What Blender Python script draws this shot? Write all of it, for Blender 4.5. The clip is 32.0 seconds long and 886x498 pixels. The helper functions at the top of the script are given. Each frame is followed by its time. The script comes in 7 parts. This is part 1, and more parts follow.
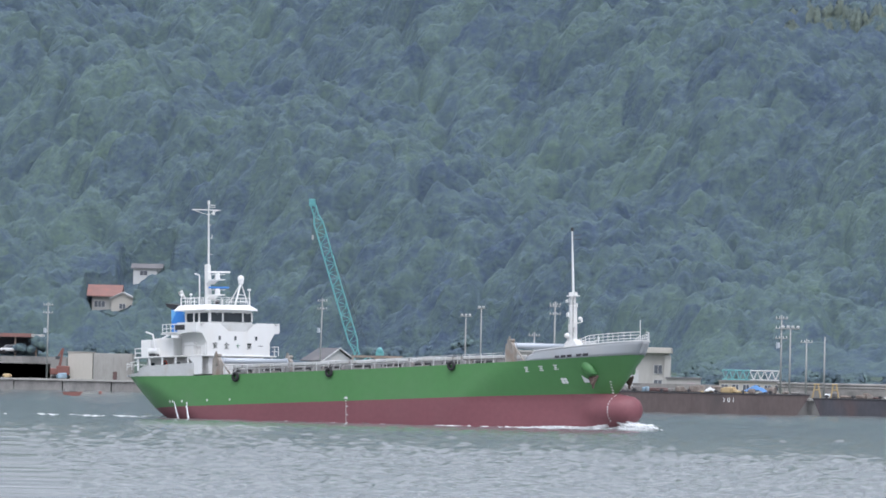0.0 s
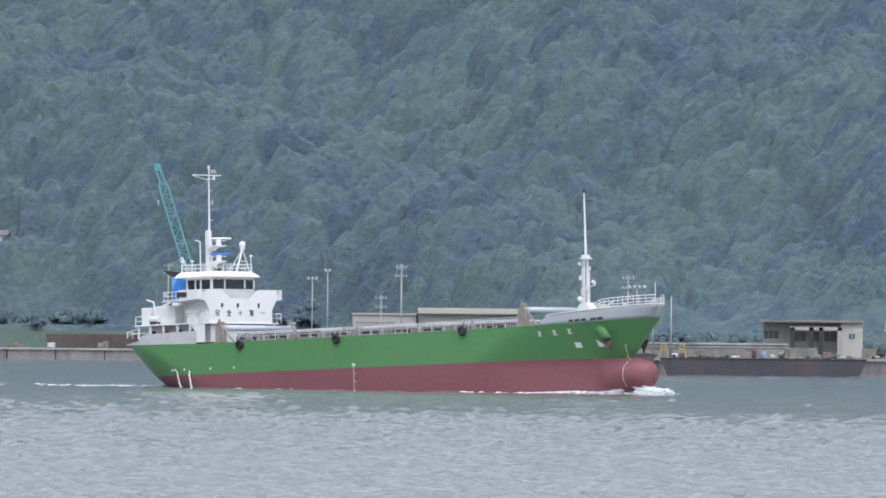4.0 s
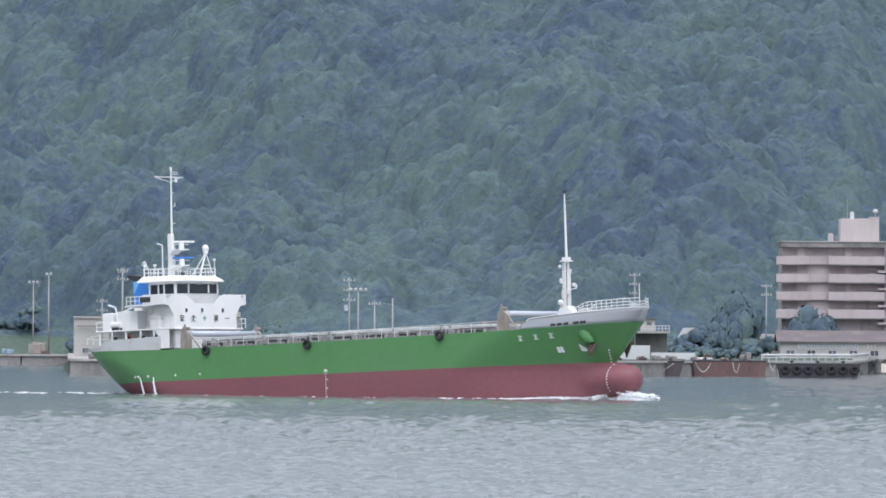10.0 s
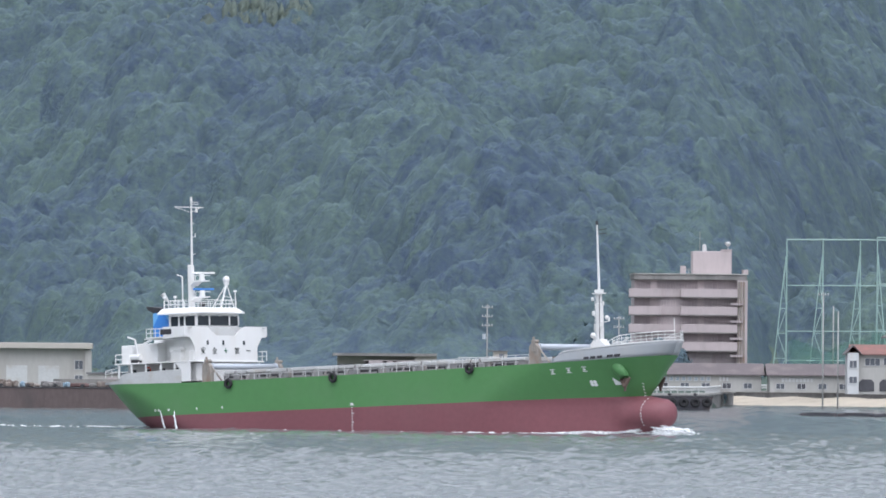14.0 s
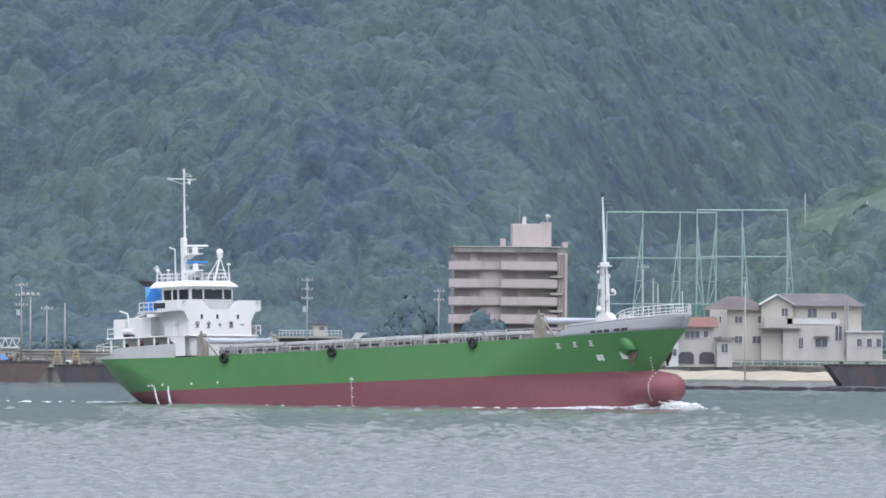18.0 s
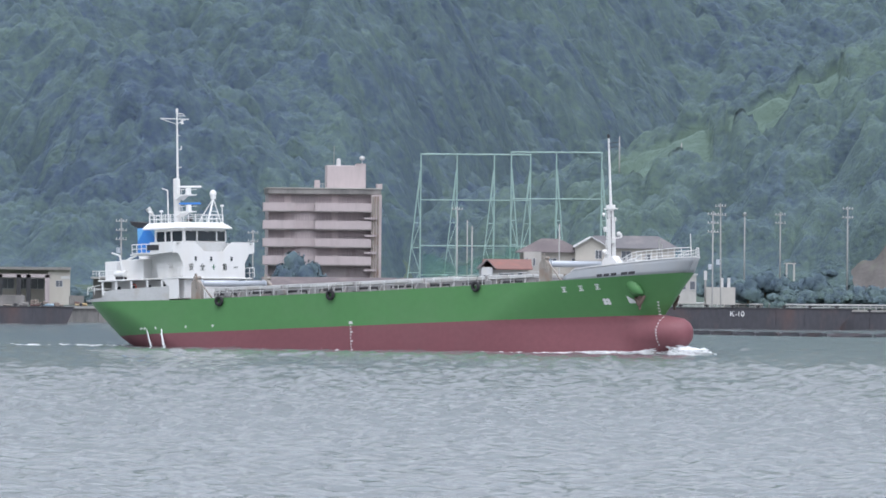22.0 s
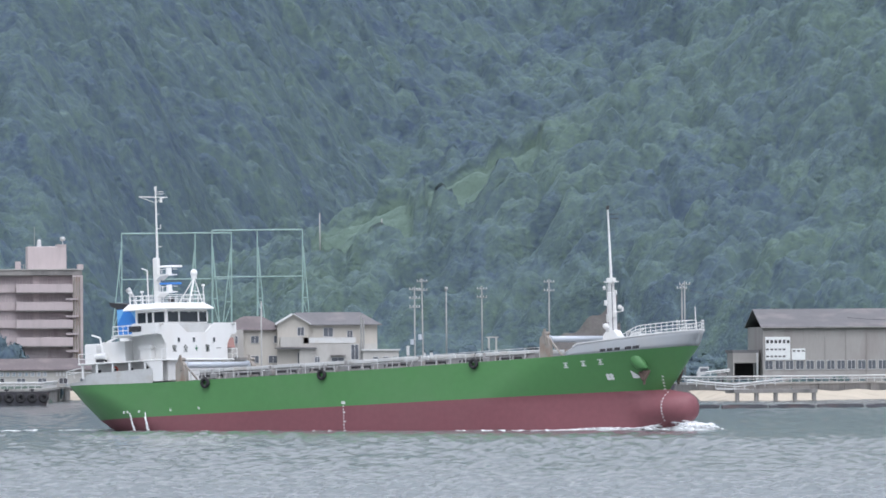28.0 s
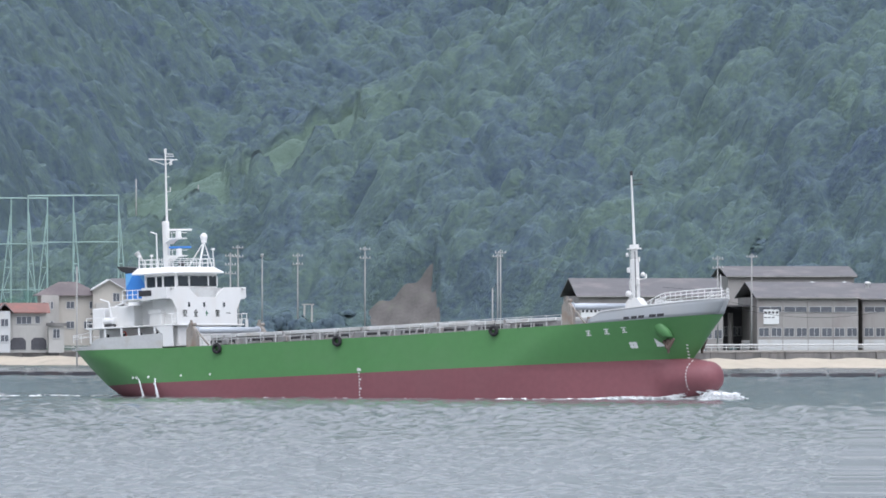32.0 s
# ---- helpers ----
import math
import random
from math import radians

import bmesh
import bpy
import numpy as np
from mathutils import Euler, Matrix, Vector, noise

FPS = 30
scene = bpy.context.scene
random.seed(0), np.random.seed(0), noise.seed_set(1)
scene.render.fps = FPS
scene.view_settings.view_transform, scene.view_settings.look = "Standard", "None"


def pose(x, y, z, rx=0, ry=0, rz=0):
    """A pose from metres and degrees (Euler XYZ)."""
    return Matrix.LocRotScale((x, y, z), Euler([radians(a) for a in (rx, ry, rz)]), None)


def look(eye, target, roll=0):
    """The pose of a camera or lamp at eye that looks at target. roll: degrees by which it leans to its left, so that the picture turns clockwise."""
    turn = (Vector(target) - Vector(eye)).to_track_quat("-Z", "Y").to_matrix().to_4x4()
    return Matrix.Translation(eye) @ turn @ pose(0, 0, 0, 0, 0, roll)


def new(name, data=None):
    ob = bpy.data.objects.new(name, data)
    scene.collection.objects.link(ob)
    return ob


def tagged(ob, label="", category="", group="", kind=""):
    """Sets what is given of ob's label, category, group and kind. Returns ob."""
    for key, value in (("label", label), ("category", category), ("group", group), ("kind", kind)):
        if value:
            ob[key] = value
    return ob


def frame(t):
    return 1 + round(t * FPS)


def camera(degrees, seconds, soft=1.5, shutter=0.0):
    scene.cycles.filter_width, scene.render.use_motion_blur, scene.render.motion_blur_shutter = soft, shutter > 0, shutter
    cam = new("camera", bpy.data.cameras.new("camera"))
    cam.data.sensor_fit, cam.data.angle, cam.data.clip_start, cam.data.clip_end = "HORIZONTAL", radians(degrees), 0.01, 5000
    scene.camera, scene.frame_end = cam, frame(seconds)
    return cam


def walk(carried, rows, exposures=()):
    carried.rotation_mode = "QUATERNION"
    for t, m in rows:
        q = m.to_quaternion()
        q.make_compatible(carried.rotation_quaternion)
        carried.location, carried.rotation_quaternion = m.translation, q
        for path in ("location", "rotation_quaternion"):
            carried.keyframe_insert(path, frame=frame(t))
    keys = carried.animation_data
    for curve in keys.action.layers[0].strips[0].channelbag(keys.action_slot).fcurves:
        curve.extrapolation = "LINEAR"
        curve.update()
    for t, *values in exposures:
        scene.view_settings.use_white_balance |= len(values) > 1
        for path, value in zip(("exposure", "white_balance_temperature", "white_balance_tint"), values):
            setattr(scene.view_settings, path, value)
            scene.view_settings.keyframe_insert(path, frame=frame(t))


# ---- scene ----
# ---- camera: a long lens on the shore, panning after the ship ----
EYE = Vector((0, 0, 7.05))


def view(pan, tilt, roll):
    """The camera's pose from its pan to the right, its tilt up and its lean, in degrees."""
    p, q = radians(pan), radians(tilt)
    aim = EYE + Vector((math.sin(p) * math.cos(q), math.cos(p) * math.cos(q), math.sin(q)))
    return look(EYE, aim, roll)


EXPOSURE = 0.43
cam = camera(5.210, 32.0, soft=1.7)
walk(cam, [
    (0.0, view(-2.1625, 0.6564, 1.19)),
    (0.5, view(-2.0543, 0.5204, 1.23)),
    (1.0, view(-1.9565, 0.4441, 1.05)),
    (1.5, view(-1.8340, 0.4591, 1.08)),
    (2.0, view(-1.7077, 0.5632, 0.79)),
    (2.5, view(-1.5389, 0.6081, 0.94)),
    (4.5, view(-1.2065, 0.4219, 0.52)),
    (5.0, view(-1.1292, 0.5068, 0.72)),
    (5.5, view(-0.9981, 0.5535, 0.69)),
    (6.0, view(-0.8692, 0.5305, 0.61)),
    (6.5, view(-0.7691, 0.5350, 0.38)),
    (7.0, view(-0.6112, 0.4889, 0.45)),
    (7.5, view(-0.4361, 0.4561, 0.56)),
    (8.0, view(-0.3234, 0.4218, 0.72)),
    (8.5, view(0.0727, 0.3898, 0.73)),
    (9.0, view(0.2895, 0.3549, 0.66)),
    (9.5, view(0.3381, 0.3595, 0.45)),
    (10.0, view(0.3880, 0.4796, 0.35)),
    (10.5, view(0.4950, 0.6734, 0.44)),
    (11.0, view(0.6531, 0.6269, 0.67)),
    (11.5, view(0.6686, 0.6282, 0.89)),
    (12.0, view(0.7530, 0.5421, 0.94)),
    (12.5, view(0.9032, 0.4527, 0.58)),
    (13.0, view(1.0094, 0.4174, 0.43)),
    (13.5, view(1.1028, 0.6087, 0.45)),
    (15.5, view(1.7133, 0.7209, 0.40)),
    (16.0, view(1.7933, 0.7065, 0.47)),
    (16.5, view(1.7981, 0.5126, 0.55)),
    (17.0, view(1.9526, 0.3800, 0.53)),
    (17.5, view(2.1909, 0.5978, 0.46)),
    (18.0, view(2.3147, 0.5207, 0.39)),
    (18.5, view(2.3519, 0.6193, 0.15)),
    (19.0, view(2.4558, 0.6928, 0.08)),
    (19.5, view(2.6287, 0.6428, 0.19)),
    (20.0, view(2.7955, 0.5654, 0.30)),
    (20.5, view(2.9142, 0.4962, 0.54)),
    (21.0, view(3.1875, 0.2420, 0.46)),
    (21.5, view(3.4123, 0.1388, 0.63)),
    (22.0, view(3.4110, 0.1864, 0.56)),
    (22.5, view(3.5120, 0.2940, 0.32)),
    (23.0, view(3.6206, 0.5768, 0.41)),
    (23.5, view(3.7399, 0.6876, 0.05)),
    (24.0, view(3.8773, 0.5805, -0.03)),
    (24.5, view(4.0190, 0.5156, -0.03)),
    (26.5, view(4.6080, 0.4428, 0.14)),
    (27.0, view(4.7096, 0.5229, 0.10)),
    (27.5, view(4.9947, 0.5499, -0.45)),
    (28.0, view(5.1672, 0.6424, -0.38)),
    (28.5, view(5.2476, 0.6661, -0.24)),
    (29.0, view(5.4214, 0.6463, -0.13)),
    (29.5, view(5.5326, 0.6223, -0.02)),
    (30.0, view(5.7336, 0.5589, 0.10)),
    (30.5, view(5.9401, 0.5481, 0.05)),
    (31.0, view(6.0218, 0.4793, -0.04)),
    (31.5, view(6.1147, 0.4342, -0.09)),
    (32.0, view(6.2485, 0.4474, 0.01)),
], exposures=[(0, EXPOSURE, 5900, 13.5), (32, EXPOSURE, 5900, 13.5)])

# ---- light: a bright overcast sky, a broad soft sun behind the camera's left shoulder ----
world = bpy.data.worlds.new("sky")
scene.world = world
world.use_nodes = True
wn = world.node_tree
sky = wn.nodes.new("ShaderNodeTexSky")
sky.sky_type, sky.sun_disc = "NISHITA", False
sky.sun_elevation, sky.sun_rotation = radians(66), radians(173)
sky.dust_density, sky.ozone_density, sky.air_density = 4.0, 1.0, 1.2
veil = wn.nodes.new("ShaderNodeHueSaturation")  # thin cloud takes most of the blue out of the sky
veil.inputs["Saturation"].default_value = 0.18
wn.links.new(sky.outputs[0], veil.inputs["Color"])
wn.links.new(veil.outputs[0], wn.nodes["Background"].inputs[0])
wn.nodes["Background"].inputs[1].default_value = 0.145
sun = new("sun", bpy.data.lights.new("sun", "SUN"))
sun.data.energy, sun.data.angle, sun.data.color = 1.4, radians(75), (1.0, 0.97, 0.92)
sun.matrix_world = look((75, -610, 1380), (0, 0, 0))

# ---- materials ----
def mat(name, colour, rough=0.6, vary=0.12, size=2.0, fine=12.0, bump=0.15, metal=0.0, stain=None, stain_size=1.0, stain_amount=0.0, streak=1.0):
    """A painted or natural surface: colour varied at two sizes (metres), stains of a second colour, fine relief."""
    m = bpy.data.materials.new(name)
    m.use_nodes = True
    n, l = m.node_tree.nodes, m.node_tree.links
    b = n["Principled BSDF"]
    b.inputs["Roughness"].default_value, b.inputs["Metallic"].default_value = rough, metal
    co = n.new("ShaderNodeTexCoord")
    mp = n.new("ShaderNodeMapping")
    mp.inputs["Scale"].default_value = (1, 1, streak)
    l.new(co.outputs["Object"], mp.inputs[0])
    big, small = n.new("ShaderNodeTexNoise"), n.new("ShaderNodeTexNoise")
    for t, s in ((big, 1 / size), (small, fine / size)):
        t.inputs["Scale"].default_value, t.inputs["Detail"].default_value = s, 4
        l.new(mp.outputs[0], t.inputs[0])
    add = n.new("ShaderNodeMath")
    l.new(big.outputs[0], add.inputs[0])
    l.new(small.outputs[0], add.inputs[1])
    info = n.new("ShaderNodeObjectInfo")
    add2 = n.new("ShaderNodeMath")
    add2.operation = "MULTIPLY_ADD"
    add2.inputs[1].default_value = 0.35
    l.new(info.outputs["Random"], add2.inputs[0])
    l.new(add.outputs[0], add2.inputs[2])
    ramp = n.new("ShaderNodeMapRange")
    ramp.inputs[1].default_value, ramp.inputs[2].default_value = 0.75, 1.6
    ramp.inputs[3].default_value, ramp.inputs[4].default_value = 1 - vary, 1 + vary
    l.new(add2.outputs[0], ramp.inputs[0])
    mul = n.new("ShaderNodeMix")
    mul.data_type, mul.blend_type = "RGBA", "MULTIPLY"
    mul.inputs[0].default_value = 1
    mul.inputs[6].default_value = (*colour, 1)
    l.new(ramp.outputs[0], mul.inputs[7])
    out = mul.outputs[2]
    if stain:
        st = n.new("ShaderNodeTexNoise")
        st.inputs["Scale"].default_value, st.inputs["Detail"].default_value = 1 / stain_size, 6
        l.new(mp.outputs[0], st.inputs[0])
        r2 = n.new("ShaderNodeMapRange")
        r2.inputs[1].default_value, r2.inputs[2].default_value = 0.5, 0.72
        r2.inputs[3].default_value, r2.inputs[4].default_value = 0, stain_amount
        l.new(st.outputs[0], r2.inputs[0])
        mx = n.new("ShaderNodeMix")
        mx.data_type = "RGBA"
        l.new(r2.outputs[0], mx.inputs[0])
        l.new(out, mx.inputs[6])
        mx.inputs[7].default_value = (*stain, 1)
        out = mx.outputs[2]
    l.new(out, b.inputs["Base Color"])
    if bump:
        bp = n.new("ShaderNodeBump")
        bp.inputs["Strength"].default_value, bp.inputs["Distance"].default_value = bump, 0.02 * size
        l.new(small.outputs[0], bp.inputs["Height"])
        l.new(bp.outputs[0], b.inputs["Normal"])
    return m


HULL_GREEN = mat("hull_green", (0.088, 0.235, 0.080), 0.5, 0.07, 9, 14, 0.06, stain=(0.14, 0.25, 0.13), stain_size=6, stain_amount=0.3)
HULL_RED = mat("hull_red", (0.215, 0.078, 0.092), 0.6, 0.1, 8, 16, 0.08, stain=(0.22, 0.10, 0.11), stain_size=5, stain_amount=0.35)
SHIP_WHITE = mat("ship_white", (0.74, 0.745, 0.735), 0.45, 0.03, 5, 9, 0.04, stain=(0.62, 0.58, 0.50), stain_size=2.2, stain_amount=0.3, streak=0.35)
BULWARK_GREY = mat("bulwark_grey", (0.38, 0.40, 0.42), 0.5, 0.05, 5, 10, 0.05, stain=(0.40, 0.37, 0.33), stain_size=2, stain_amount=0.3, streak=0.3)
DECK_GREY = mat("deck_grey", (0.27, 0.27, 0.27), 0.7, 0.12, 3, 8, 0.1, stain=(0.20, 0.15, 0.11), stain_size=1.5, stain_amount=0.6)
COAMING = mat("coaming_grey", (0.30, 0.30, 0.30), 0.65, 0.14, 2.5, 8, 0.1, stain=(0.20, 0.14, 0.10), stain_size=1.2, stain_amount=0.55, streak=0.4)
COVER_GREY = mat("cover_grey", (0.52, 0.53, 0.525), 0.55, 0.1, 2, 8, 0.08, stain=(0.40, 0.36, 0.30), stain_size=1.4, stain_amount=0.5)
PIPE_GREY = mat("pipe_grey", (0.46, 0.50, 0.55), 0.4, 0.06, 2, 8, 0.04)
RUST_TAN = mat("rust_tan", (0.29, 0.265, 0.235), 0.75, 0.2, 1.2, 6, 0.2, stain=(0.22, 0.12, 0.07), stain_size=0.8, stain_amount=0.8, streak=0.5)
RUBBER = mat("rubber", (0.02, 0.02, 0.022), 0.8, 0.2, 0.5, 6, 0.2)
FUNNEL_BLUE = mat("funnel_blue", (0.05, 0.22, 0.62), 0.4, 0.04, 2, 8, 0.03)
FUNNEL_LIGHT = mat("funnel_light_blue", (0.16, 0.42, 0.75), 0.4, 0.04, 2, 8, 0.03)
DARK_STEEL = mat("dark_steel", (0.05, 0.05, 0.055), 0.55, 0.2, 1, 6, 0.15, metal=0.3)
GLASS = mat("window_glass", (0.035, 0.045, 0.055), 0.08, 0.2, 2, 4, 0.0)
MARK_WHITE = mat("mark_white", (0.75, 0.76, 0.75), 0.6, 0.08, 0.6, 5, 0.05)
LETTER_DARK = mat("letter_dark", (0.02, 0.03, 0.025), 0.6, 0.1, 1, 5, 0)
LETTER_GREEN = mat("letter_green", (0.02, 0.16, 0.08), 0.6, 0.1, 1, 5, 0)
DARK_INSIDE_SHIP = mat("wheelhouse_interior", (0.05, 0.055, 0.06), 0.9, 0.2, 1, 6, 0.0)
LIFEBUOY = mat("lifebuoy_red", (0.55, 0.08, 0.05), 0.6, 0.1, 0.5, 5, 0.05)
ANCHOR_RUST = mat("anchor_rust", (0.12, 0.085, 0.07), 0.85, 0.3, 0.6, 6, 0.4)


# ---- geometry ----
class Geo:
    """Vertices and faces gathered from simple pieces into one mesh."""

    def __init__(self):
        self.v, self.f = [], []

    def add(self, verts, faces):
        o = len(self.v)
        self.v += [tuple(p) for p in verts]
        self.f += [tuple(i + o for i in q) for q in faces]
        return self

    def box(self, x, y, z, sx, sy, sz, turn=0.0, ch=0.0):
        """A box round (x, y) standing on z, with chamfered edges where ch is given."""
        hx, hy, hz = sx / 2, sy / 2, sz / 2
        c, s = math.cos(radians(turn)), math.sin(radians(turn))
        ch = min(ch, hx * 0.9, hy * 0.9, hz * 0.9)
        if ch <= 0:
            pts = [(a * hx, b * hy, d * hz) for d in (-1, 1) for a, b in ((-1, -1), (1, -1), (1, 1), (-1, 1))]
            faces = [(3, 2, 1, 0), (4, 5, 6, 7), (0, 1, 5, 4), (1, 2, 6, 5), (2, 3, 7, 6), (3, 0, 4, 7)]
        else:
            ring = [(-hx + ch, -hy), (hx - ch, -hy), (hx, -hy + ch), (hx, hy - ch), (hx - ch, hy), (-hx + ch, hy), (-hx, hy - ch), (-hx, -hy + ch)]
            ix, iy = 1 - ch / hx, 1 - ch / hy
            small = [(p * ix, q * iy) for p, q in ring]
            pts = [(p, q, -hz) for p, q in small] + [(p, q, -hz + ch) for p, q in ring] + [(p, q, hz - ch) for p, q in ring] + [(p, q, hz) for p, q in small]
            faces = [tuple(range(7, -1, -1)), tuple(range(24, 32))]
            for k in (0, 8, 16):
                faces += [(k + i, k + (i + 1) % 8, k + 8 + (i + 1) % 8, k + 8 + i) for i in range(8)]
        return self.add([(x + p * c - q * s, y + p * s + q * c, z + hz + r) for p, q, r in pts], faces)

    def rod(self, a, b, r, r2=None, n=8):
        """A round bar from a to b."""
        a, b = Vector(a), Vector(b)
        d = (b - a).normalized()
        u = d.orthogonal().normalized()
        w = d.cross(u)
        r2 = r if r2 is None else r2
        pts = [p + (u * math.cos(i * math.tau / n) + w * math.sin(i * math.tau / n)) * q for p, q in ((a, r), (b, r2)) for i in range(n)]
        faces = [(i, (i + 1) % n, n + (i + 1) % n, n + i) for i in range(n)] + [tuple(range(n - 1, -1, -1)), tuple(range(n, 2 * n))]
        return self.add(pts, faces)

    def line(self, pts, r, n=6):
        for a, b in zip(pts[:-1], pts[1:]):
            self.rod(a, b, r, n=n)
        return self

    def tube(self, pts, r, n=5):
        """One bent bar along a run of points."""
        pts = [Vector(p) for p in pts]
        rows = []
        for k in range(n + 1):
            a = math.tau * k / n
            row = []
            for i, p in enumerate(pts):
                d = (pts[min(i + 1, len(pts) - 1)] - pts[max(i - 1, 0)]).normalized()
                u = d.cross(Vector((0, 0, 1))).normalized()
                row.append(tuple(p + r * (math.cos(a) * u + math.sin(a) * d.cross(u))))
            rows.append(row)
        return self.grid(rows)

    def prism(self, poly, a, b, axis="y"):
        """A polygon, in the plane across the axis, drawn out from a to b."""
        n = len(poly)
        place = {"x": lambda p, q, k: (k, p, q), "y": lambda p, q, k: (p, k, q), "z": lambda p, q, k: (p, q, k)}[axis]
        pts = [place(p, q, k) for k in (a, b) for p, q in poly]
        faces = [(i, (i + 1) % n, n + (i + 1) % n, n + i) for i in range(n)] + [tuple(range(n - 1, -1, -1)), tuple(range(n, 2 * n))]
        return self.add(pts, faces)

    def ball(self, x, y, z, r, rz=None, n=10, low=-1.0):
        rz = r if rz is None else rz
        rows = n // 2
        pts = [(x + r * math.cos(t) * math.sin(p), y + r * math.sin(t) * math.sin(p), z + rz * max(low, math.cos(p)))
               for p in [math.pi * (j + 0.02) / (rows + 0.04) for j in range(rows + 1)] for t in [math.tau * i / n for i in range(n)]]
        faces = [(j * n + i, (j + 1) * n + i, (j + 1) * n + (i + 1) % n, j * n + (i + 1) % n) for j in range(rows) for i in range(n)]
        return self.add(pts, faces)

    def ring(self, x, y, z, R, r, axis="y", n=16, m=8):
        pts = []
        for i in range(n):
            t = math.tau * i / n
            for j in range(m):
                p = math.tau * j / m
                q, k = R + r * math.cos(p), r * math.sin(p)
                d = (q * math.cos(t), k, q * math.sin(t)) if axis == "y" else (q * math.cos(t), q * math.sin(t), k)
                pts.append((x + d[0], y + d[1], z + d[2]))
        return self.add(pts, [(i * m + j, ((i + 1) % n) * m + j, ((i + 1) % n) * m + (j + 1) % m, i * m + (j + 1) % m) for i in range(n) for j in range(m)])

    def grid(self, rows):
        n = len(rows[0])
        return self.add([p for r in rows for p in r], [(j * n + i, j * n + i + 1, (j + 1) * n + i + 1, (j + 1) * n + i) for j in range(len(rows) - 1) for i in range(n - 1)])

    def mesh(self, name, material, smooth=False):
        me = bpy.data.meshes.new(name)
        me.from_pydata(self.v, [], self.f)
        me.materials.append(material)
        bm = bmesh.new()
        bm.from_mesh(me)
        bmesh.ops.recalc_face_normals(bm, faces=bm.faces)
        bm.to_mesh(me)
        bm.free()
        if smooth:
            for p in me.polygons:
                p.use_smooth = True
        me.update()
        return me


def part(name, geo, material, parent, label="", smooth=False):
    """One mesh under a thing or under a part."""
    ob = new(name, geo.mesh(name, material, smooth))
    ob.parent = parent
    if label:
        tagged(ob, label)
    return ob


def again(ob, dx=0.0, dy=0.0, dz=0.0, turn=0.0, parent=None):
    """A second piece on the same mesh, moved within its thing."""
    o = new(ob.name.split(".")[0], ob.data)
    o.parent = parent or ob.parent
    o.matrix_basis = pose(dx, dy, dz, 0, 0, turn)
    return o


def thing(name, place, label, category, group="", turn=0.0, kind=""):
    ob = new(name)
    ob.empty_display_size = 0.5
    ob.matrix_basis = pose(*place, 0, 0, turn)
    return tagged(ob, label, category, group, kind)


def solid(name, geo, material, label, category="", group="", kind="", smooth=False):
    ob = new(name, geo.mesh(name, material, smooth))
    return tagged(ob, label, category, group, kind)

# ---- water ----
def water_material():
    m = bpy.data.materials.new("sea_water")
    m.use_nodes = True
    n, l = m.node_tree.nodes, m.node_tree.links
    b = n["Principled BSDF"]
    b.inputs["Base Color"].default_value = (0.192, 0.218, 0.222, 1)
    b.inputs["Roughness"].default_value = 0.11
    b.inputs["IOR"].default_value = 1.33
    co = n.new("ShaderNodeTexCoord")
    last = None
    for scale, dist in ((1.3, 0.03), (3.5, 0.015)):
        mp = n.new("ShaderNodeMapping")
        mp.inputs["Scale"].default_value = (1.0, 0.6, 1)
        l.new(co.outputs["Object"], mp.inputs[0])
        t = n.new("ShaderNodeTexNoise")
        t.inputs["Scale"].default_value, t.inputs["Detail"].default_value = scale, 3
        l.new(mp.outputs[0], t.inputs[0])
        bp = n.new("ShaderNodeBump")
        bp.inputs["Strength"].default_value, bp.inputs["Distance"].default_value = 0.8, dist
        l.new(t.outputs[0], bp.inputs["Height"])
        if last:
            l.new(last, bp.inputs["Normal"])
        last = bp.outputs[0]
    l.new(last, b.inputs["Normal"])
    return m


def sheet(name, xs, ys, zs, material, smooth=True):
    """A mesh over a grid of rows and columns, from arrays."""
    rows, cols = xs.shape
    me = bpy.data.meshes.new(name)
    idx = np.arange(rows * cols).reshape(rows, cols)
    quads = np.stack([idx[:-1, :-1], idx[:-1, 1:], idx[1:, 1:], idx[1:, :-1]], -1).reshape(-1, 4)
    raw(me, np.stack([xs, ys, zs], -1).reshape(-1, 3), quads)
    me.materials.append(material)
    me.polygons.foreach_set("use_smooth", np.full(len(quads), smooth))
    me.update()
    return new(name, me)


def raw(me, verts, faces):
    k = faces.shape[1]
    me.vertices.add(len(verts))
    me.vertices.foreach_set("co", verts.astype(np.float32).ravel())
    me.loops.add(faces.size)
    me.loops.foreach_set("vertex_index", faces.astype(np.int32).ravel())
    me.polygons.add(len(faces))
    me.polygons.foreach_set("loop_start", np.arange(0, faces.size, k, dtype=np.int32))
    me.update(calc_edges=True)


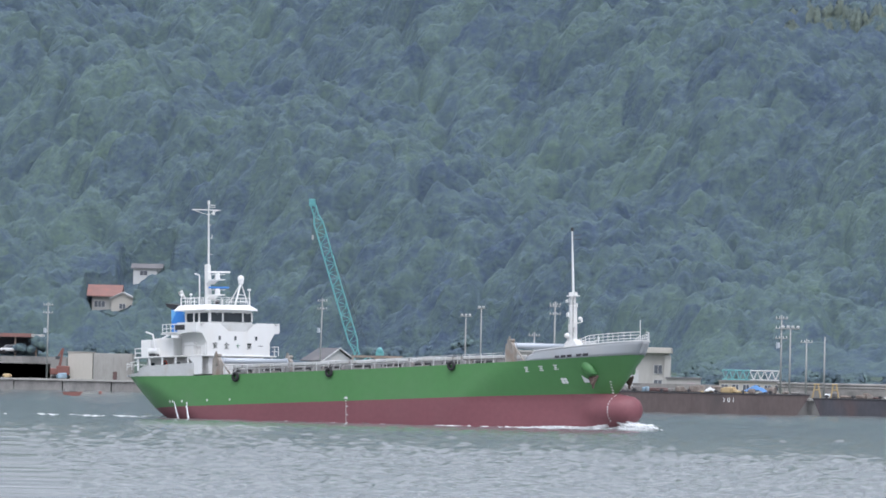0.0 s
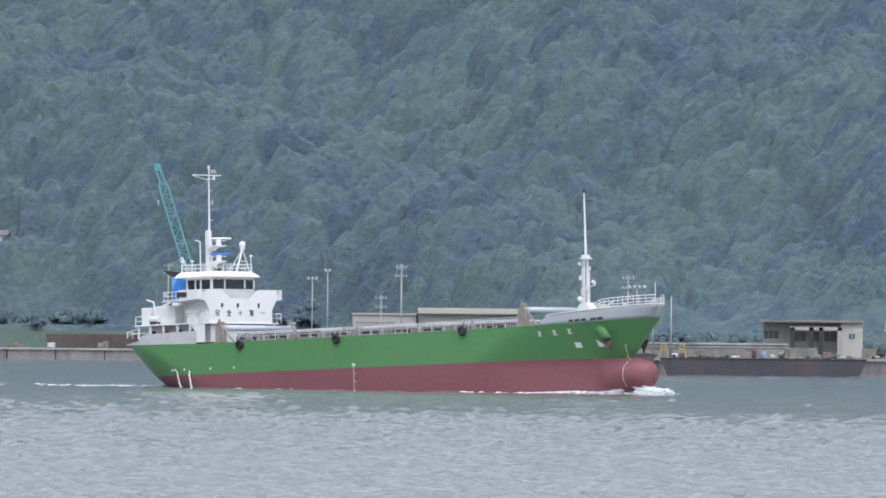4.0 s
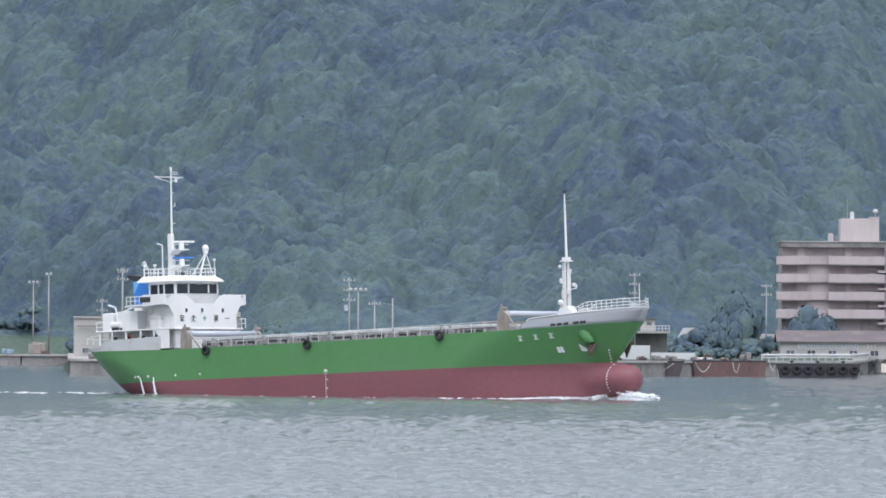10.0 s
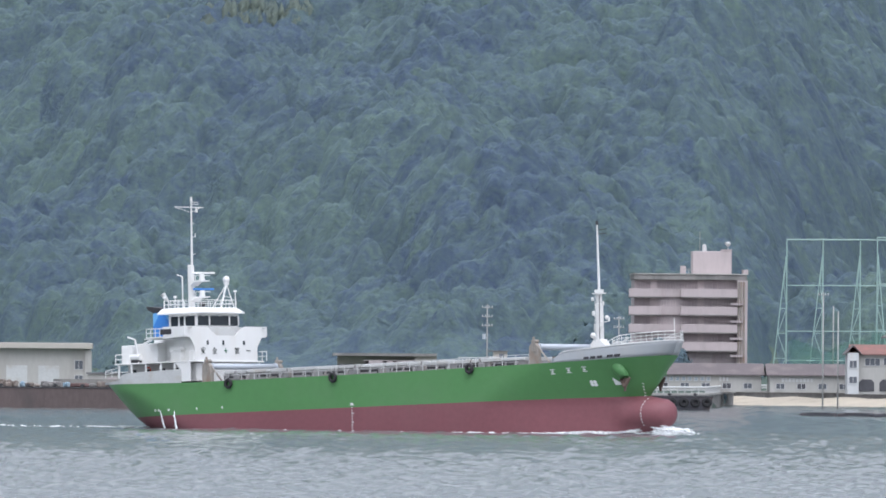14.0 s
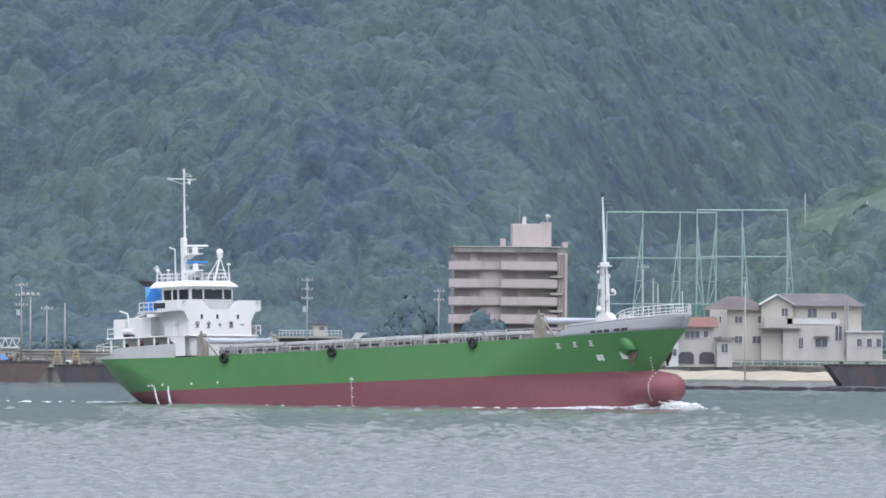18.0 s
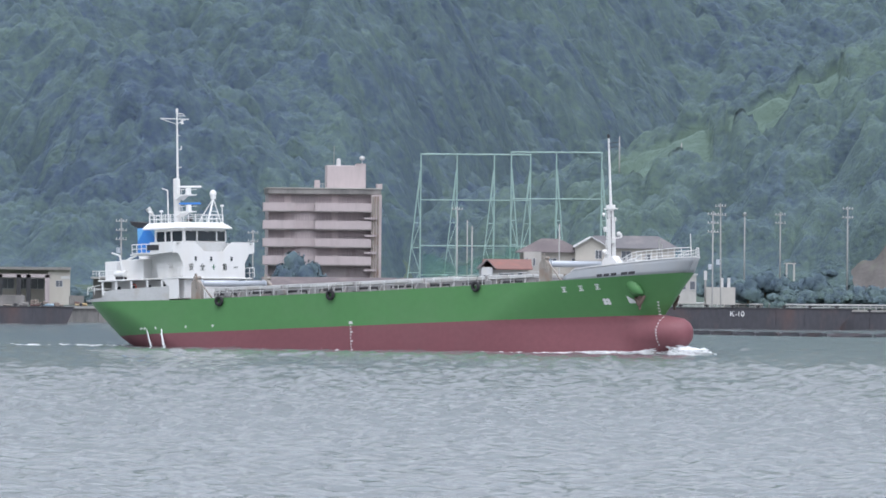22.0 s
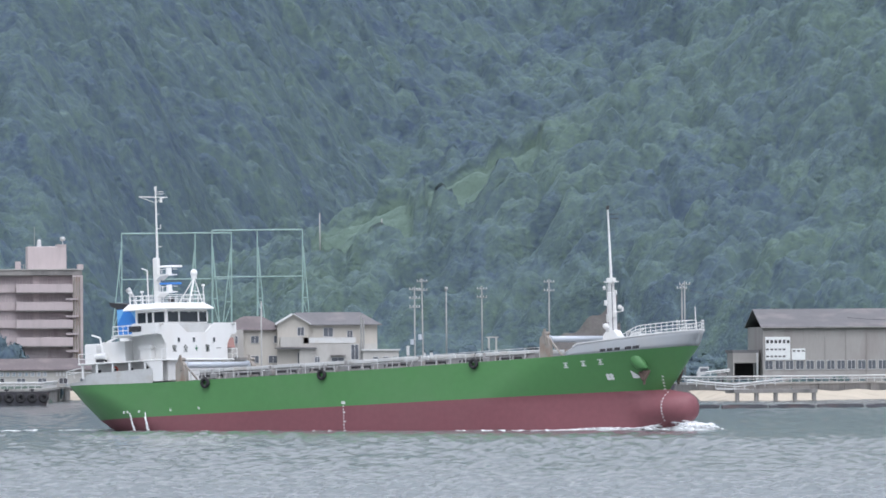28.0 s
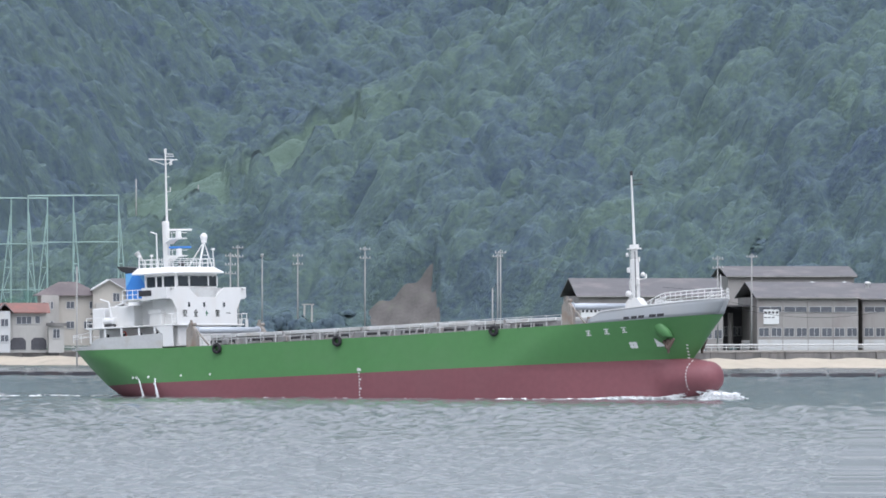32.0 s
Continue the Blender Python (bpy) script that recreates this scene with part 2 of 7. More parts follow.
def build_water():
    """Wind waves of one to three metres, finest where the eye is nearest."""
    rng = np.random.default_rng(4)
    depth, d = [-400.0, -50.0, 150.0, 240.0], 300.0
    while d < 1900:
        depth.append(d)
        d += 0.5 * max(1.0, d / 480) ** 2.3
    turn = np.concatenate([[-1.2, -0.6, -0.25], np.linspace(-0.09, 0.16, 450), [0.3, 0.7, 1.3]])
    d, a = np.meshgrid(np.array(depth + [1950.0, 2010.0]), turn, indexing="ij")
    x, y = a * np.maximum(d, 60), d
    z = np.zeros_like(x)
    for i in range(48):
        wave = 1.0 * 3.0 ** rng.uniform(0, 1)
        way = rng.normal(math.radians(-75), 0.75)
        k = math.tau / wave
        fade = np.clip(wave * 900 / np.maximum(d, 1) - 0.5, 0.65, 1)
        z += fade * 0.0094 * wave * np.sin(k * (x * math.cos(way) + y * math.sin(way)) + rng.uniform(0, 6.3))
    gust = 0.9 + 0.25 * np.sin(x * 0.011 + y * 0.021) * np.sin(x * 0.027 - y * 0.006)
    z *= gust * np.clip((d - 260) / 70, 0, 1)
    return tagged(sheet("water", x, y, z + 0.02, water_material()), "grey-blue choppy sea water of the strait", "water", kind="structure")


water = build_water()


# ---- ground: the shore and the wooded hill, one sheet ----
CREST = ((60, 6), (100, 12), (130, 20), (171, 38), (213, 56), (245, 74), (310, 112), (420, 150), (900, 190))
FOOT = ((-600, 1900), (-190, 1880), (-120, 1905), (-60, 1860), (-20, 1800), (40, 1765), (90, 1800), (130, 1900), (180, 2000), (400, 2050), (900, 2100))


def terrain(x, y):
    """The height of the land."""
    xs = np.asarray(x, float)
    ys = np.asarray(y, float)
    foot = np.interp(xs, *np.array(FOOT).T)
    lump = 24 * np.sin(xs * 0.031 + 1.2) + 9 * np.sin(xs * 0.06 + ys * 0.035) + 3 * np.sin(xs * 0.11 - ys * 0.06 + 2)
    rise = np.maximum(0, ys - foot - lump * np.clip((ys - foot) / 60, 0, 1))
    main = np.where(rise > 0, 2.0, 0) + rise * 0.47 + 3.5 * np.sin(xs * 0.09 + ys * 0.07) * np.clip(rise / 60, 0, 1)
    main = np.minimum(main, 150 + 0.12 * rise)
    crest = np.interp(xs, *np.array(CREST).T)
    front = np.maximum(0, 1850 - ys)
    spur = crest - 0.62 * front - 0.75 * np.maximum(0, ys - 1865) + 2.5 * np.sin(xs * 0.12 + ys * 0.05) * np.clip(front / 40, 0, 1)
    shore = np.interp(xs, (-600, -57, -46, 0, 60, 78, 90, 126, 150, 186, 196, 232, 330, 900), (1814, 1814, 1466, 1466, 1566, 1594, 1753, 1713, 1663, 1536, 1549, 1599, 1641, 1700))
    pad = np.interp(xs, (-600, -57, -40, 60, 90, 105, 140, 165, 190, 900), (2.1, 2.1, 2.4, 2.5, 3.2, 5.0, 5.0, 3.4, 2.8, 2.8))
    lift = 2.1 + (pad - 2.1) * np.clip((ys - shore) / 22, 0, 1)
    flat = lift - np.clip((shore + 1 - ys) / 10, 0, 1) * 7.5
    return np.where(ys < shore + 1, flat, np.maximum(np.maximum(main, np.where(spur > 3, spur, 0.0)), lift))


def build_ground():
    earth = mat("earth", (0.065, 0.095, 0.075), 0.95, 0.25, 30, 30, 0.4, stain=(0.05, 0.08, 0.07), stain_size=12, stain_amount=0.9)
    ys = np.concatenate([[1300], np.arange(1340, 2300, 5.0), np.linspace(2320, 4900, 40)])
    xs = np.concatenate([[-3000, -1200, -600, -380], np.arange(-260, 480, 5.0), [560, 800, 1500, 3000]])
    yy, xx = np.meshgrid(ys, xs, indexing="ij")
    return tagged(sheet("ground", xx, yy, terrain(xx, yy), earth), "earth and grass of the shore and the wooded hill", "ground", kind="structure")


ground = build_ground()


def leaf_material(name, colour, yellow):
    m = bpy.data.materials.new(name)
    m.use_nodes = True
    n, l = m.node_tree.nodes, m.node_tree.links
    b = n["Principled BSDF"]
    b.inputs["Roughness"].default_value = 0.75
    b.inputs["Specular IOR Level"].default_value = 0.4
    b.inputs["Sheen Weight"].default_value = 0.12  # bluish sheen stands in for haze lying over the hill
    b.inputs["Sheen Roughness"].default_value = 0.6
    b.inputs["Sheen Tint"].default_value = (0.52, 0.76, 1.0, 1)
    tone = n.new("ShaderNodeAttribute")
    tone.attribute_name = "tone"
    co = n.new("ShaderNodeTexCoord")
    # broad noise paints lit ridges and bluer, shaded valleys
    big = n.new("ShaderNodeTexNoise")
    big.inputs["Scale"].default_value, big.inputs["Detail"].default_value = 0.022, 3
    l.new(co.outputs["Object"], big.inputs[0])
    fine_n = n.new("ShaderNodeTexNoise")  # mottling paints lit leaf clumps and shaded gaps into the colour
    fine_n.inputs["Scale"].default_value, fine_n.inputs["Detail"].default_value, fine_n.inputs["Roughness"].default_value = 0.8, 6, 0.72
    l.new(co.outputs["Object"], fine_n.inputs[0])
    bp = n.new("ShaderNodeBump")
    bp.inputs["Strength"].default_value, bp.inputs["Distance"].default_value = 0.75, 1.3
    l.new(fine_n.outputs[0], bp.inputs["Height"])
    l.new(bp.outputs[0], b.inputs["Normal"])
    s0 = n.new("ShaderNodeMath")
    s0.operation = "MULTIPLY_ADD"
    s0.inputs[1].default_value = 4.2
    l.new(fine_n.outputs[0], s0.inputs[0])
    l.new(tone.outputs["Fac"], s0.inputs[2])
    isl = n.new("ShaderNodeNewGeometry")
    s1 = n.new("ShaderNodeMath")
    s1.operation = "MULTIPLY_ADD"
    s1.inputs[1].default_value = 0.3
    l.new(isl.outputs["Random Per Island"], s1.inputs[0])
    l.new(s0.outputs[0], s1.inputs[2])
    s2 = n.new("ShaderNodeMath")
    s2.operation = "MULTIPLY_ADD"
    s2.inputs[1].default_value = 1.6
    l.new(big.outputs[0], s2.inputs[0])
    l.new(s1.outputs[0], s2.inputs[2])
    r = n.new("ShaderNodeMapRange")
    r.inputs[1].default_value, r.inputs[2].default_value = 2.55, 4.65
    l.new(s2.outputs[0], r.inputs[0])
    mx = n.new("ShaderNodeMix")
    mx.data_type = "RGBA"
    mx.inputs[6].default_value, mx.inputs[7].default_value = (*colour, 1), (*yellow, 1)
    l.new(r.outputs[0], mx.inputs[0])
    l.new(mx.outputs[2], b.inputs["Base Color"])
    return m


def on_slope(p):
    """Where the line of sight through a point meets the rising ground."""
    d = (Vector(p) - EYE) / (p[1] - EYE.y)
    y = 1815.0
    while y < 2400:
        q = EYE + d * y
        if float(terrain(q.x, y)) >= q.z:
            break
        y += 1.0
    return tuple(q)


# distance haze is mixed into these leaf colours, bluest in the darks
HAZY_FOLIAGE = leaf_material("foliage", (0.046, 0.073, 0.124), (0.112, 0.170, 0.132))


def leaf_tris(rng, facing, loose, size):
    """Three-cornered leaf clumps that turn their faces outwards from the crown."""
    n = len(facing)
    g = facing / np.linalg.norm(facing, axis=1, keepdims=True) + rng.normal(0, loose, (n, 3))
    g /= np.linalg.norm(g, axis=1, keepdims=True)
    u = np.cross(g, rng.normal(0, 1, (n, 3)))
    u /= np.linalg.norm(u, axis=1, keepdims=True)
    v = np.cross(g, u)
    k = math.tau / 3 * np.arange(3)[None] + rng.normal(0, 0.3, (n, 3))
    q = size[:, None] * rng.uniform(0.7, 1.4, (n, 3))
    return (q * np.cos(k))[..., None] * u[:, None] + (q * np.sin(k))[..., None] * v[:, None]


def tree_shape(rng, leaves=150, size=1.0, least=5, core=0.9, detail=1):
    """One crown of unit radius: lumpy boughs set round a dome, shingled with leaf clumps, over a short trunk. Gives points, faces and soft normals."""
    tv, tf, tn = [], [], []
    ico = bmesh.new()
    bmesh.ops.create_icosphere(ico, subdivisions=detail, radius=1.0)
    base = np.array([v.co[:] for v in ico.verts])
    faces = np.array([[v.index for v in f.verts] for f in ico.faces])
    ico.free()
    faces = faces[base[faces].mean(1)[:, 2] > -0.85]
    used = np.unique(faces)
    base, faces = base[used], np.searchsorted(used, faces)
    off = 0
    lobes = [(np.array((rng.uniform(-0.15, 0.15), rng.uniform(-0.15, 0.15), rng.uniform(0.85, 1.0))), rng.uniform(0.42, 0.52))]
    count = rng.integers(least, least + 3)
    turn = rng.uniform(0, math.tau)
    for k in range(count):
        a, q = turn + math.tau * (k + rng.uniform(-0.3, 0.3)) / count, rng.uniform(0.38, 0.68)
        c = np.array((q * math.cos(a), q * math.sin(a), rng.uniform(0.45, 0.85)))
        lobes.append((c, rng.uniform(0.3, 0.46)))
    for c, r in lobes:
        lump = 0.09 * np.sin(base @ rng.normal(0, 4.5, 3) + rng.uniform(0, 6)) + 0.07 * np.sin(base @ rng.normal(0, 7, 3) + rng.uniform(0, 6))
        tv.append(base * (r * core * (1 + lump))[:, None] * (1, 1, 0.82) + c)
        tn.append(0.6 * base + (0, -0.2, 0.45) + 0.25 * (c - (0, 0, 0.5)))
        tf.append(faces + off)
        off += len(base)
    for c, r in lobes:
        n = leaves // len(lobes)
        d = rng.normal(0, 1, (n, 3))
        d[:, 2] = np.abs(d[:, 2]) * 1.1 - 0.35
        d /= np.linalg.norm(d, axis=1, keepdims=True)
        ctr = c + d * r * rng.uniform(0.88, 1.1, (n, 1)) * (1, 1, 0.82)
        tri = leaf_tris(rng, d + (0, 0, 0.25), 0.28, rng.uniform(0.05, 0.115, n) * size)
        tv.append((ctr[:, None] + tri).reshape(-1, 3))
        soft = 0.6 * d + rng.normal(0, 0.14, (n, 3)) + (0, -0.2, 0.45) + 0.25 * (c - (0, 0, 0.5))
        tn.append(np.repeat(soft, 3, 0))
        tf.append(np.arange(n * 3).reshape(-1, 3) + off)
        off += n * 3
    a = np.linspace(0, math.tau, 5, endpoint=False)
    trunk = np.concatenate([np.stack([0.07 * np.cos(a), 0.07 * np.sin(a), 0 * a - 0.4], 1), np.stack([0.04 * np.cos(a), 0.04 * np.sin(a), 0 * a + 0.7], 1)])
    tv.append(trunk)
    tn.append(np.stack([np.cos(np.r_[a, a]), np.sin(np.r_[a, a]), 0 * np.r_[a, a]], 1))
    tf.append(np.array([t for i in range(5) for t in ((i, (i + 1) % 5, 5 + i), ((i + 1) % 5, 5 + (i + 1) % 5, 5 + i))]) + off)
    nn = np.concatenate(tn)
    return np.concatenate(tv), np.concatenate(tf), nn / np.linalg.norm(nn, axis=1, keepdims=True)


def foliage_mesh(name, verts, faces, normals, tones, material=None):
    me = bpy.data.meshes.new(name)
    raw(me, verts, faces)
    me.materials.append(material or HAZY_FOLIAGE)
    me.polygons.foreach_set("use_smooth", np.full(len(me.polygons), True))
    me.attributes.new("tone", "FLOAT", "POINT").data.foreach_set("value", tones.astype(np.float32))
    me.normals_split_custom_set_from_vertices(normals.astype(np.float32))
    return me


def scatter_trees(name, places, radii, heights, seed, label, category="woods", leaves=215, tone=0.0, least=5, material=None):
    """Many trees joined into one object of foliage."""
    rng = np.random.default_rng(seed)
    shapes = [tree_shape(rng, leaves, 1.0, least) for _ in range(14)]
    vs, fs, ns, tn, off = [], [], [], [], 0
    for (x, y, z), r, h in zip(places, radii, heights):
        v, f, q = shapes[rng.integers(len(shapes))]
        a = rng.uniform(0, math.tau)
        c, s = math.cos(a), math.sin(a)
        vs.append(np.stack([(v[:, 0] * c - v[:, 1] * s) * r, (v[:, 0] * s + v[:, 1] * c) * r, v[:, 2] * h], 1) + (x, y, z))
        ns.append(np.stack([q[:, 0] * c - q[:, 1] * s, q[:, 0] * s + q[:, 1] * c, q[:, 2]], 1))
        fs.append(f + off)
        tn.append(np.full(len(v), tone + rng.uniform(0, 0.75)))
        off += len(v)
    return tagged(new(name, foliage_mesh(name, np.concatenate(vs), np.concatenate(fs), np.concatenate(ns), np.concatenate(tn), material)), label, category, kind="stuff")


def ridge_grass(x, y):
    """Where the spur's ridge carries grass and no trees."""
    return (((x > 142) & (x < 161)) | ((x > 164) & (x < 186))) & (y > 1842.5 + 2 * np.sin(x * 0.5)) & (y < 1856)


def clearing(x, y):
    """Trees kept low in front of the hillside houses so the camera sees them."""
    k = np.ones(np.shape(x))
    k = np.where((x > 183) & (x < 195) & (y > 1776) & (y < 1798), 0.12, k)  # the earth cut
    for px, py in CLEARINGS:
        k = np.where((np.abs(x - px) < 5) & (y < py + 3) & (y > py - 13), 0.12, k)
    return k


CLEARINGS = [on_slope(p)[:2] for p in ((-136.63, 1905.0, 15.71), (-132.73, 1950.0, 22.64))]


def crowns(x, y, cell, least, most, seed, steep):
    """The billowing top of a closed canopy: rounded domes over jittered cells. Gives the height and each crown's own random tone."""
    rng = np.random.default_rng(seed)
    jx, jy, rr, hh, tt = (rng.uniform(0, 1, (256, 256)) for _ in range(5))
    top, tone = np.full(x.shape, -99.0), np.zeros(x.shape)
    ix, iy = np.floor(x / cell).astype(int), np.floor(y / cell).astype(int)
    for i in (-1, 0, 1):
        for j in (-1, 0, 1):
            a, b = (ix + i) % 256, (iy + j) % 256
            r = least + (most - least) * rr[a, b]
            d2 = (x - (ix + i + jx[a, b]) * cell) ** 2 + (y - (iy + j + jy[a, b]) * cell) ** 2
            h = -steep * (0.8 + 0.4 * hh[a, b]) * d2 / r + 0.3 * cell * hh[a, b]
            tone = np.where(h > top, tt[a, b], tone)
            top = np.maximum(top, h)
    return np.maximum(top, -0.7 * cell), tone


def canopy(x, y):
    t = terrain(x, y)
    bend = 1.6 * np.sin(x * 0.37 + y * 0.11), 1.6 * np.sin(y * 0.41 - x * 0.17)
    big, tone = crowns(x + bend[0], 1.5 * y + bend[1], 7.6, 3.8, 6.0, 31, 0.62)
    mid, tone_mid = crowns(x, 1.5 * y, 3.2, 1.7, 2.5, 32, 0.85)
    small, _ = crowns(x, 1.3 * y, 1.4, 0.75, 1.1, 34, 0.7)
    wood = np.clip((t - 5.6) / 5, 0, 1) * np.where(ridge_grass(x, y), 0.45, 1.0) * clearing(x, y)
    z = np.where(t > 5.6, t + np.maximum(6.4 + 1.1 * big + 0.8 * mid + 0.65 * small, 0.8) * wood, t - 0.4)
    spur = np.where((x > 95) & (y < 1868), np.clip((x - 95) / 30, 0, 1), 0)  # the nearer spur is toned lighter, as if under less haze
    return z, 0.7 * tone + 0.3 * tone_mid + 0.25 * spur + 1.5 * ridge_grass(x, y)


def build_forest():
    """The closed canopy of the hill: billowing crowns, shingled with leaf clumps."""
    rng = np.random.default_rng(11)
    turn, step = np.arange(-0.108, 0.170, 0.00036), 0.7
    ys = np.arange(1690, 2330, step)
    yy, aa = np.meshgrid(ys, turn, indexing="ij")
    xx = aa * yy
    z, tone = canopy(xx, yy)
    up = (z - EYE.z) / yy
    land_up = (terrain(xx, yy) + 3.0 - EYE.z) / yy
    hidden = np.maximum.accumulate(land_up, axis=0) > up + 0.0018  # behind a nearer shoulder of the hill
    zy, za = np.gradient(z, step, 0.00036)
    zx = za / yy
    nn = np.stack([-zx, -(zy - aa * zx), np.ones_like(zx)], -1)
    nn /= np.linalg.norm(nn, axis=-1, keepdims=True)
    good = (up > -0.001) & (up < 0.0445) & (z > 5) & ~hidden
    idx = np.arange(xx.size).reshape(xx.shape)
    quads = np.stack([idx[:-1, :-1], idx[:-1, 1:], idx[1:, 1:], idx[1:, :-1]], -1).reshape(-1, 4)
    quads = quads[good.reshape(-1)[quads].any(1)]
    used = np.unique(quads)
    quads = np.searchsorted(used, quads)
    verts = np.stack([xx, yy, z], -1).reshape(-1, 3)[used]
    tris = np.concatenate([quads[:, :3], quads[:, [0, 2, 3]]])
    # leaf clumps, spread thickest where the crowns face the camera
    weight = np.clip(-nn[..., 1] + 0.05, 0.03, 1).reshape(-1) / np.maximum(nn[..., 2].reshape(-1), 0.25) * good.reshape(-1)
    pick = np.searchsorted(np.cumsum(weight) / weight.sum(), rng.uniform(0, 1, 160000)).clip(0, xx.size - 1)
    ln = nn.reshape(-1, 3)[pick]
    cx = xx.reshape(-1)[pick] + rng.uniform(-0.5, 0.5, len(pick))
    cy = yy.reshape(-1)[pick] + rng.uniform(-0.5, 0.5, len(pick))
    cz, ct = canopy(cx, cy)
    out = rng.uniform(0.0, 0.06, (len(pick), 1))
    tri = leaf_tris(rng, ln, 0.1, rng.uniform(0.16, 0.34, len(pick)) * np.where(ridge_grass(cx, cy), 0.5, 1))
    lv = (np.stack([cx, cy, cz], -1) + ln * out)[:, None] + tri
    flat = np.cross(tri[:, 1] - tri[:, 0], tri[:, 2] - tri[:, 0])
    flat /= np.linalg.norm(flat, axis=1, keepdims=True) + 1e-9
    flat *= np.sign((flat * ln).sum(1, keepdims=True))
    soft = np.concatenate([nn.reshape(-1, 3)[used], np.repeat(ln + 0.1 * flat, 3, 0)])
    soft /= np.linalg.norm(soft, axis=1, keepdims=True)
    tones = np.concatenate([tone.reshape(-1)[used], np.repeat(ct + 0.25 * out[:, 0] + rng.uniform(-0.1, 0.1, len(pick)), 3)])
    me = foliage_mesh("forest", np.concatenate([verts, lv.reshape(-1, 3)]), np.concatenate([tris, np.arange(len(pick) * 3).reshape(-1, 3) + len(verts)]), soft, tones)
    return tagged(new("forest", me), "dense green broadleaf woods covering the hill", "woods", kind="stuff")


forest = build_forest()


def build_bamboo():
    """Pale feathery bamboo on the upper slope."""
    rng = np.random.default_rng(21)
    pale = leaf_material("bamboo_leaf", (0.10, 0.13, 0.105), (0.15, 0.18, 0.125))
    tops = [(-5.62, 2050.0, 75.55), (-2.09, 2050.0, 77.40), (0.90, 2050.0, 76.27), (4.18, 2050.0, 78.72), (6.85, 2050.0, 76.15), (10.99, 2050.0, 76.95), (-15.73, 2050.0, 75.71), (-3.81, 2050.0, 74.04), (-0.24, 2050.0, 73.87), (13.33, 2050.0, 78.66)]
    pts, rad, hei = [], [], []
    for p in tops:
        q = on_slope(p)
        for _ in range(7):
            pts.append((q[0] + rng.uniform(-2.5, 2.5), q[1] - 7 + rng.uniform(-2, 2), q[2] - 2.5))
            rad.append(rng.uniform(1.2, 2.0))
            hei.append(rng.uniform(4.5, 7.0))
    return scatter_trees("bamboo_grove", pts, rad, hei, 6, "pale feathery bamboo on the upper slope of the hill", "bamboo", material=pale)


bamboo_grove = build_bamboo()
# ---- the cargo ship ----
def lerp(a, b, t):
    return a + (b - a) * t


def sheer(x):
    """The height of the green side's upper edge."""
    return float(np.interp(x, (-38, -24, 2, 22, 29, 35, 37.5), (6.1, 5.85, 5.9, 6.1, 6.25, 6.5, 6.65)))


def bulwark_top(x):
    return float(np.interp(x, (25.0, 26.2, 31, 35, 38), (6.5, 7.1, 7.5, 7.85, 8.1)))


def stem(z):
    if z < 2.5:
        return 32.9 + 3.1 * max(0.0, 1 - abs((z - 0.7) / 1.85) ** 2.6) ** 0.5
    return float(np.interp(z, (2.5, 2.7, 3.5, 5.2, 6.85, 8.85), (32.95, 33.05, 33.8, 34.95, 36.15, 37.2)))


def sternpost(z):
    return float(np.interp(z, (-3, 0.6, 1.4, 2.5, 4.2, 6.1, 7.2), (-26.6, -30.1, -32.2, -33.7, -35.4, -37.0, -37.3)))


def breadth(x, z):
    """Half the hull's breadth at a station and a height."""
    t = min(1, max(0, (z - 2.2) / 4.2))
    # bow: fine at the waterline, flared at the deck
    xs = stem(z) if z >= 2.5 else 32.95
    start = lerp(15.0, 23.0, t ** 1.1)
    u = min(1, max(0, (x - start) / (xs - start)))
    bow = (1 - u ** lerp(1.5, 1.6, t)) ** lerp(0.72, 0.46, t)
    # stern: a broad counter over a fine run
    xe = sternpost(z)
    s2 = lerp(-20, -30.5, min(1, max(0, (z - 0.2) / 5.0)))
    w = min(1, max(0, (s2 - x) / (s2 - xe)))
    end = lerp(0.4, 0.56, min(1, max(0, (z - 0.8) / 5.0)))
    aft = lerp(1, end, w ** 2.3)
    low = 1 - 0.35 * max(0, (-1.6 - z) / 1.4) ** 2
    half = max(0.02, 6.0 * bow * aft * low)
    if x > 28 and z < 2.5:
        # the bulb swells out of the forefoot
        k = max(0.0, 1 - ((z - 0.7) / 1.82) ** 2) ** 0.5
        tip = max(0.0, 1 - max(0.0, (x - 32.5) / max(0.01, stem(z) - 32.5)) ** 2.2) ** 0.5
        half = (half ** 3 + (2.15 * k * tip * min(1, (x - 28) / 3)) ** 3) ** (1 / 3)
    return half


def hull_side(z_rows, n=90, x0=None, x1=None):
    """Rows of points from stern to stem on the starboard side, then round to port."""
    rows = []
    for zf in z_rows:
        row = []
        for i in range(n + 1):
            k = i / n
            k = 0.5 - 0.5 * math.cos(math.pi * k) if x0 is None else k
            z = zf(0) if x0 is None else 0
            a, b = (x0, x1) if x0 is not None else (None, None)
            for _ in range(2):
                lo = sternpost(z) if a is None else a
                hi = stem(z) if b is None else b
                x = lerp(lo, hi, k)
                z = zf(x)
            row.append((x, -breadth(x, z), z))
        rows.append(row)
    return rows


def both(rows):
    return [r + [(x, -y, z) for x, y, z in reversed(r)] for r in rows]


def on_bulwark(x, k, side, off=0.0):
    """A point on the upright forecastle bulwark: k runs from its foot to its top."""
    x = min(x, stem(sheer(x)))
    z0 = sheer(x) + 0.004
    z = lerp(z0, bulwark_top(x + 0.8), k) if x > 26 else lerp(z0, bulwark_top(x), k)
    return (x + (stem(max(z, 2.6)) - stem(z0)) * ((x - 25) / 11.1) ** 2, side * (breadth(x, z0) + off), z)


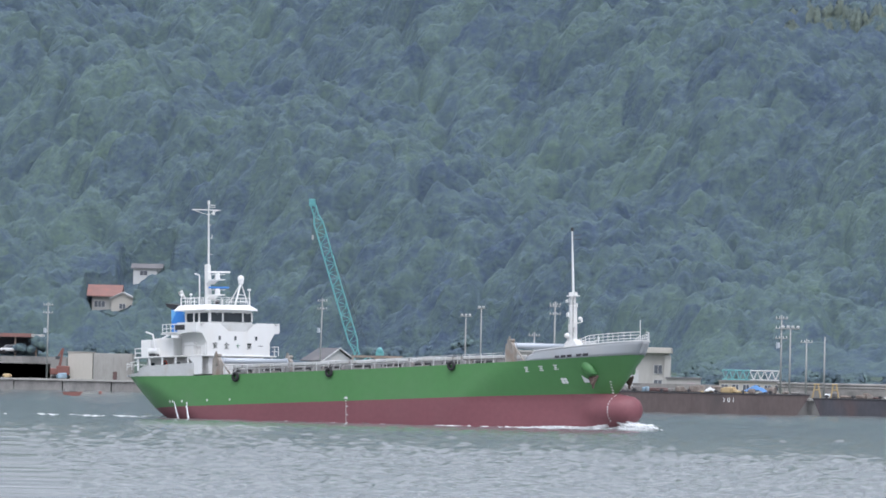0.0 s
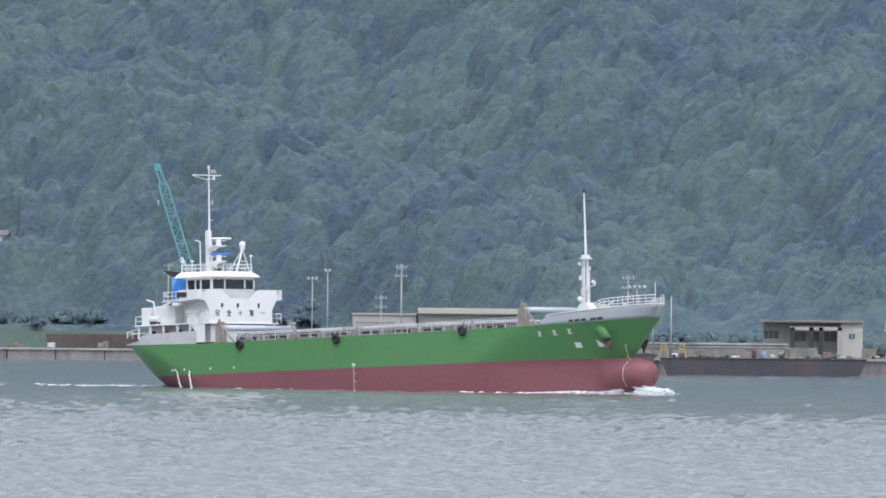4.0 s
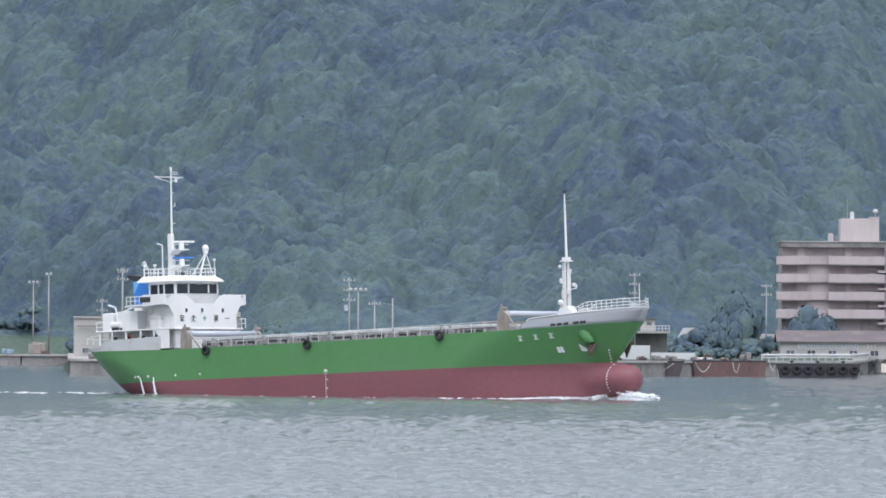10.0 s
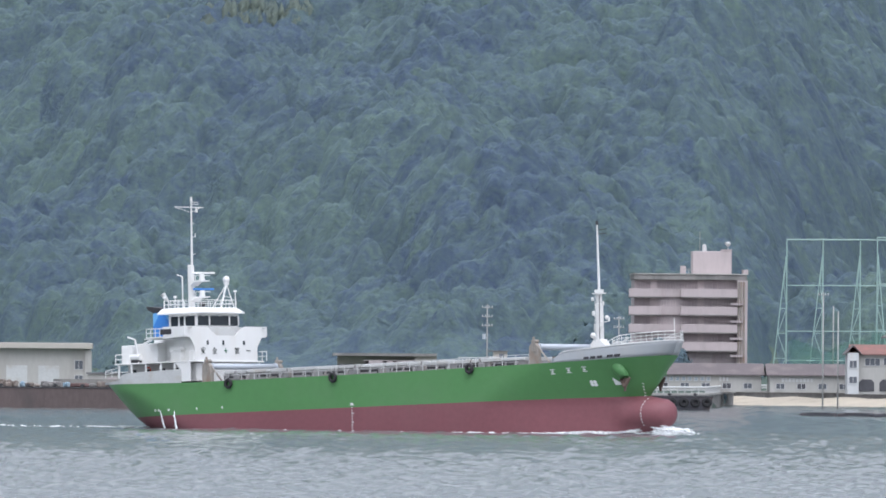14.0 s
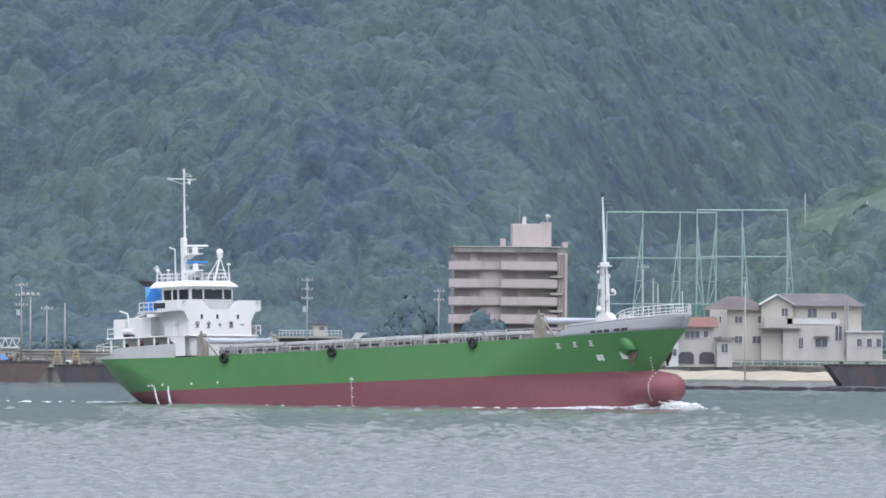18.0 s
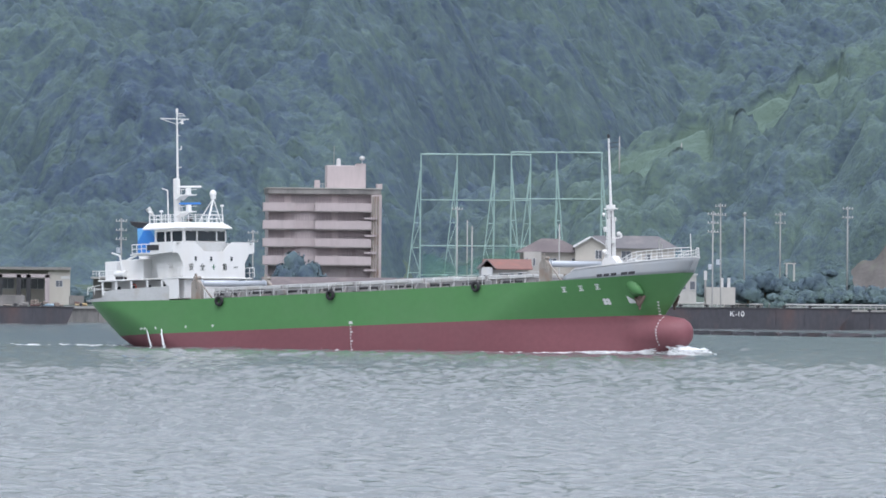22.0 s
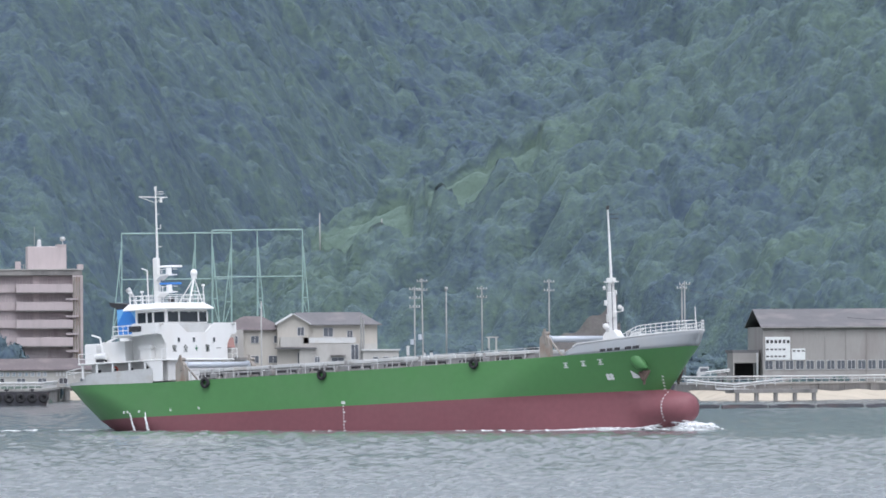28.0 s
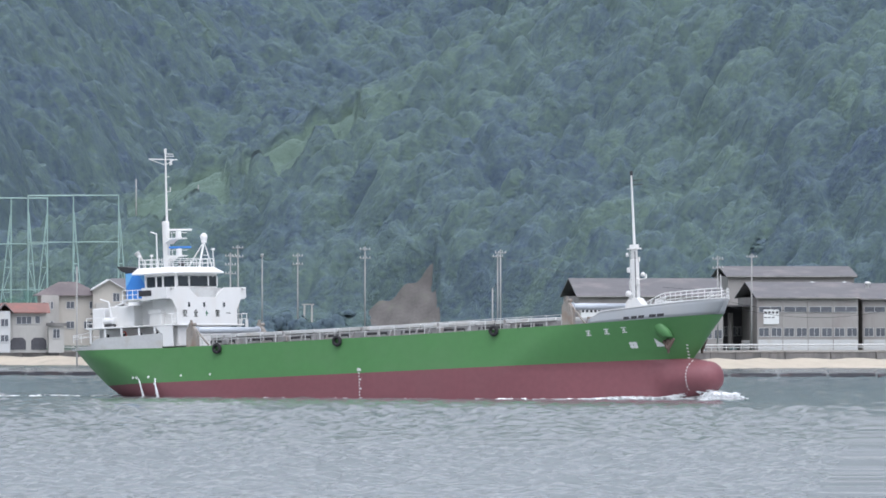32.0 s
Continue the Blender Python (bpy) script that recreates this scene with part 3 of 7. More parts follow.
def build_ship():
    ship = thing("cargo_ship", (0, 0, 0), "green and red coastal cargo ship with a white bridge, under way", "ship")
    # hull in its painted bands
    red = [lambda x, k=k: lerp(-2.6, 2.52, k / 12) for k in range(13)]
    green = [lambda x, k=k: lerp(2.52, sheer(x), k / 12) for k in range(13)]
    part("boot_topping", Geo().grid(both(hull_side(red))), HULL_RED, ship, "dull red antifouling paint above the water", True)
    part("hull", Geo().grid(both(hull_side(green))), HULL_GREEN, ship, "bright green side plating", True)
    tr = Geo()
    for zs in ([lerp(-2.6, 2.52, k / 6) for k in range(7)],):
        tr.grid([[(sternpost(z), -breadth(sternpost(z), z) * s, z) for s in (1, 0.3, -0.3, -1)] for z in zs])
    part("stern_plating", tr, HULL_RED, ship)
    tr = Geo()
    tr.grid([[(sternpost(z), -breadth(sternpost(z), z) * s, z) for s in (1, 0.3, -0.3, -1)] for z in [lerp(2.52, 6.1, k / 6) for k in range(7)]])
    part("transom", tr, HULL_GREEN, ship)
    # decks
    xs = [lerp(-36.8, 35.7, i / 60) for i in range(61)]
    deck = Geo().grid([[(x, y * (breadth(x, sheer(x)) - 0.03), sheer(x) - 0.06 - (0.0 if x < 24.5 else 0.0)) for x in xs] for y in (-1, -0.5, 0, 0.5, 1)])
    part("main_deck", deck, DECK_GREY, ship)
    # forecastle bulwark
    n = 26
    for side in (-1, 1):
        foot = [lerp(25.0, 36.1, i / n) for i in range(n + 1)]
        b = part("forecastle_bulwark", Geo().grid([[on_bulwark(x, k / 4, side) for x in foot] for k in range(5)]), BULWARK_GREY, ship, "pale grey bulwark round the forecastle", True)
        md = b.modifiers.new("thick", "SOLIDIFY")
        md.thickness = 0.08
        pts = [on_bulwark(x, 1.02, side) for x in foot[2:]]
        part("bulwark_cap", Geo().grid([[(x, y + dy, z + dz) for x, y, z in pts] for dy, dz in ((-0.08, 0), (-0.08, 0.09), (0.08, 0.09), (0.08, 0), (-0.08, 0))]), SHIP_WHITE, b)
    fdeck = Geo().grid([[(x, y * (breadth(x, 6.9) - 0.1), 6.95 + 0.03 * (x - 25)) for x in [lerp(25.6, 35.9, i / 14) for i in range(15)]] for y in (-1, 0, 1)])
    part("forecastle_deck", fdeck, DECK_GREY, ship)
    return ship


ship = build_ship()


def build_house(ship):
    """The bridge house aft, tier by tier."""
    W = SHIP_WHITE
    # poop: white bulwark at the stern quarter and the tier above it
    for side in (-1, 1):
        pts = [lerp(-37.6, -24.6, i / 20) for i in range(21)]
        rows = [[(max(x, sternpost(lerp(sheer(x), 7.0, k))), side * (breadth(max(x, -37.3), sheer(x)) + 0.01), lerp(sheer(x) + 0.004, float(np.interp(x, (-38, -33.8, -32.9, -24.6), (6.3, 6.4, 7.1, 7.3))), k)) for x in pts] for k in (0, 0.5, 1)]
        b = part("stern_bulwark", Geo().grid(rows), COVER_GREY, ship, "pale grey bulwark round the poop")
        b.modifiers.new("thick", "SOLIDIFY").thickness = 0.06
    g = Geo().grid([[(-37.62, y, z) for y in (-3.3, 0, 3.3)] for z in (6.1, 6.3)])
    part("stern_bulwark", g, BULWARK_GREY, ship).modifiers.new("thick", "SOLIDIFY").thickness = 0.06
    part("poop_house", Geo().box(-28.6, 0, 6.0, 9.6, 8.8, 2.0, ch=0.08), W, ship)
    part("poop_deck", Geo().box(-28.6, 0, 8.0, 10.6, 11.9, 0.16, ch=0.04), W, ship)
    pil = part("pillar", Geo().box(0, 0, 0, 0.22, 0.18, 1.45, ch=0.03), W, ship)
    pil.matrix_basis = pose(-33.4, -5.75, 6.6)
    for x in (-31.6, -29.6, -27.5, -25.6, -24.0):
        for y in (-5.8, 5.8):
            again(pil, x, y, 6.6)
    again(pil, -33.4, 5.75, 6.6)
    part("side_screen", Geo().prism([(-24.6, 6.0), (-23.4, 6.0), (-23.4, 8.0), (-25.6, 8.0), (-25.2, 7.7), (-24.8, 7.3)], -5.9, -5.8), W, ship)
    # second tier and bridge front
    part("accommodation_front", Geo().box(-25.0, 0, 8.16, 2.7, 10.0, 2.5, ch=0.1), W, ship)
    part("accommodation", Geo().box(-28.2, 0, 8.16, 4.0, 7.6, 2.5, ch=0.06), W, ship)
    # bridge deck with wings
    front = [(-6.6, 11.75), (-6.6, 10.75), (-5.7, 10.55), (-5.0, 9.6), (-5.0, 8.16), (5.0, 8.16), (5.0, 9.6), (5.7, 10.55), (6.6, 10.75), (6.6, 11.75), (3.0, 11.75), (1.45, 10.8), (-1.5, 10.8), (-3.0, 11.75)]
    part("wing_front", Geo().prism(front, -23.56, -23.46, "x"), W, ship)
    part("front_recess", Geo().prism([(-3.3, 11.72), (-1.6, 10.7), (1.6, 10.7), (3.3, 11.72)], -24.2, -24.05, "x"), COVER_GREY, ship)
    for s in (-1, 1):
        part("wing_side", Geo().prism([(-26.4, 11.75), (-23.5, 11.75), (-23.5, 10.72), (-26.4, 10.5)], s * 6.58 - 0.04, s * 6.58 + 0.04), W, ship)
        part("wing_back", Geo().prism([(s * 4.2, 10.6), (s * 6.6, 10.6), (s * 6.6, 11.75), (s * 4.2, 11.75)], -26.44, -26.36, "x"), W, ship)
    part("bridge_deck", Geo().box(-26.2, 0, 10.62, 5.3, 13.1, 0.12), W, ship)
    # wheelhouse
    part("wheelhouse", Geo().box(-26.5, 0, 10.7, 3.9, 6.7, 1.2, ch=0.06), W, ship)
    part("wheelhouse_head", Geo().box(-26.5, 0, 12.9, 3.9, 6.7, 0.3, ch=0.04), W, ship)
    # solid core; the dimness indoors is painted as its dark colour
    part("wheelhouse_inside", Geo().box(-26.6, 0, 11.85, 3.3, 6.1, 1.1), DARK_INSIDE_SHIP, ship, "dark solid core painted as the unlit wheelhouse interior")
    for y0, y1 in ((-3.2, -1.45), (-1.2, 1.75), (1.95, 3.2)):
        f = part("bridge_window", Geo().box(-24.57, (y0 + y1) / 2, 11.9, 0.05, y1 - y0, 1.0), GLASS, ship)
        part("wiper_box", Geo().box(-24.5, (y0 + y1) / 2, 12.84, 0.08, 0.3, 0.08), W, f)
    for y in (-3.3, -1.32, 1.85, 3.3):
        part("window_post", Geo().box(-24.6, y, 11.9, 0.16, 0.22, 1.02), W, ship)
    for sd in (-1, 1):
        for x0, x1 in ((-28.1, -27.1), (-26.95, -26.35), (-26.1, -24.8)):
            part("side_window", Geo().box((x0 + x1) / 2, sd * 3.32, 11.85, x1 - x0, 0.05, 1.0), GLASS, ship)
        for x in (-28.3, -27.02, -26.22, -24.7):
            part("window_post", Geo().box(x, sd * 3.3, 11.85, 0.2, 0.14, 1.07), W, ship)
    roof = Geo()
    lo = [(-29.4, -4.1), (-24.4, -4.1), (-23.9, -3.6), (-23.9, 3.6), (-24.4, 4.1), (-29.4, 4.1)]
    hi = [(-29.2, -3.4), (-24.9, -3.4), (-24.7, -3.1), (-24.7, 3.1), (-24.9, 3.4), (-29.2, 3.4)]
    pts = [(x, y, 13.15) for x, y in lo] + [(x, y, 13.27) for x, y in lo] + [(x, y, 13.8) for x, y in hi]
    roof.add(pts, [tuple(range(5, -1, -1)), tuple(range(12, 18))] + [(k + i, k + (i + 1) % 6, k + 6 + (i + 1) % 6, k + 6 + i) for k in (0, 6) for i in range(6)])
    part("wheelhouse_roof", roof, W, ship, "white wheelhouse roof with a deep visor")
    rails = (-29.1, -3.3), (-24.9, -3.3), (-24.8, 3.3), (-29.1, 3.3)
    for (xa, ya), (xb, yb) in zip(rails, rails[1:] + rails[:1]):
        n = 6
        for i in range(n):
            part("rail_post", Geo().rod((lerp(xa, xb, i / n), lerp(ya, yb, i / n), 13.78), (lerp(xa, xb, i / n), lerp(ya, yb, i / n), 14.6), 0.035), W, ship)
        for z in (14.2, 14.6):
            part("rail_bar", Geo().rod((xa, ya, z), (xb, yb, z), 0.03), W, ship)
    # main mast with its radar platforms
    mm = part("main_mast", Geo().box(-28.1, 0, 13.7, 0.62, 0.5, 4.7, ch=0.08).rod((-27.95, 0, 18.3), (-27.85, 0, 25.2), 0.12, 0.07), W, ship, "white mast with radar platforms and aerials")
    part("crosstree", Geo().rod((-28.0, -2.5, 24.45), (-28.0, 2.1, 24.45), 0.05).rod((-28.0, -2.4, 24.42), (-27.95, 0, 23.9), 0.035).rod((-28.0, 1.6, 24.42), (-27.95, 0, 23.9), 0.035), W, mm)
    part("mast_lamp", Geo().rod((-27.6, 0.5, 23.9), (-27.6, 0.5, 24.35), 0.16, 0.1), W, mm)
    part("mast_lamp", Geo().rod((-27.85, 0, 25.1), (-27.85, 0, 25.5), 0.13), W, mm)
    for ends in (((-27.9, 25.0), (-26.9, 24.9)), ((-27.9, 24.75), (-26.8, 24.7)), ((-27.9, 22.7), (-27.5, 22.75)), ((-27.9, 21.3), (-27.4, 21.3), (-27.4, 21.7)), ((-27.95, 19.5), (-27.4, 19.5))):
        part("aerial_arm", Geo().line([(x, 0, z) for x, z in ends], 0.04), W, mm)
    for z, long, m in ((16.6, 2.7, W), (14.9, 2.4, FUNNEL_BLUE)):
        pf = part("radar_platform", Geo().prism([(-27.8, z - 0.45), (-27.2, z - 0.05), (-26.1, z), (-26.1, z + 0.1), (-27.8, z + 0.1)], -0.7, 0.7), W, mm)
        part("platform_rail", Geo().line([(-27.6, -0.7, z + 0.6), (-26.1, -0.7, z + 0.6), (-26.1, 0.7, z + 0.6)], 0.03).rod((-26.1, -0.7, z), (-26.1, -0.7, z + 0.6), 0.03).rod((-26.9, -0.7, z), (-26.9, -0.7, z + 0.6), 0.03), W, pf)
        part("radar_motor", Geo().rod((-26.6, 0, z + 0.1), (-26.6, 0, z + 0.75), 0.32, 0.26, 12), W, pf)
        part("radar_scanner", Geo().box(-26.6, 0.2, z + 0.78, 0.28, long, 0.2, -25, 0.05), m, pf, "long radar scanner bar")
    part("vent_post", Geo().rod((-28.9, -0.5, 13.8), (-28.9, -0.5, 17.2), 0.07).rod((-28.9, -0.5, 17.2), (-29.3, -0.9, 17.4), 0.06), W, mm)
    # satellite dome on its tripod, posts and lamps of the monkey island
    dm = part("satellite_dome", Geo().ball(-25.3, 2.4, 16.75, 0.36, 0.4, 14).rod((-25.3, 2.4, 16.2), (-25.3, 2.4, 16.5), 0.28, n=12), W, ship, "white satellite dome on a tripod")
    part("tripod", Geo().rod((-25.3, 2.4, 16.3), (-25.1, 1.2, 13.8), 0.1).rod((-25.3, 2.4, 16.3), (-25.0, 3.2, 13.8), 0.06).rod((-25.3, 2.4, 16.3), (-27.2, 2.2, 13.8), 0.06).rod((-25.2, 1.8, 15.0), (-25.1, 2.85, 14.9), 0.04), W, dm)
    for x, y, z in ((-24.9, 3.3, 15.45), (-29.1, -3.2, 14.9), (-27.6, -3.2, 14.9)):
        part("lamp_post", Geo().rod((x, y, 13.8), (x, y, z), 0.05).rod((x, y, z), (x, y, z + 0.18), 0.2, 0.16, 10), W, ship)
    part("horn", Geo().rod((-29.3, -2.4, 14.6), (-29.7, -2.8, 15.4), 0.12, 0.3, 10).rod((-29.2, -2.4, 13.7), (-29.3, -2.4, 14.7), 0.06), COVER_GREY, ship)
    part("searchlight", Geo().rod((-25.4, -1.6, 14.1), (-25.0, -1.6, 14.1), 0.26, n=12).rod((-25.2, -1.6, 13.7), (-25.2, -1.6, 14.0), 0.05), DARK_STEEL, ship)
    # funnel
    fn = part("funnel", Geo().box(-30.0, -1.2, 10.7, 2.6, 2.8, 2.7, ch=0.05), FUNNEL_BLUE, ship, "blue funnel casing with pale triangles")
    for y, sgn in ((-2.62, -1),):
        part("funnel_mark", Geo().prism([(-31.25, 12.0), (-31.25, 13.35), (-30.3, 13.35)], y - 0.01, y + 0.01), FUNNEL_LIGHT, fn, "pale blue triangle")
        part("funnel_mark", Geo().prism([(-28.75, 12.0), (-28.75, 13.35), (-29.7, 13.35)], y - 0.01, y + 0.01), FUNNEL_LIGHT, fn, "pale blue triangle")
    part("funnel_top", Geo().prism([(-31.3, 13.4), (-28.7, 13.4), (-28.9, 13.75), (-32.4, 14.15), (-32.2, 13.8)], -2.4, 0.0), DARK_STEEL, fn, "sooty black funnel top")
    # portholes and the safety lettering on the front
    for y in (-3.0, -0.5, 2.8):
        p = part("porthole", Geo().box(-23.45, y, 9.75, 0.06, 0.42, 0.6, ch=0.05), W, ship)
        part("port_glass", Geo().box(-23.41, y, 9.83, 0.03, 0.3, 0.44), GLASS, p)
    for ch, y, m in (("\u5b89", -3.7, LETTER_DARK), ("\u5168", -1.9, LETTER_DARK), ("+", -0.1, LETTER_GREEN), ("\u7b2c", 1.7, LETTER_DARK), ("\u4e00", 3.5, LETTER_DARK)):
        cu = bpy.data.curves.new("slogan_letter", "FONT")
        cu.body, cu.size, cu.extrude, cu.align_x, cu.align_y = ch, 0.78 if ch != "+" else 1.1, 0.012, "CENTER", "CENTER"
        cu.materials.append(m)
        ob = new("slogan_letter", cu)
        ob.parent = ship
        ob.matrix_basis = pose(-23.43, y, 9.15, 90, 0, 90)
    for y in (-5.9, 5.9):
        part("deck_light", Geo().box(-23.3, y, 11.5, 0.35, 0.3, 0.22, ch=0.05), COVER_GREY, ship)
    # starboard and port side: lockers, rails and openings
    for sd in (-1, 1):
        part("name_panel", Geo().box(-26.0, sd * 6.64, 10.95, 1.5, 0.05, 0.55), DARK_STEEL, ship, "dark window slot in the wing")
        lk = part("locker", Geo().box(-25.6, sd * 5.2, 8.16, 1.4, 0.9, 1.1, ch=0.05), W, ship)
        part("locker_lid", Geo().prism([(-26.5, 9.25), (-24.7, 9.25), (-25.0, 9.6), (-26.2, 9.6)], sd * 5.2 - 0.5, sd * 5.2 + 0.5), W, lk)
        part("side_rail", Geo().line([(-29.0, sd * 6.3, 11.6), (-26.4, sd * 6.3, 11.6)], 0.04).line([(-29.0, sd * 6.3, 11.15), (-26.4, sd * 6.3, 11.15)], 0.035), W, ship)
        for i in range(5):
            part("rail_post", Geo().rod((-29.0 + i * 0.62, sd * 6.3, 10.65), (-29.0 + i * 0.62, sd * 6.3, 11.6), 0.035), W, ship)
        part("deck_rail", Geo().line([(-24.0, sd * 5.8, 9.15), (-22.9, sd * 5.8, 9.15), (-22.9, sd * 5.0, 9.15)], 0.04).line([(-24.0, sd * 5.8, 8.65), (-22.9, sd * 5.8, 8.65)], 0.035).rod((-22.9, sd * 5.8, 8.15), (-22.9, sd * 5.8, 9.15), 0.04).rod((-23.5, sd * 5.8, 8.15), (-23.5, sd * 5.8, 9.15), 0.04), W, ship)
        part("wing_deck", Geo().box(-27.8, sd * 5.3, 10.5, 2.8, 2.2, 0.14), W, ship)
        part("aft_house", Geo().box(-30.0, sd * 4.2, 8.16, 3.0, 1.9, 2.0, ch=0.05), W, ship)
        part("aft_locker", Geo().box(-32.9, sd * 4.4, 8.16, 1.5, 1.3, 1.9, ch=0.06), W, ship)
        rf = part("life_raft", Geo().rod((-31.9, sd * 5.4, 8.75), (-30.6, sd * 5.4, 8.75), 0.34, n=14), W, ship, "white life raft canister on a cradle")
        part("cradle", Geo().box(-31.25, sd * 5.4, 8.16, 1.0, 0.6, 0.3), DARK_STEEL, rf)
        part("lifebuoy", Geo().ring(-29.8, sd * 5.18, 7.35, 0.3, 0.08, n=16, m=6), LIFEBUOY, ship, "red lifebuoy")
        part("stern_rail", Geo().line([(-33.6, sd * 5.5, 7.75), (-36.5, sd * 4.4, 7.5), (-37.5, sd * 3.2, 7.45)], 0.04).line([(-33.6, sd * 5.5, 7.3), (-36.5, sd * 4.4, 7.15), (-37.5, sd * 3.2, 7.1)], 0.035).rod((-35.2, sd * 4.9, 6.8), (-35.2, sd * 4.9, 7.6), 0.04).rod((-36.5, sd * 4.4, 6.8), (-36.5, sd * 4.4, 7.5), 0.04), W, ship)
    part("stern_rail", Geo().line([(-37.5, -3.2, 7.45), (-37.5, 3.2, 7.45)], 0.04), W, ship)
    part("aft_rail", Geo().line([(-33.8, -5.8, 9.1), (-33.8, 5.8, 9.1)], 0.04).line([(-33.8, -5.8, 8.6), (-33.8, 5.8, 8.6)], 0.035).line([(-33.8, -5.8, 9.1), (-31.9, -5.8, 9.1)], 0.04).line([(-33.8, -5.8, 8.6), (-31.9, -5.8, 8.6)], 0.035), W, ship)
    for x, y in ((-33.8, -5.8), (-33.8, -3), (-33.8, 0), (-33.8, 3), (-33.8, 5.8), (-32.8, -5.8), (-31.9, -5.8)):
        part("rail_post", Geo().rod((x, y, 8.1), (x, y, 9.1), 0.04), W, ship)
    part("vent_pipe", Geo().line([(-32.2, -3.2, 8.2), (-32.2, -3.2, 10.2), (-31.0, -3.2, 10.6)], 0.1, 10), W, ship)
    part("davit", Geo().line([(-30.8, -5.6, 8.2), (-31.2, -5.6, 10.6), (-32.0, -5.9, 10.9)], 0.09), W, ship)
    part("exhaust_duct", Geo().box(-31.8, 1.5, 8.2, 1.0, 1.2, 3.6, 8, 0.1), RUST_TAN, ship)
    for x in (-32.4, -30.4, -28.4, -26.5):
        part("poop_window", Geo().box(x, -4.42, 6.9, 0.5, 0.05, 0.6), GLASS, ship)
    return ship


build_house(ship)


def build_cargo_deck(ship):
    part("hatch_coaming", Geo().box(0.6, 0, 5.7, 40.5, 9.6, 0.86), COAMING, ship)
    n = 13
    for i in range(n):
        x = -19.6 + 40.4 * (i + 0.5) / n
        part("hatch_cover", Geo().box(x, 0, 6.56 + 0.03 * (i % 2), 40.4 / n - 0.08, 9.9, 0.36, ch=0.06), COVER_GREY, ship)
    for sd in (-1, 1):
        for i in range(27):
            x = -19.2 + 1.5 * i
            part("coaming_stay", Geo().prism([(sd * 4.8, 5.85), (sd * 5.35, 5.85), (sd * 4.95, 6.5), (sd * 4.8, 6.5)], x - 0.05, x + 0.05, "x"), COAMING, ship)
        for k in range(9):
            x = -18.2 + k * 4.5
            # dark plates lying on the coaming, painted for slots in shade
            part("coaming_recess", Geo().box(x, sd * 4.83, 6.0, 2.9, 0.08, 0.34), DARK_STEEL, ship)
            part("stay_plate", Geo().box(x + 0.3, sd * 5.3, 5.95, 2.7, 0.06, 0.16), COAMING, ship)
        # handrail along the deck edge
        q = [(x, sd * 5.75, sheer(x)) for x in [-20.0 + 1.75 * i for i in range(25)]]
        for x, y, z in q:
            part("rail_post", Geo().rod((x, y, z - 0.05), (x, y, z + 1.0), 0.04, n=6), COVER_GREY, ship)
        for dz in (0.55, 1.0):
            part("rail_bar", Geo().tube([(x, y, z + dz) for x, y, z in q], 0.03), COVER_GREY, ship)
        for x in (-17.5, -10.4, -1.2, 7.7, 15.4):
            part("deck_fitting", Geo().box(x, sd * 5.3, 5.9, 0.7, 0.5, 0.6, ch=0.1).rod((x - 0.2, sd * 5.3, 6.5), (x - 0.2, sd * 5.3, 6.9), 0.12), DECK_GREY, ship)
        for x, z in ((-17.96, 5.55), (-3.73, 5.68), (14.48, 5.9)):
            f = part("tyre_fender", Geo().ring(x, sd * 6.2, z, 0.38, 0.17, n=18, m=8), RUBBER, ship, "black tyre fender hung over the side", True)
            part("fender_rope", Geo().rod((x, sd * 6.12, z + 0.4), (x, sd * 5.8, z + 1.0), 0.03), RUBBER, f)
    for x, z in ((-21.3, 7.45), (22.6, 7.85)):
        part("cover_drum", Geo().rod((x, -5.3, z), (x, 5.9, z), 0.31, n=16), PIPE_GREY, ship, "long grey drum across the deck", True)
        part("drum_flange", Geo().rod((x, 5.2, z), (x, 5.3, z), 0.42, n=16).rod((x, -4.9, z), (x, -4.8, z), 0.42, n=16), PIPE_GREY, ship)
        b = 5.75 if x < 0 else 6.0
        for y in (-5.55, 5.75):
            p = part("drum_post", Geo().prism([(x - 0.55, b), (x + 0.65, b), (x + 0.65, b + 1.1), (x + 0.45, z + 0.1), (x + 0.15, z + 0.42), (x - 0.2, z + 0.42), (x - 0.5, z + 0.05), (x - 0.55, b + 0.8)], y - 0.26, y + 0.26), RUST_TAN, ship, "rust-streaked tan post")
            part("hinge_arm", Geo().box(x + 0.2, y - 0.36, z - 0.5, 0.3, 0.1, 1.5, ch=0.04).rod((x + 0.1, y - 0.45, z + 0.55), (x + 0.1, y + 0.45, z + 0.55), 0.18), RUST_TAN, p)
            part("brace", Geo().rod((x + 0.5, y, z), (x + 1.9, y, b + 0.2), 0.09), RUST_TAN, p)
    # break of the forecastle: lockers and bitts
    part("forecastle_front", Geo().box(25.3, 0, 6.0, 0.3, 8.6, 1.1), COVER_GREY, ship)
    for y in (-4.4, -2.0, 2.0, 4.4):
        part("bitt", Geo().rod((24.2, y, 6.0), (24.2, y, 6.8), 0.18), RUST_TAN, ship)
        part("bitt", Geo().rod((24.7, y, 6.0), (24.7, y, 6.8), 0.18), RUST_TAN, ship)
    # foremast and windlass on the forecastle
    fm = part("foremast", Geo().box(26.7, 0, 7.0, 0.66, 0.6, 5.2, ch=0.08).box(26.7, 0, 12.2, 0.5, 0.5, 1.2, ch=0.1).rod((26.72, 0, 13.3), (26.65, 0, 20.2), 0.14, 0.08), SHIP_WHITE, ship, "white foremast with a lamp platform")
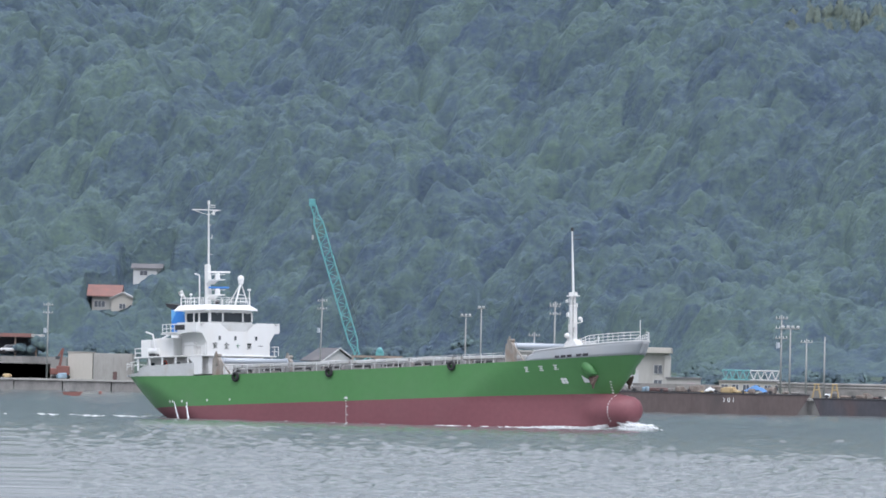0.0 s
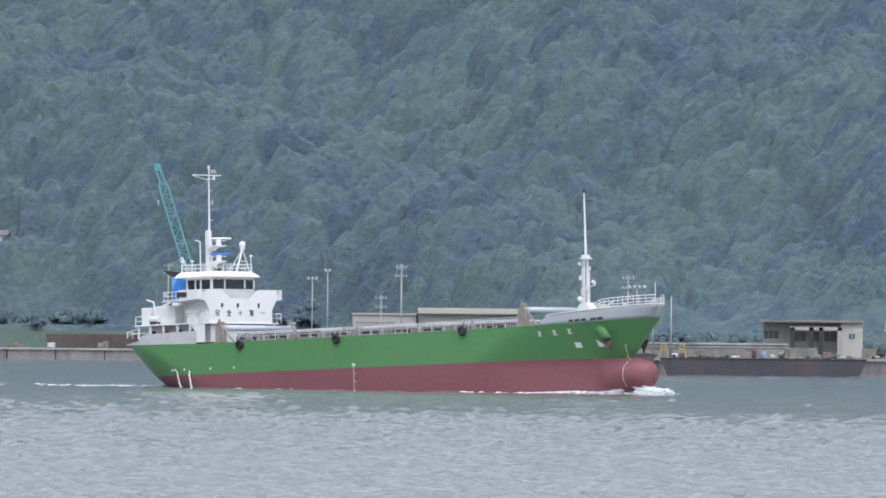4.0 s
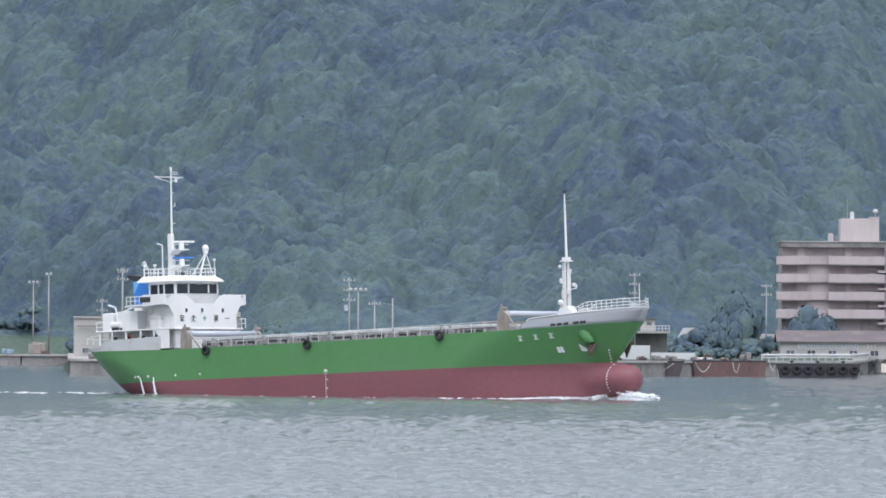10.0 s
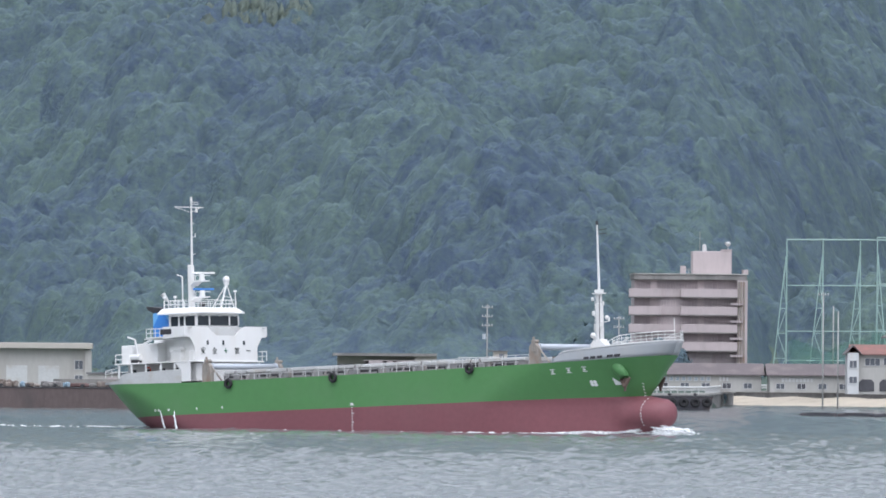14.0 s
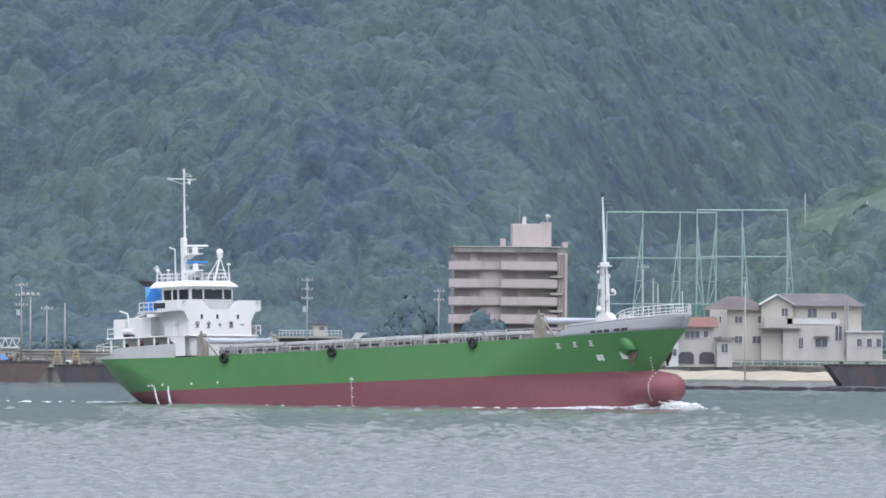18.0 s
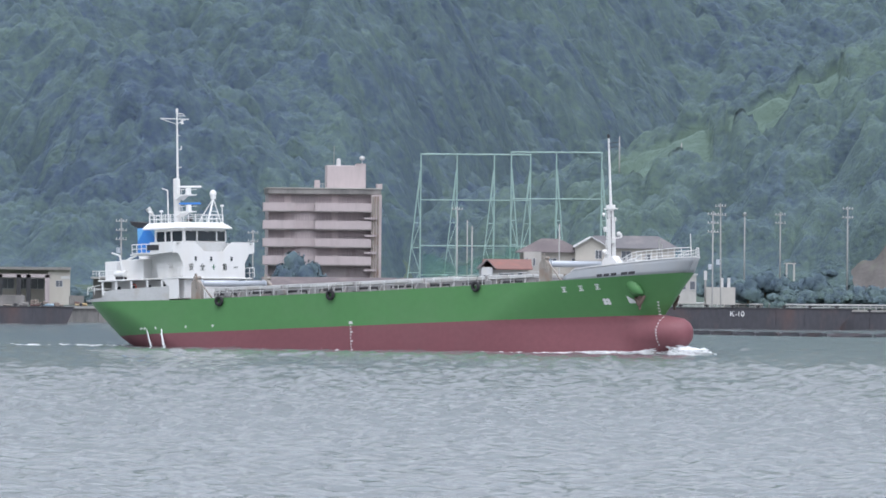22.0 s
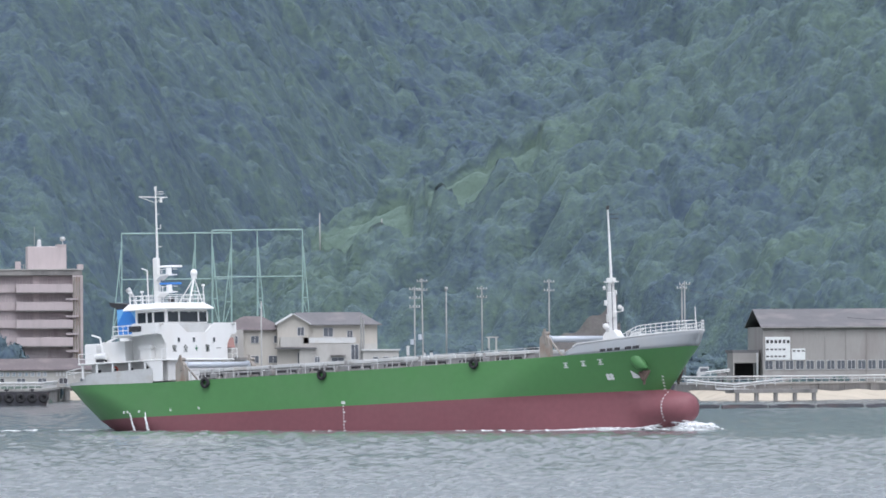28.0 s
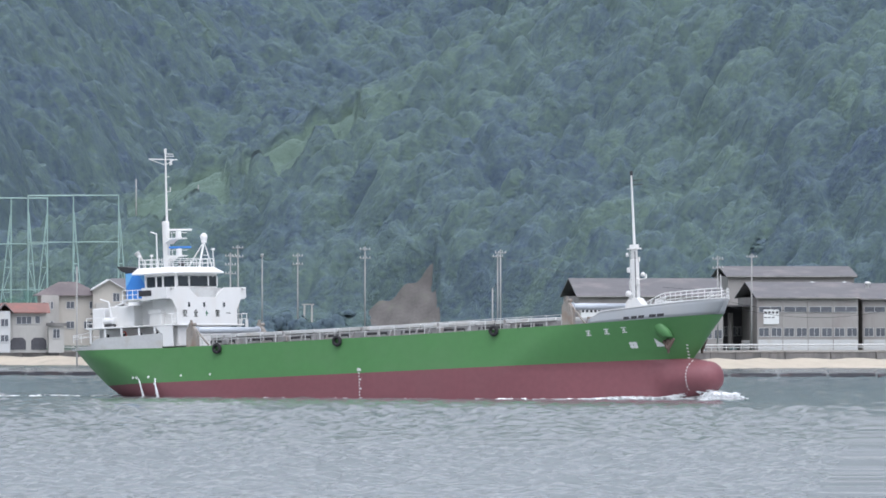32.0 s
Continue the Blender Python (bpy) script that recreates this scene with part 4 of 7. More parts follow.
    part("mast_foot", Geo().prism([(25.7, 7.0), (27.9, 7.0), (27.6, 7.9), (27.1, 8.5), (26.3, 8.5), (25.9, 8.1)], -0.55, 0.55), SHIP_WHITE, fm)
    part("lamp_platform", Geo().box(26.7, 0, 13.1, 1.1, 0.9, 0.12).box(26.7, 0, 13.2, 0.7, 0.6, 0.35), SHIP_WHITE, fm)
    part("mast_lamp", Geo().rod((26.2, -0.3, 12.6), (26.0, -0.4, 12.6), 0.18), SHIP_WHITE, fm)
    part("mast_lamp", Geo().ball(26.2, -0.5, 8.9, 0.3), SHIP_WHITE, fm)
    part("mast_lamp", Geo().ball(27.3, 0.4, 10.7, 0.22), SHIP_WHITE, fm)
    part("ladder", Geo().rod((26.3, -0.35, 7.5), (26.4, -0.3, 13.0), 0.03).rod((26.3, -0.1, 7.5), (26.4, -0.1, 13.0), 0.03), SHIP_WHITE, fm)
    part("mast_head", Geo().rod((26.65, 0, 20.1), (26.65, 0, 20.5), 0.14).rod((26.65, 0, 19.6), (27.9, 0, 19.65), 0.035).rod((26.65, 0, 19.2), (27.9, 0, 19.2), 0.035), DARK_STEEL, fm)
    for x, y, z, w, h in ((26.2, -0.35, 10.9, 0.3, 0.5), (27.15, -0.3, 9.7, 0.35, 0.6), (26.25, -0.2, 9.3, 0.25, 0.8), (27.1, 0.1, 11.9, 0.25, 0.45), (26.4, -0.4, 8.3, 0.4, 0.5)):
        part("junction_box", Geo().box(x, y, z, w, w * 0.8, h, ch=0.05), SHIP_WHITE if z > 9.5 else COVER_GREY, fm)
    part("cable_run", Geo().rod((26.95, -0.38, 8.0), (26.95, -0.3, 12.9), 0.04), DARK_STEEL, fm)
    part("lamp_bracket", Geo().rod((26.9, 0, 10.2), (27.9, 0, 10.3), 0.05).rod((27.9, 0, 10.3), (27.9, 0, 10.7), 0.1), SHIP_WHITE, fm)
    part("windlass", Geo().rod((30.5, -1.8, 7.6), (30.5, 1.8, 7.6), 0.42, n=14).box(30.5, 0, 7.1, 1.2, 1.0, 0.9, ch=0.1).rod((30.5, -2.0, 7.6), (30.5, -1.8, 7.6), 0.6, n=14).rod((30.5, 1.8, 7.6), (30.5, 2.0, 7.6), 0.6, n=14), COVER_GREY, ship)
    part("derrick_stub", Geo().rod((27.6, 0.6, 7.4), (29.6, 0.9, 8.5), 0.12).rod((28.4, -0.6, 7.4), (29.0, -0.6, 8.3), 0.1), COVER_GREY, ship)
    # bow rail
    for sd in (-1, 1):
        q = [on_bulwark(lerp(30.2, 35.9, i / 14), 1.0, sd, -0.06) for i in range(15)]
        top = [(x, y, z + lerp(0.15, 1.0, min(1, i / 4.5))) for i, (x, y, z) in enumerate(q)]
        for a, b in zip(q, top):
            part("bow_rail_post", Geo().rod(a, b, 0.03, n=6), SHIP_WHITE, ship)
        part("bow_rail_bar", Geo().tube(top, 0.04), SHIP_WHITE, ship)
        for f in (0.35, 0.68):
            part("bow_rail_bar", Geo().tube([Vector(a).lerp(Vector(b), f) for a, b in zip(q, top)][3:], 0.035), SHIP_WHITE, ship)
    part("jackstaff", Geo().rod((36.3, 0, 7.6), (36.3, 0, 10.3), 0.04), SHIP_WHITE, ship)


build_cargo_deck(ship)


def patch(x0, x1, z0, z1, sd, off=0.025, n=3):
    """A small sheet lying on the hull's side."""
    rows = []
    for j in range(n + 1):
        z = lerp(z0, z1, j / n)
        rows.append([(x, sd * (breadth(x, z) + off), z) for x in [lerp(x0, x1, i / n) for i in range(n + 1)]])
    return rows


def build_marks(ship):
    for sd in (-1, 1):
        for i in range(11):
            z = 2.75 - 0.3 * i
            part("draft_mark", Geo().grid(patch(-1.45, -1.33 if i % 3 else -1.15, z, z + 0.13, sd, n=1)), MARK_WHITE, ship)
        part("load_line", Geo().grid(patch(-1.65, -1.1, 2.72, 2.8, sd, n=1)).grid(patch(-1.6, -1.2, 2.86, 2.98, sd, n=1)), MARK_WHITE, ship)
        for i in range(15):
            z = 3.7 - 0.3 * i
            x = 33.5 if z < 2.5 else 32.4 + 0.33 * (z - 2.5)
            x += 0.12 * max(0, (z - 1.2)) ** 1.3 - 0.2 if z < 2.5 else 0.25
            part("draft_mark", Geo().grid(patch(x, x + 0.14, z, z + 0.13, sd, 0.03, 1)), MARK_WHITE, ship)
        # three unreadable characters of the name as plain bars, and a petalled badge
        for k, x in enumerate((24.6, 26.4, 28.1)):
            z = 4.98 + 0.08 * k
            for dx, dz, w, h in ((0.0, 0.42, 0.5, 0.09), (0.06, 0.2, 0.36, 0.08), (0.0, 0.0, 0.5, 0.09), (0.2, 0.0, 0.1, 0.5)):
                part("name_bar", Geo().grid(patch(x + dx, x + dx + w, z + dz, z + dz + h, sd, 0.02 + 0.006 * (w < 0.2), 2)), MARK_WHITE, ship)
        for dx, dz in ((-0.17, 0.14), (0.17, 0.14), (-0.17, -0.14), (0.17, -0.14)):
            g = Geo()
            c = (28.75 + dx, 3.95 + dz)
            rim = [(c[0] + 0.19 * math.cos(t), c[1] + 0.18 * math.sin(t)) for t in [math.tau * i / 10 for i in range(10)]]
            g.add([(x, sd * (breadth(x, z) + 0.03), z) for x, z in rim], [tuple(range(10))])
            part("badge_petal", g, MARK_WHITE, ship)
        g = Geo()
        tri = ((30.75, 3.72), (31.55, 3.72), (30.75, 4.5))
        g.add([(x, sd * (breadth(x, z) + 0.05), z) for x, z in tri], [(0, 1, 2)])
        part("bow_mark", g, MARK_WHITE, ship, "white triangular mark")
        # anchor bolster and anchor
        def on(x, z, o=0.0):
            return Vector((x, sd * (breadth(x, z) + o), z))
        a, b = on(31.3, 5.75, -0.55), on(32.0, 4.25, 0.25)
        rows = []
        for j in range(11):
            k = j / 10
            p = a.lerp(b, k)
            r = 0.75 * math.sin(math.pi * (0.12 + 0.62 * k)) ** 0.8
            rows.append([(p.x + r * math.cos(q), p.y + sd * (0.35 + r * 0.9 * math.sin(q) * (0.5 + 0.5 * k)), p.z + 0.35 - 0.25 * r * math.sin(q) * (1 - k)) for q in [math.tau * i / 16 for i in range(17)]])
        bol = part("anchor_bolster", Geo().grid(rows), HULL_GREEN, ship, "bulging green anchor bolster", True)
        part("bolster_lip", Geo().add(rows[-1][:16], [tuple(range(16))]), DARK_STEEL, bol)
        c = b + Vector((0.05, sd * 0.12, -0.1))
        an = part("anchor", Geo().box(c.x, c.y, c.z - 0.45, 0.5, 0.4, 0.7, ch=0.1).rod(c + Vector((-0.55, 0, 0.1)), c + Vector((0, sd * 0.15, -0.65)), 0.14, 0.2).rod(c + Vector((0.6, 0, 0.25)), c + Vector((0, sd * 0.15, -0.65)), 0.14, 0.2), ANCHOR_RUST, ship, "rust-brown anchor in its housing")
        part("anchor_shank", Geo().rod(c + Vector((0, 0, -0.2)), c + Vector((0, sd * 0.1, -1.1)), 0.16, 0.12), ANCHOR_RUST, an)
        # mooring ports in the bulwark
        for x0, w in ((28.6, 0.55), (29.3, 0.55), (30.0, 0.55), (31.0, 0.6), (31.7, 0.6)):
            part("mooring_port", Geo().grid([[on_bulwark(x0 + dx, k, sd, 0.05) for dx in (0, w)] for k in (0.1, 0.32)]), DARK_STEEL, ship)
        for x in (-28.4, -27.9, -26.4, -22.5, -19.0):
            part("discharge_port", Geo().ring(x, sd * (breadth(x, 3.1) + 0.02), 3.1, 0.09, 0.04, n=10, m=5), MARK_WHITE, ship)


build_marks(ship)

FOAM = mat("foam", (0.84, 0.86, 0.87), 0.9, 0.06, 0.8, 6, 0.4)


def build_wake():
    """Foam that the ship throws up and leaves behind: small white clumps that go along with it."""
    rng = np.random.default_rng(2)
    ico = bmesh.new()
    bmesh.ops.create_icosphere(ico, subdivisions=1, radius=1.0)
    base = np.array([v.co[:] for v in ico.verts])
    faces = np.array([[v.index for v in f.verts] for f in ico.faces])
    ico.free()

    def clumps(name, items, label):
        vs, fs, off = [], [], 0
        for x, y, z, sx, sy, sz in items:
            p = base * (1 + 0.3 * rng.normal(0, 1, (len(base), 1)).clip(-1.4, 1.4)) * (sx, sy, sz) + (x, y, z)
            vs.append(p)
            fs.append(faces + off)
            off += len(base)
        me = bpy.data.meshes.new(name)
        raw(me, np.concatenate(vs), np.concatenate(fs))
        me.materials.append(FOAM)
        return tagged(new(name, me), label, "foam", kind="stuff")

    wl = lambda x: breadth(x, -0.0424 * x + 0.05)
    bow = []
    for side in (-1, 1):
        for _ in range(1300):
            u = rng.uniform(0, 1) ** 2.6
            x = 36.2 - u * 14
            d = max(0, 36.1 - x)
            hgt = 0.95 * math.exp(-((d - 1.8) / 2.4) ** 2) + 0.25 * math.exp(-((d - 8) / 3.5) ** 2) + 0.05
            x2 = min(x, 35.5)
            y = side * (wl(x2) + abs(rng.normal(0.15, 0.35)) + 0.05 * d)
            z = rng.uniform(0, hgt)
            bow.append((x, y, z, rng.uniform(0.12, 0.34), rng.uniform(0.08, 0.22), rng.uniform(0.03, 0.07)))
        for _ in range(110):
            d = rng.uniform(0, 1) ** 1.6 * 20
            x = 37.0 - d
            y = side * (0.8 + 0.17 * d + rng.normal(0, 0.2) + (wl(min(x, 35)) if x < 35 else 0) * 0.9)
            bow.append((x, y, 0.06 + 0.16 * math.exp(-d / 9) * rng.uniform(0, 1), rng.uniform(0.15, 0.5), rng.uniform(0.1, 0.3), rng.uniform(0.03, 0.09)))
    for _ in range(380):
        bow.append((36.2 + rng.uniform(-1.2, 1.6), rng.normal(-0.3, 1.0), rng.uniform(0, 1) ** 1.8 * 0.65, rng.uniform(0.08, 0.24), rng.uniform(0.08, 0.22), rng.uniform(0.04, 0.11)))
    a = clumps("bow_wave", bow, "white foam of the bow wave along the hull")
    st = []
    for _ in range(200):
        d = rng.exponential(13)
        if math.sin(d * 0.5) < -0.6 and d > 9:
            continue
        x = -30.5 - d
        s = rng.choice((-1, 1))
        y = s * (1.4 + 0.16 * d) + rng.normal(0, 0.25 + 0.02 * d)
        st.append((x, y, 0.05 + max(0, 0.28 * math.exp(-d / 6)) * rng.uniform(0, 1), rng.uniform(0.15, 0.7), rng.uniform(0.1, 0.3), rng.uniform(0.03, 0.09)))
    for _ in range(50):
        d = rng.uniform(0, 42)
        if math.sin(d * 0.8 + 1) < 0.45:
            continue
        st.append((-20 + d, -(6.1 + abs(rng.normal(0, 0.15))), 0.05, rng.uniform(0.1, 0.45), 0.12, rng.uniform(0.02, 0.06)))
    for x in (-27.7, -25.7):
        for i in range(34):
            k = i / 33
            z0 = 2.9
            h = breadth(x, z0 - 1.2 * k)
            st.append((x + 0.5 * k + rng.normal(0, 0.03), -(h + 0.06 + 0.35 * k), lerp(z0 - 1.1, 0.0, k), (0.03 + 0.08 * k) * (1.0 if x < -26 else 1.6), 0.05, 0.1))
    b = clumps("stern_wake", st, "white foam of the wake and of water spilling from the side")
    return a, b


bow_wave, stern_wake = build_wake()

# ---- the far shore: materials ----
CONCRETE = mat("concrete", (0.36, 0.35, 0.33), 0.85, 0.15, 5, 10, 0.2, stain=(0.20, 0.19, 0.17), stain_size=4, stain_amount=0.7, streak=0.4)
OLD_CONCRETE = mat("old_concrete", (0.24, 0.23, 0.22), 0.9, 0.2, 4, 10, 0.25, stain=(0.10, 0.10, 0.10), stain_size=3, stain_amount=0.8, streak=0.4)
# pale, cream and pink walls: dimming by haze is put into the colour
PALE_WALL = mat("pale_wall", (0.43, 0.42, 0.395), 0.8, 0.08, 4, 10, 0.1, stain=(0.31, 0.29, 0.265), stain_size=3, stain_amount=0.5, streak=0.35)
CREAM_WALL = mat("cream_wall", (0.46, 0.435, 0.39), 0.8, 0.06, 4, 10, 0.1, stain=(0.42, 0.38, 0.33), stain_size=3, stain_amount=0.35, streak=0.35)
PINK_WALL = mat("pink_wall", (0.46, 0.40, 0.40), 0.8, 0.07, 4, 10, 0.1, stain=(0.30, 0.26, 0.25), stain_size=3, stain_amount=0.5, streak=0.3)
# PINK_WALL with shade painted in for recesses; also plain brown-pink paint elsewhere
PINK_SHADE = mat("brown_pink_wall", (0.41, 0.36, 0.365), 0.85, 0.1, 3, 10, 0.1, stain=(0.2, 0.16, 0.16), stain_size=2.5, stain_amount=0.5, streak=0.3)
SHED_WALL = mat("shed_wall", (0.33, 0.315, 0.30), 0.75, 0.09, 4, 12, 0.1, stain=(0.24, 0.21, 0.20), stain_size=3, stain_amount=0.55, streak=0.25)
ROOF_GREY = mat("roof_grey", (0.14, 0.138, 0.145), 0.8, 0.15, 3, 8, 0.2, stain=(0.28, 0.25, 0.24), stain_size=4, stain_amount=0.5)
ROOF_BROWN = mat("roof_brown", (0.13, 0.112, 0.115), 0.8, 0.15, 3, 8, 0.2, stain=(0.24, 0.2, 0.19), stain_size=3, stain_amount=0.5)
ROOF_RED = mat("roof_red", (0.21, 0.115, 0.10), 0.7, 0.12, 2, 8, 0.2, stain=(0.32, 0.12, 0.1), stain_size=2, stain_amount=0.5)
ROOF_YELLOW = mat("roof_yellow", (0.48, 0.43, 0.14), 0.6, 0.1, 2, 8, 0.1, stain=(0.5, 0.48, 0.35), stain_size=1.5, stain_amount=0.6)
BARGE_RUST = mat("barge_rust", (0.10, 0.078, 0.075), 0.85, 0.25, 5, 10, 0.25, stain=(0.07, 0.06, 0.06), stain_size=4, stain_amount=0.8, streak=0.4)
BARGE_RED = mat("barge_red", (0.13, 0.08, 0.075), 0.85, 0.25, 4, 10, 0.25, stain=(0.09, 0.06, 0.06), stain_size=2, stain_amount=0.8, streak=0.4)
BARGE_DARK = mat("barge_dark", (0.055, 0.055, 0.065), 0.8, 0.25, 5, 10, 0.25, stain=(0.12, 0.07, 0.06), stain_size=4, stain_amount=0.5, streak=0.4)
TEAL = mat("teal_paint", (0.13, 0.36, 0.37), 0.5, 0.1, 2, 8, 0.05, stain=(0.2, 0.32, 0.3), stain_size=1.5, stain_amount=0.5)
NET_GREEN = mat("net_tower_green", (0.30, 0.43, 0.40), 0.55, 0.08, 3, 8, 0.05, stain=(0.3, 0.34, 0.3), stain_size=2, stain_amount=0.4)
POLE_GREY = mat("pole_grey", (0.33, 0.33, 0.32), 0.8, 0.12, 2, 8, 0.1)
# white taken down in its base colour for the haze
RAIL_WHITE = mat("rail_white", (0.55, 0.56, 0.56), 0.55, 0.06, 2, 8, 0.05, stain=(0.5, 0.46, 0.4), stain_size=1.2, stain_amount=0.4)
SAND = mat("sand", (0.46, 0.41, 0.33), 0.95, 0.15, 6, 20, 0.3, stain=(0.3, 0.27, 0.22), stain_size=3, stain_amount=0.6)
SOIL = mat("bare_soil", (0.115, 0.108, 0.104), 0.95, 0.2, 6, 10, 0.6, stain=(0.12, 0.13, 0.10), stain_size=4, stain_amount=0.8)
TARP_BLUE = mat("tarp_blue", (0.08, 0.2, 0.42), 0.5, 0.15, 1.5, 6, 0.3)
TANK_BLUE = mat("tank_blue", (0.24, 0.34, 0.42), 0.6, 0.12, 2, 6, 0.1, stain=(0.3, 0.3, 0.3), stain_size=1, stain_amount=0.5)
MACHINE_YELLOW = mat("machine_yellow", (0.42, 0.32, 0.17), 0.6, 0.15, 2, 6, 0.1, stain=(0.3, 0.2, 0.1), stain_size=1, stain_amount=0.6)
MACHINE_RED = mat("machine_red", (0.20, 0.085, 0.07), 0.6, 0.15, 2, 6, 0.1, stain=(0.2, 0.08, 0.07), stain_size=1, stain_amount=0.6)
SCRAP = mat("scrap", (0.18, 0.15, 0.13), 0.85, 0.35, 1.5, 6, 0.5, stain=(0.35, 0.33, 0.30), stain_size=1.0, stain_amount=0.8)
WOOD_BROWN = mat("weathered_wood", (0.25, 0.20, 0.16), 0.85, 0.2, 2, 8, 0.2)
# haze lightens this glass and the dark interior colour below
GLASS_FAR = mat("far_window_glass", (0.13, 0.14, 0.16), 0.12, 0.25, 3, 4, 0.0)
# dark colour that paints the shade inside open bays and windows
DARK_INSIDE = mat("dark_interior", (0.085, 0.085, 0.095), 0.9, 0.2, 3, 6, 0.1)


# ---- pieces that buildings share ----
_pane = {}


def window(parent, x, y, z, w, h, split=1, material=None, frame_material=None):
    """A framed window on a wall that faces the water: a frame, mullions and a pane set back."""
    key = (round(w, 2), round(h, 2), split, material, frame_material)
    if key not in _pane:
        g = Geo()
        t = 0.07
        g.box(0, 0, 0, w, 0.14, t).box(0, 0, h - t, w, 0.14, t)
        for i in range(split + 1):
            g.box(-w / 2 + t / 2 + (w - t) * i / split, 0, t, t, 0.14, h - 2 * t)
        _pane[key] = (g.mesh("window", frame_material or RAIL_WHITE), Geo().box(0, 0.03, t, w - 2 * t, 0.04, h - 2 * t).mesh("pane", material or GLASS_FAR))
    a, b = _pane[key]
    f = new("window", a)
    f.parent, f.matrix_basis = parent, pose(x, y, z)
    p = new("pane", b)
    p.parent = f
    return f


def hip_roof(x0, x1, y0, y1, z, rise, over=0.5, ridge=0.35):
    """A hipped roof over a rectangle."""
    a, b, c, d = x0 - over, x1 + over, y0 - over, y1 + over
    m = (c + d) / 2
    k = (d - c) * ridge
    g = Geo()
    g.add([(a, c, z - 0.15), (b, c, z - 0.15), (b, d, z - 0.15), (a, d, z - 0.15), (a, c, z), (b, c, z), (b, d, z), (a, d, z), (a + k, m, z + rise), (b - k, m, z + rise)],
          [(3, 2, 1, 0), (0, 1, 5, 4), (1, 2, 6, 5), (2, 3, 7, 6), (3, 0, 4, 7), (4, 5, 9, 8), (5, 6, 9), (6, 7, 8, 9), (7, 4, 8)])
    return g


def gable_roof(x0, x1, y0, y1, z, rise, over=0.5, along="x", thick=0.18):
    """A pitched roof; the ridge runs along x or y."""
    g = Geo()
    if along == "x":
        m = (y0 + y1) / 2
        sec = [(y0 - over, z), (m, z + rise), (y1 + over, z), (y1 + over, z - thick), (m, z + rise - thick), (y0 - over, z - thick)]
        g.prism(sec, x0 - over, x1 + over, "x")
    else:
        m = (x0 + x1) / 2
        sec = [(x0 - over, z), (m, z + rise), (x1 + over, z), (x1 + over, z - thick), (m, z + rise - thick), (x0 - over, z - thick)]
        g.prism(sec, y0 - over, y1 + over, "y")
    return g


def pole(place, top, label, arms=2, lamps=0, box=True, lean=0.0, r=0.16):
    """A service pole: shaft, crossarms with insulators, transformer, or floodlights on a bracket."""
    x, y, z = place
    h = top - z
    p = thing("light_pole" if lamps else "utility_pole", place, label, "pole", "poles along the shore")
    part("shaft", Geo().rod((0, 0, -0.3), (lean, 0, h), r, r * 0.65, 10), POLE_GREY, p, smooth=True)
    for i in range(arms):
        zz = h - 0.6 - i * 1.5
        a = part("crossarm", Geo().box(lean * zz / h, -0.2, zz, 1.9, 0.12, 0.12), POLE_GREY, p)
        for k in (-0.8, -0.3, 0.3, 0.8):
            part("insulator", Geo().rod((lean * zz / h + k, -0.2, zz + 0.1), (lean * zz / h + k, -0.2, zz + 0.42), 0.07, 0.05), RAIL_WHITE, a)
    if box:
        part("transformer", Geo().rod((lean * 0.6 - 0.5, -0.25, h * 0.6), (lean * 0.6 - 0.5, -0.25, h * 0.6 + 0.9), 0.3, n=12).box(lean * 0.6 - 0.25, -0.1, h * 0.6 + 0.2, 0.5, 0.1, 0.1), PIPE_GREY, p)
    if lamps:
        part("lamp_bracket", Geo().box(lean, 0, h - 0.1, 0.75 * lamps, 0.14, 0.14), POLE_GREY, p)
        for k in range(lamps):
            xx = lean + 0.75 * (k - (lamps - 1) / 2)
            part("floodlight", Geo().box(xx, -0.2, h + 0.05, 0.5, 0.35, 0.42, ch=0.1), RAIL_WHITE, p)
    return p


def rail(name, pts, height, gap, label, group="", bars=2, thick=0.06, material=None):
    """A railing along points: posts and bars."""
    material = material or RAIL_WHITE
    a = Vector(pts[0])
    r = thing(name, a, label, "railing", group)
    q = [Vector(p) - a for p in pts]
    for u, v in zip(q[:-1], q[1:]):
        n = max(1, round((v - u).length / gap))
        for i in range(n):
            b = u.lerp(v, i / n)
            part("post", Geo().box(b.x, b.y, b.z, thick * 1.6, thick * 1.6, height), material, r)
        for k in range(bars):
            z = Vector((0, 0, height * (1 - k / max(1, bars) * 0.9)))
            part("bar", Geo().rod(u + z, v + z, thick if k else thick * 1.9), material, r)
    return r


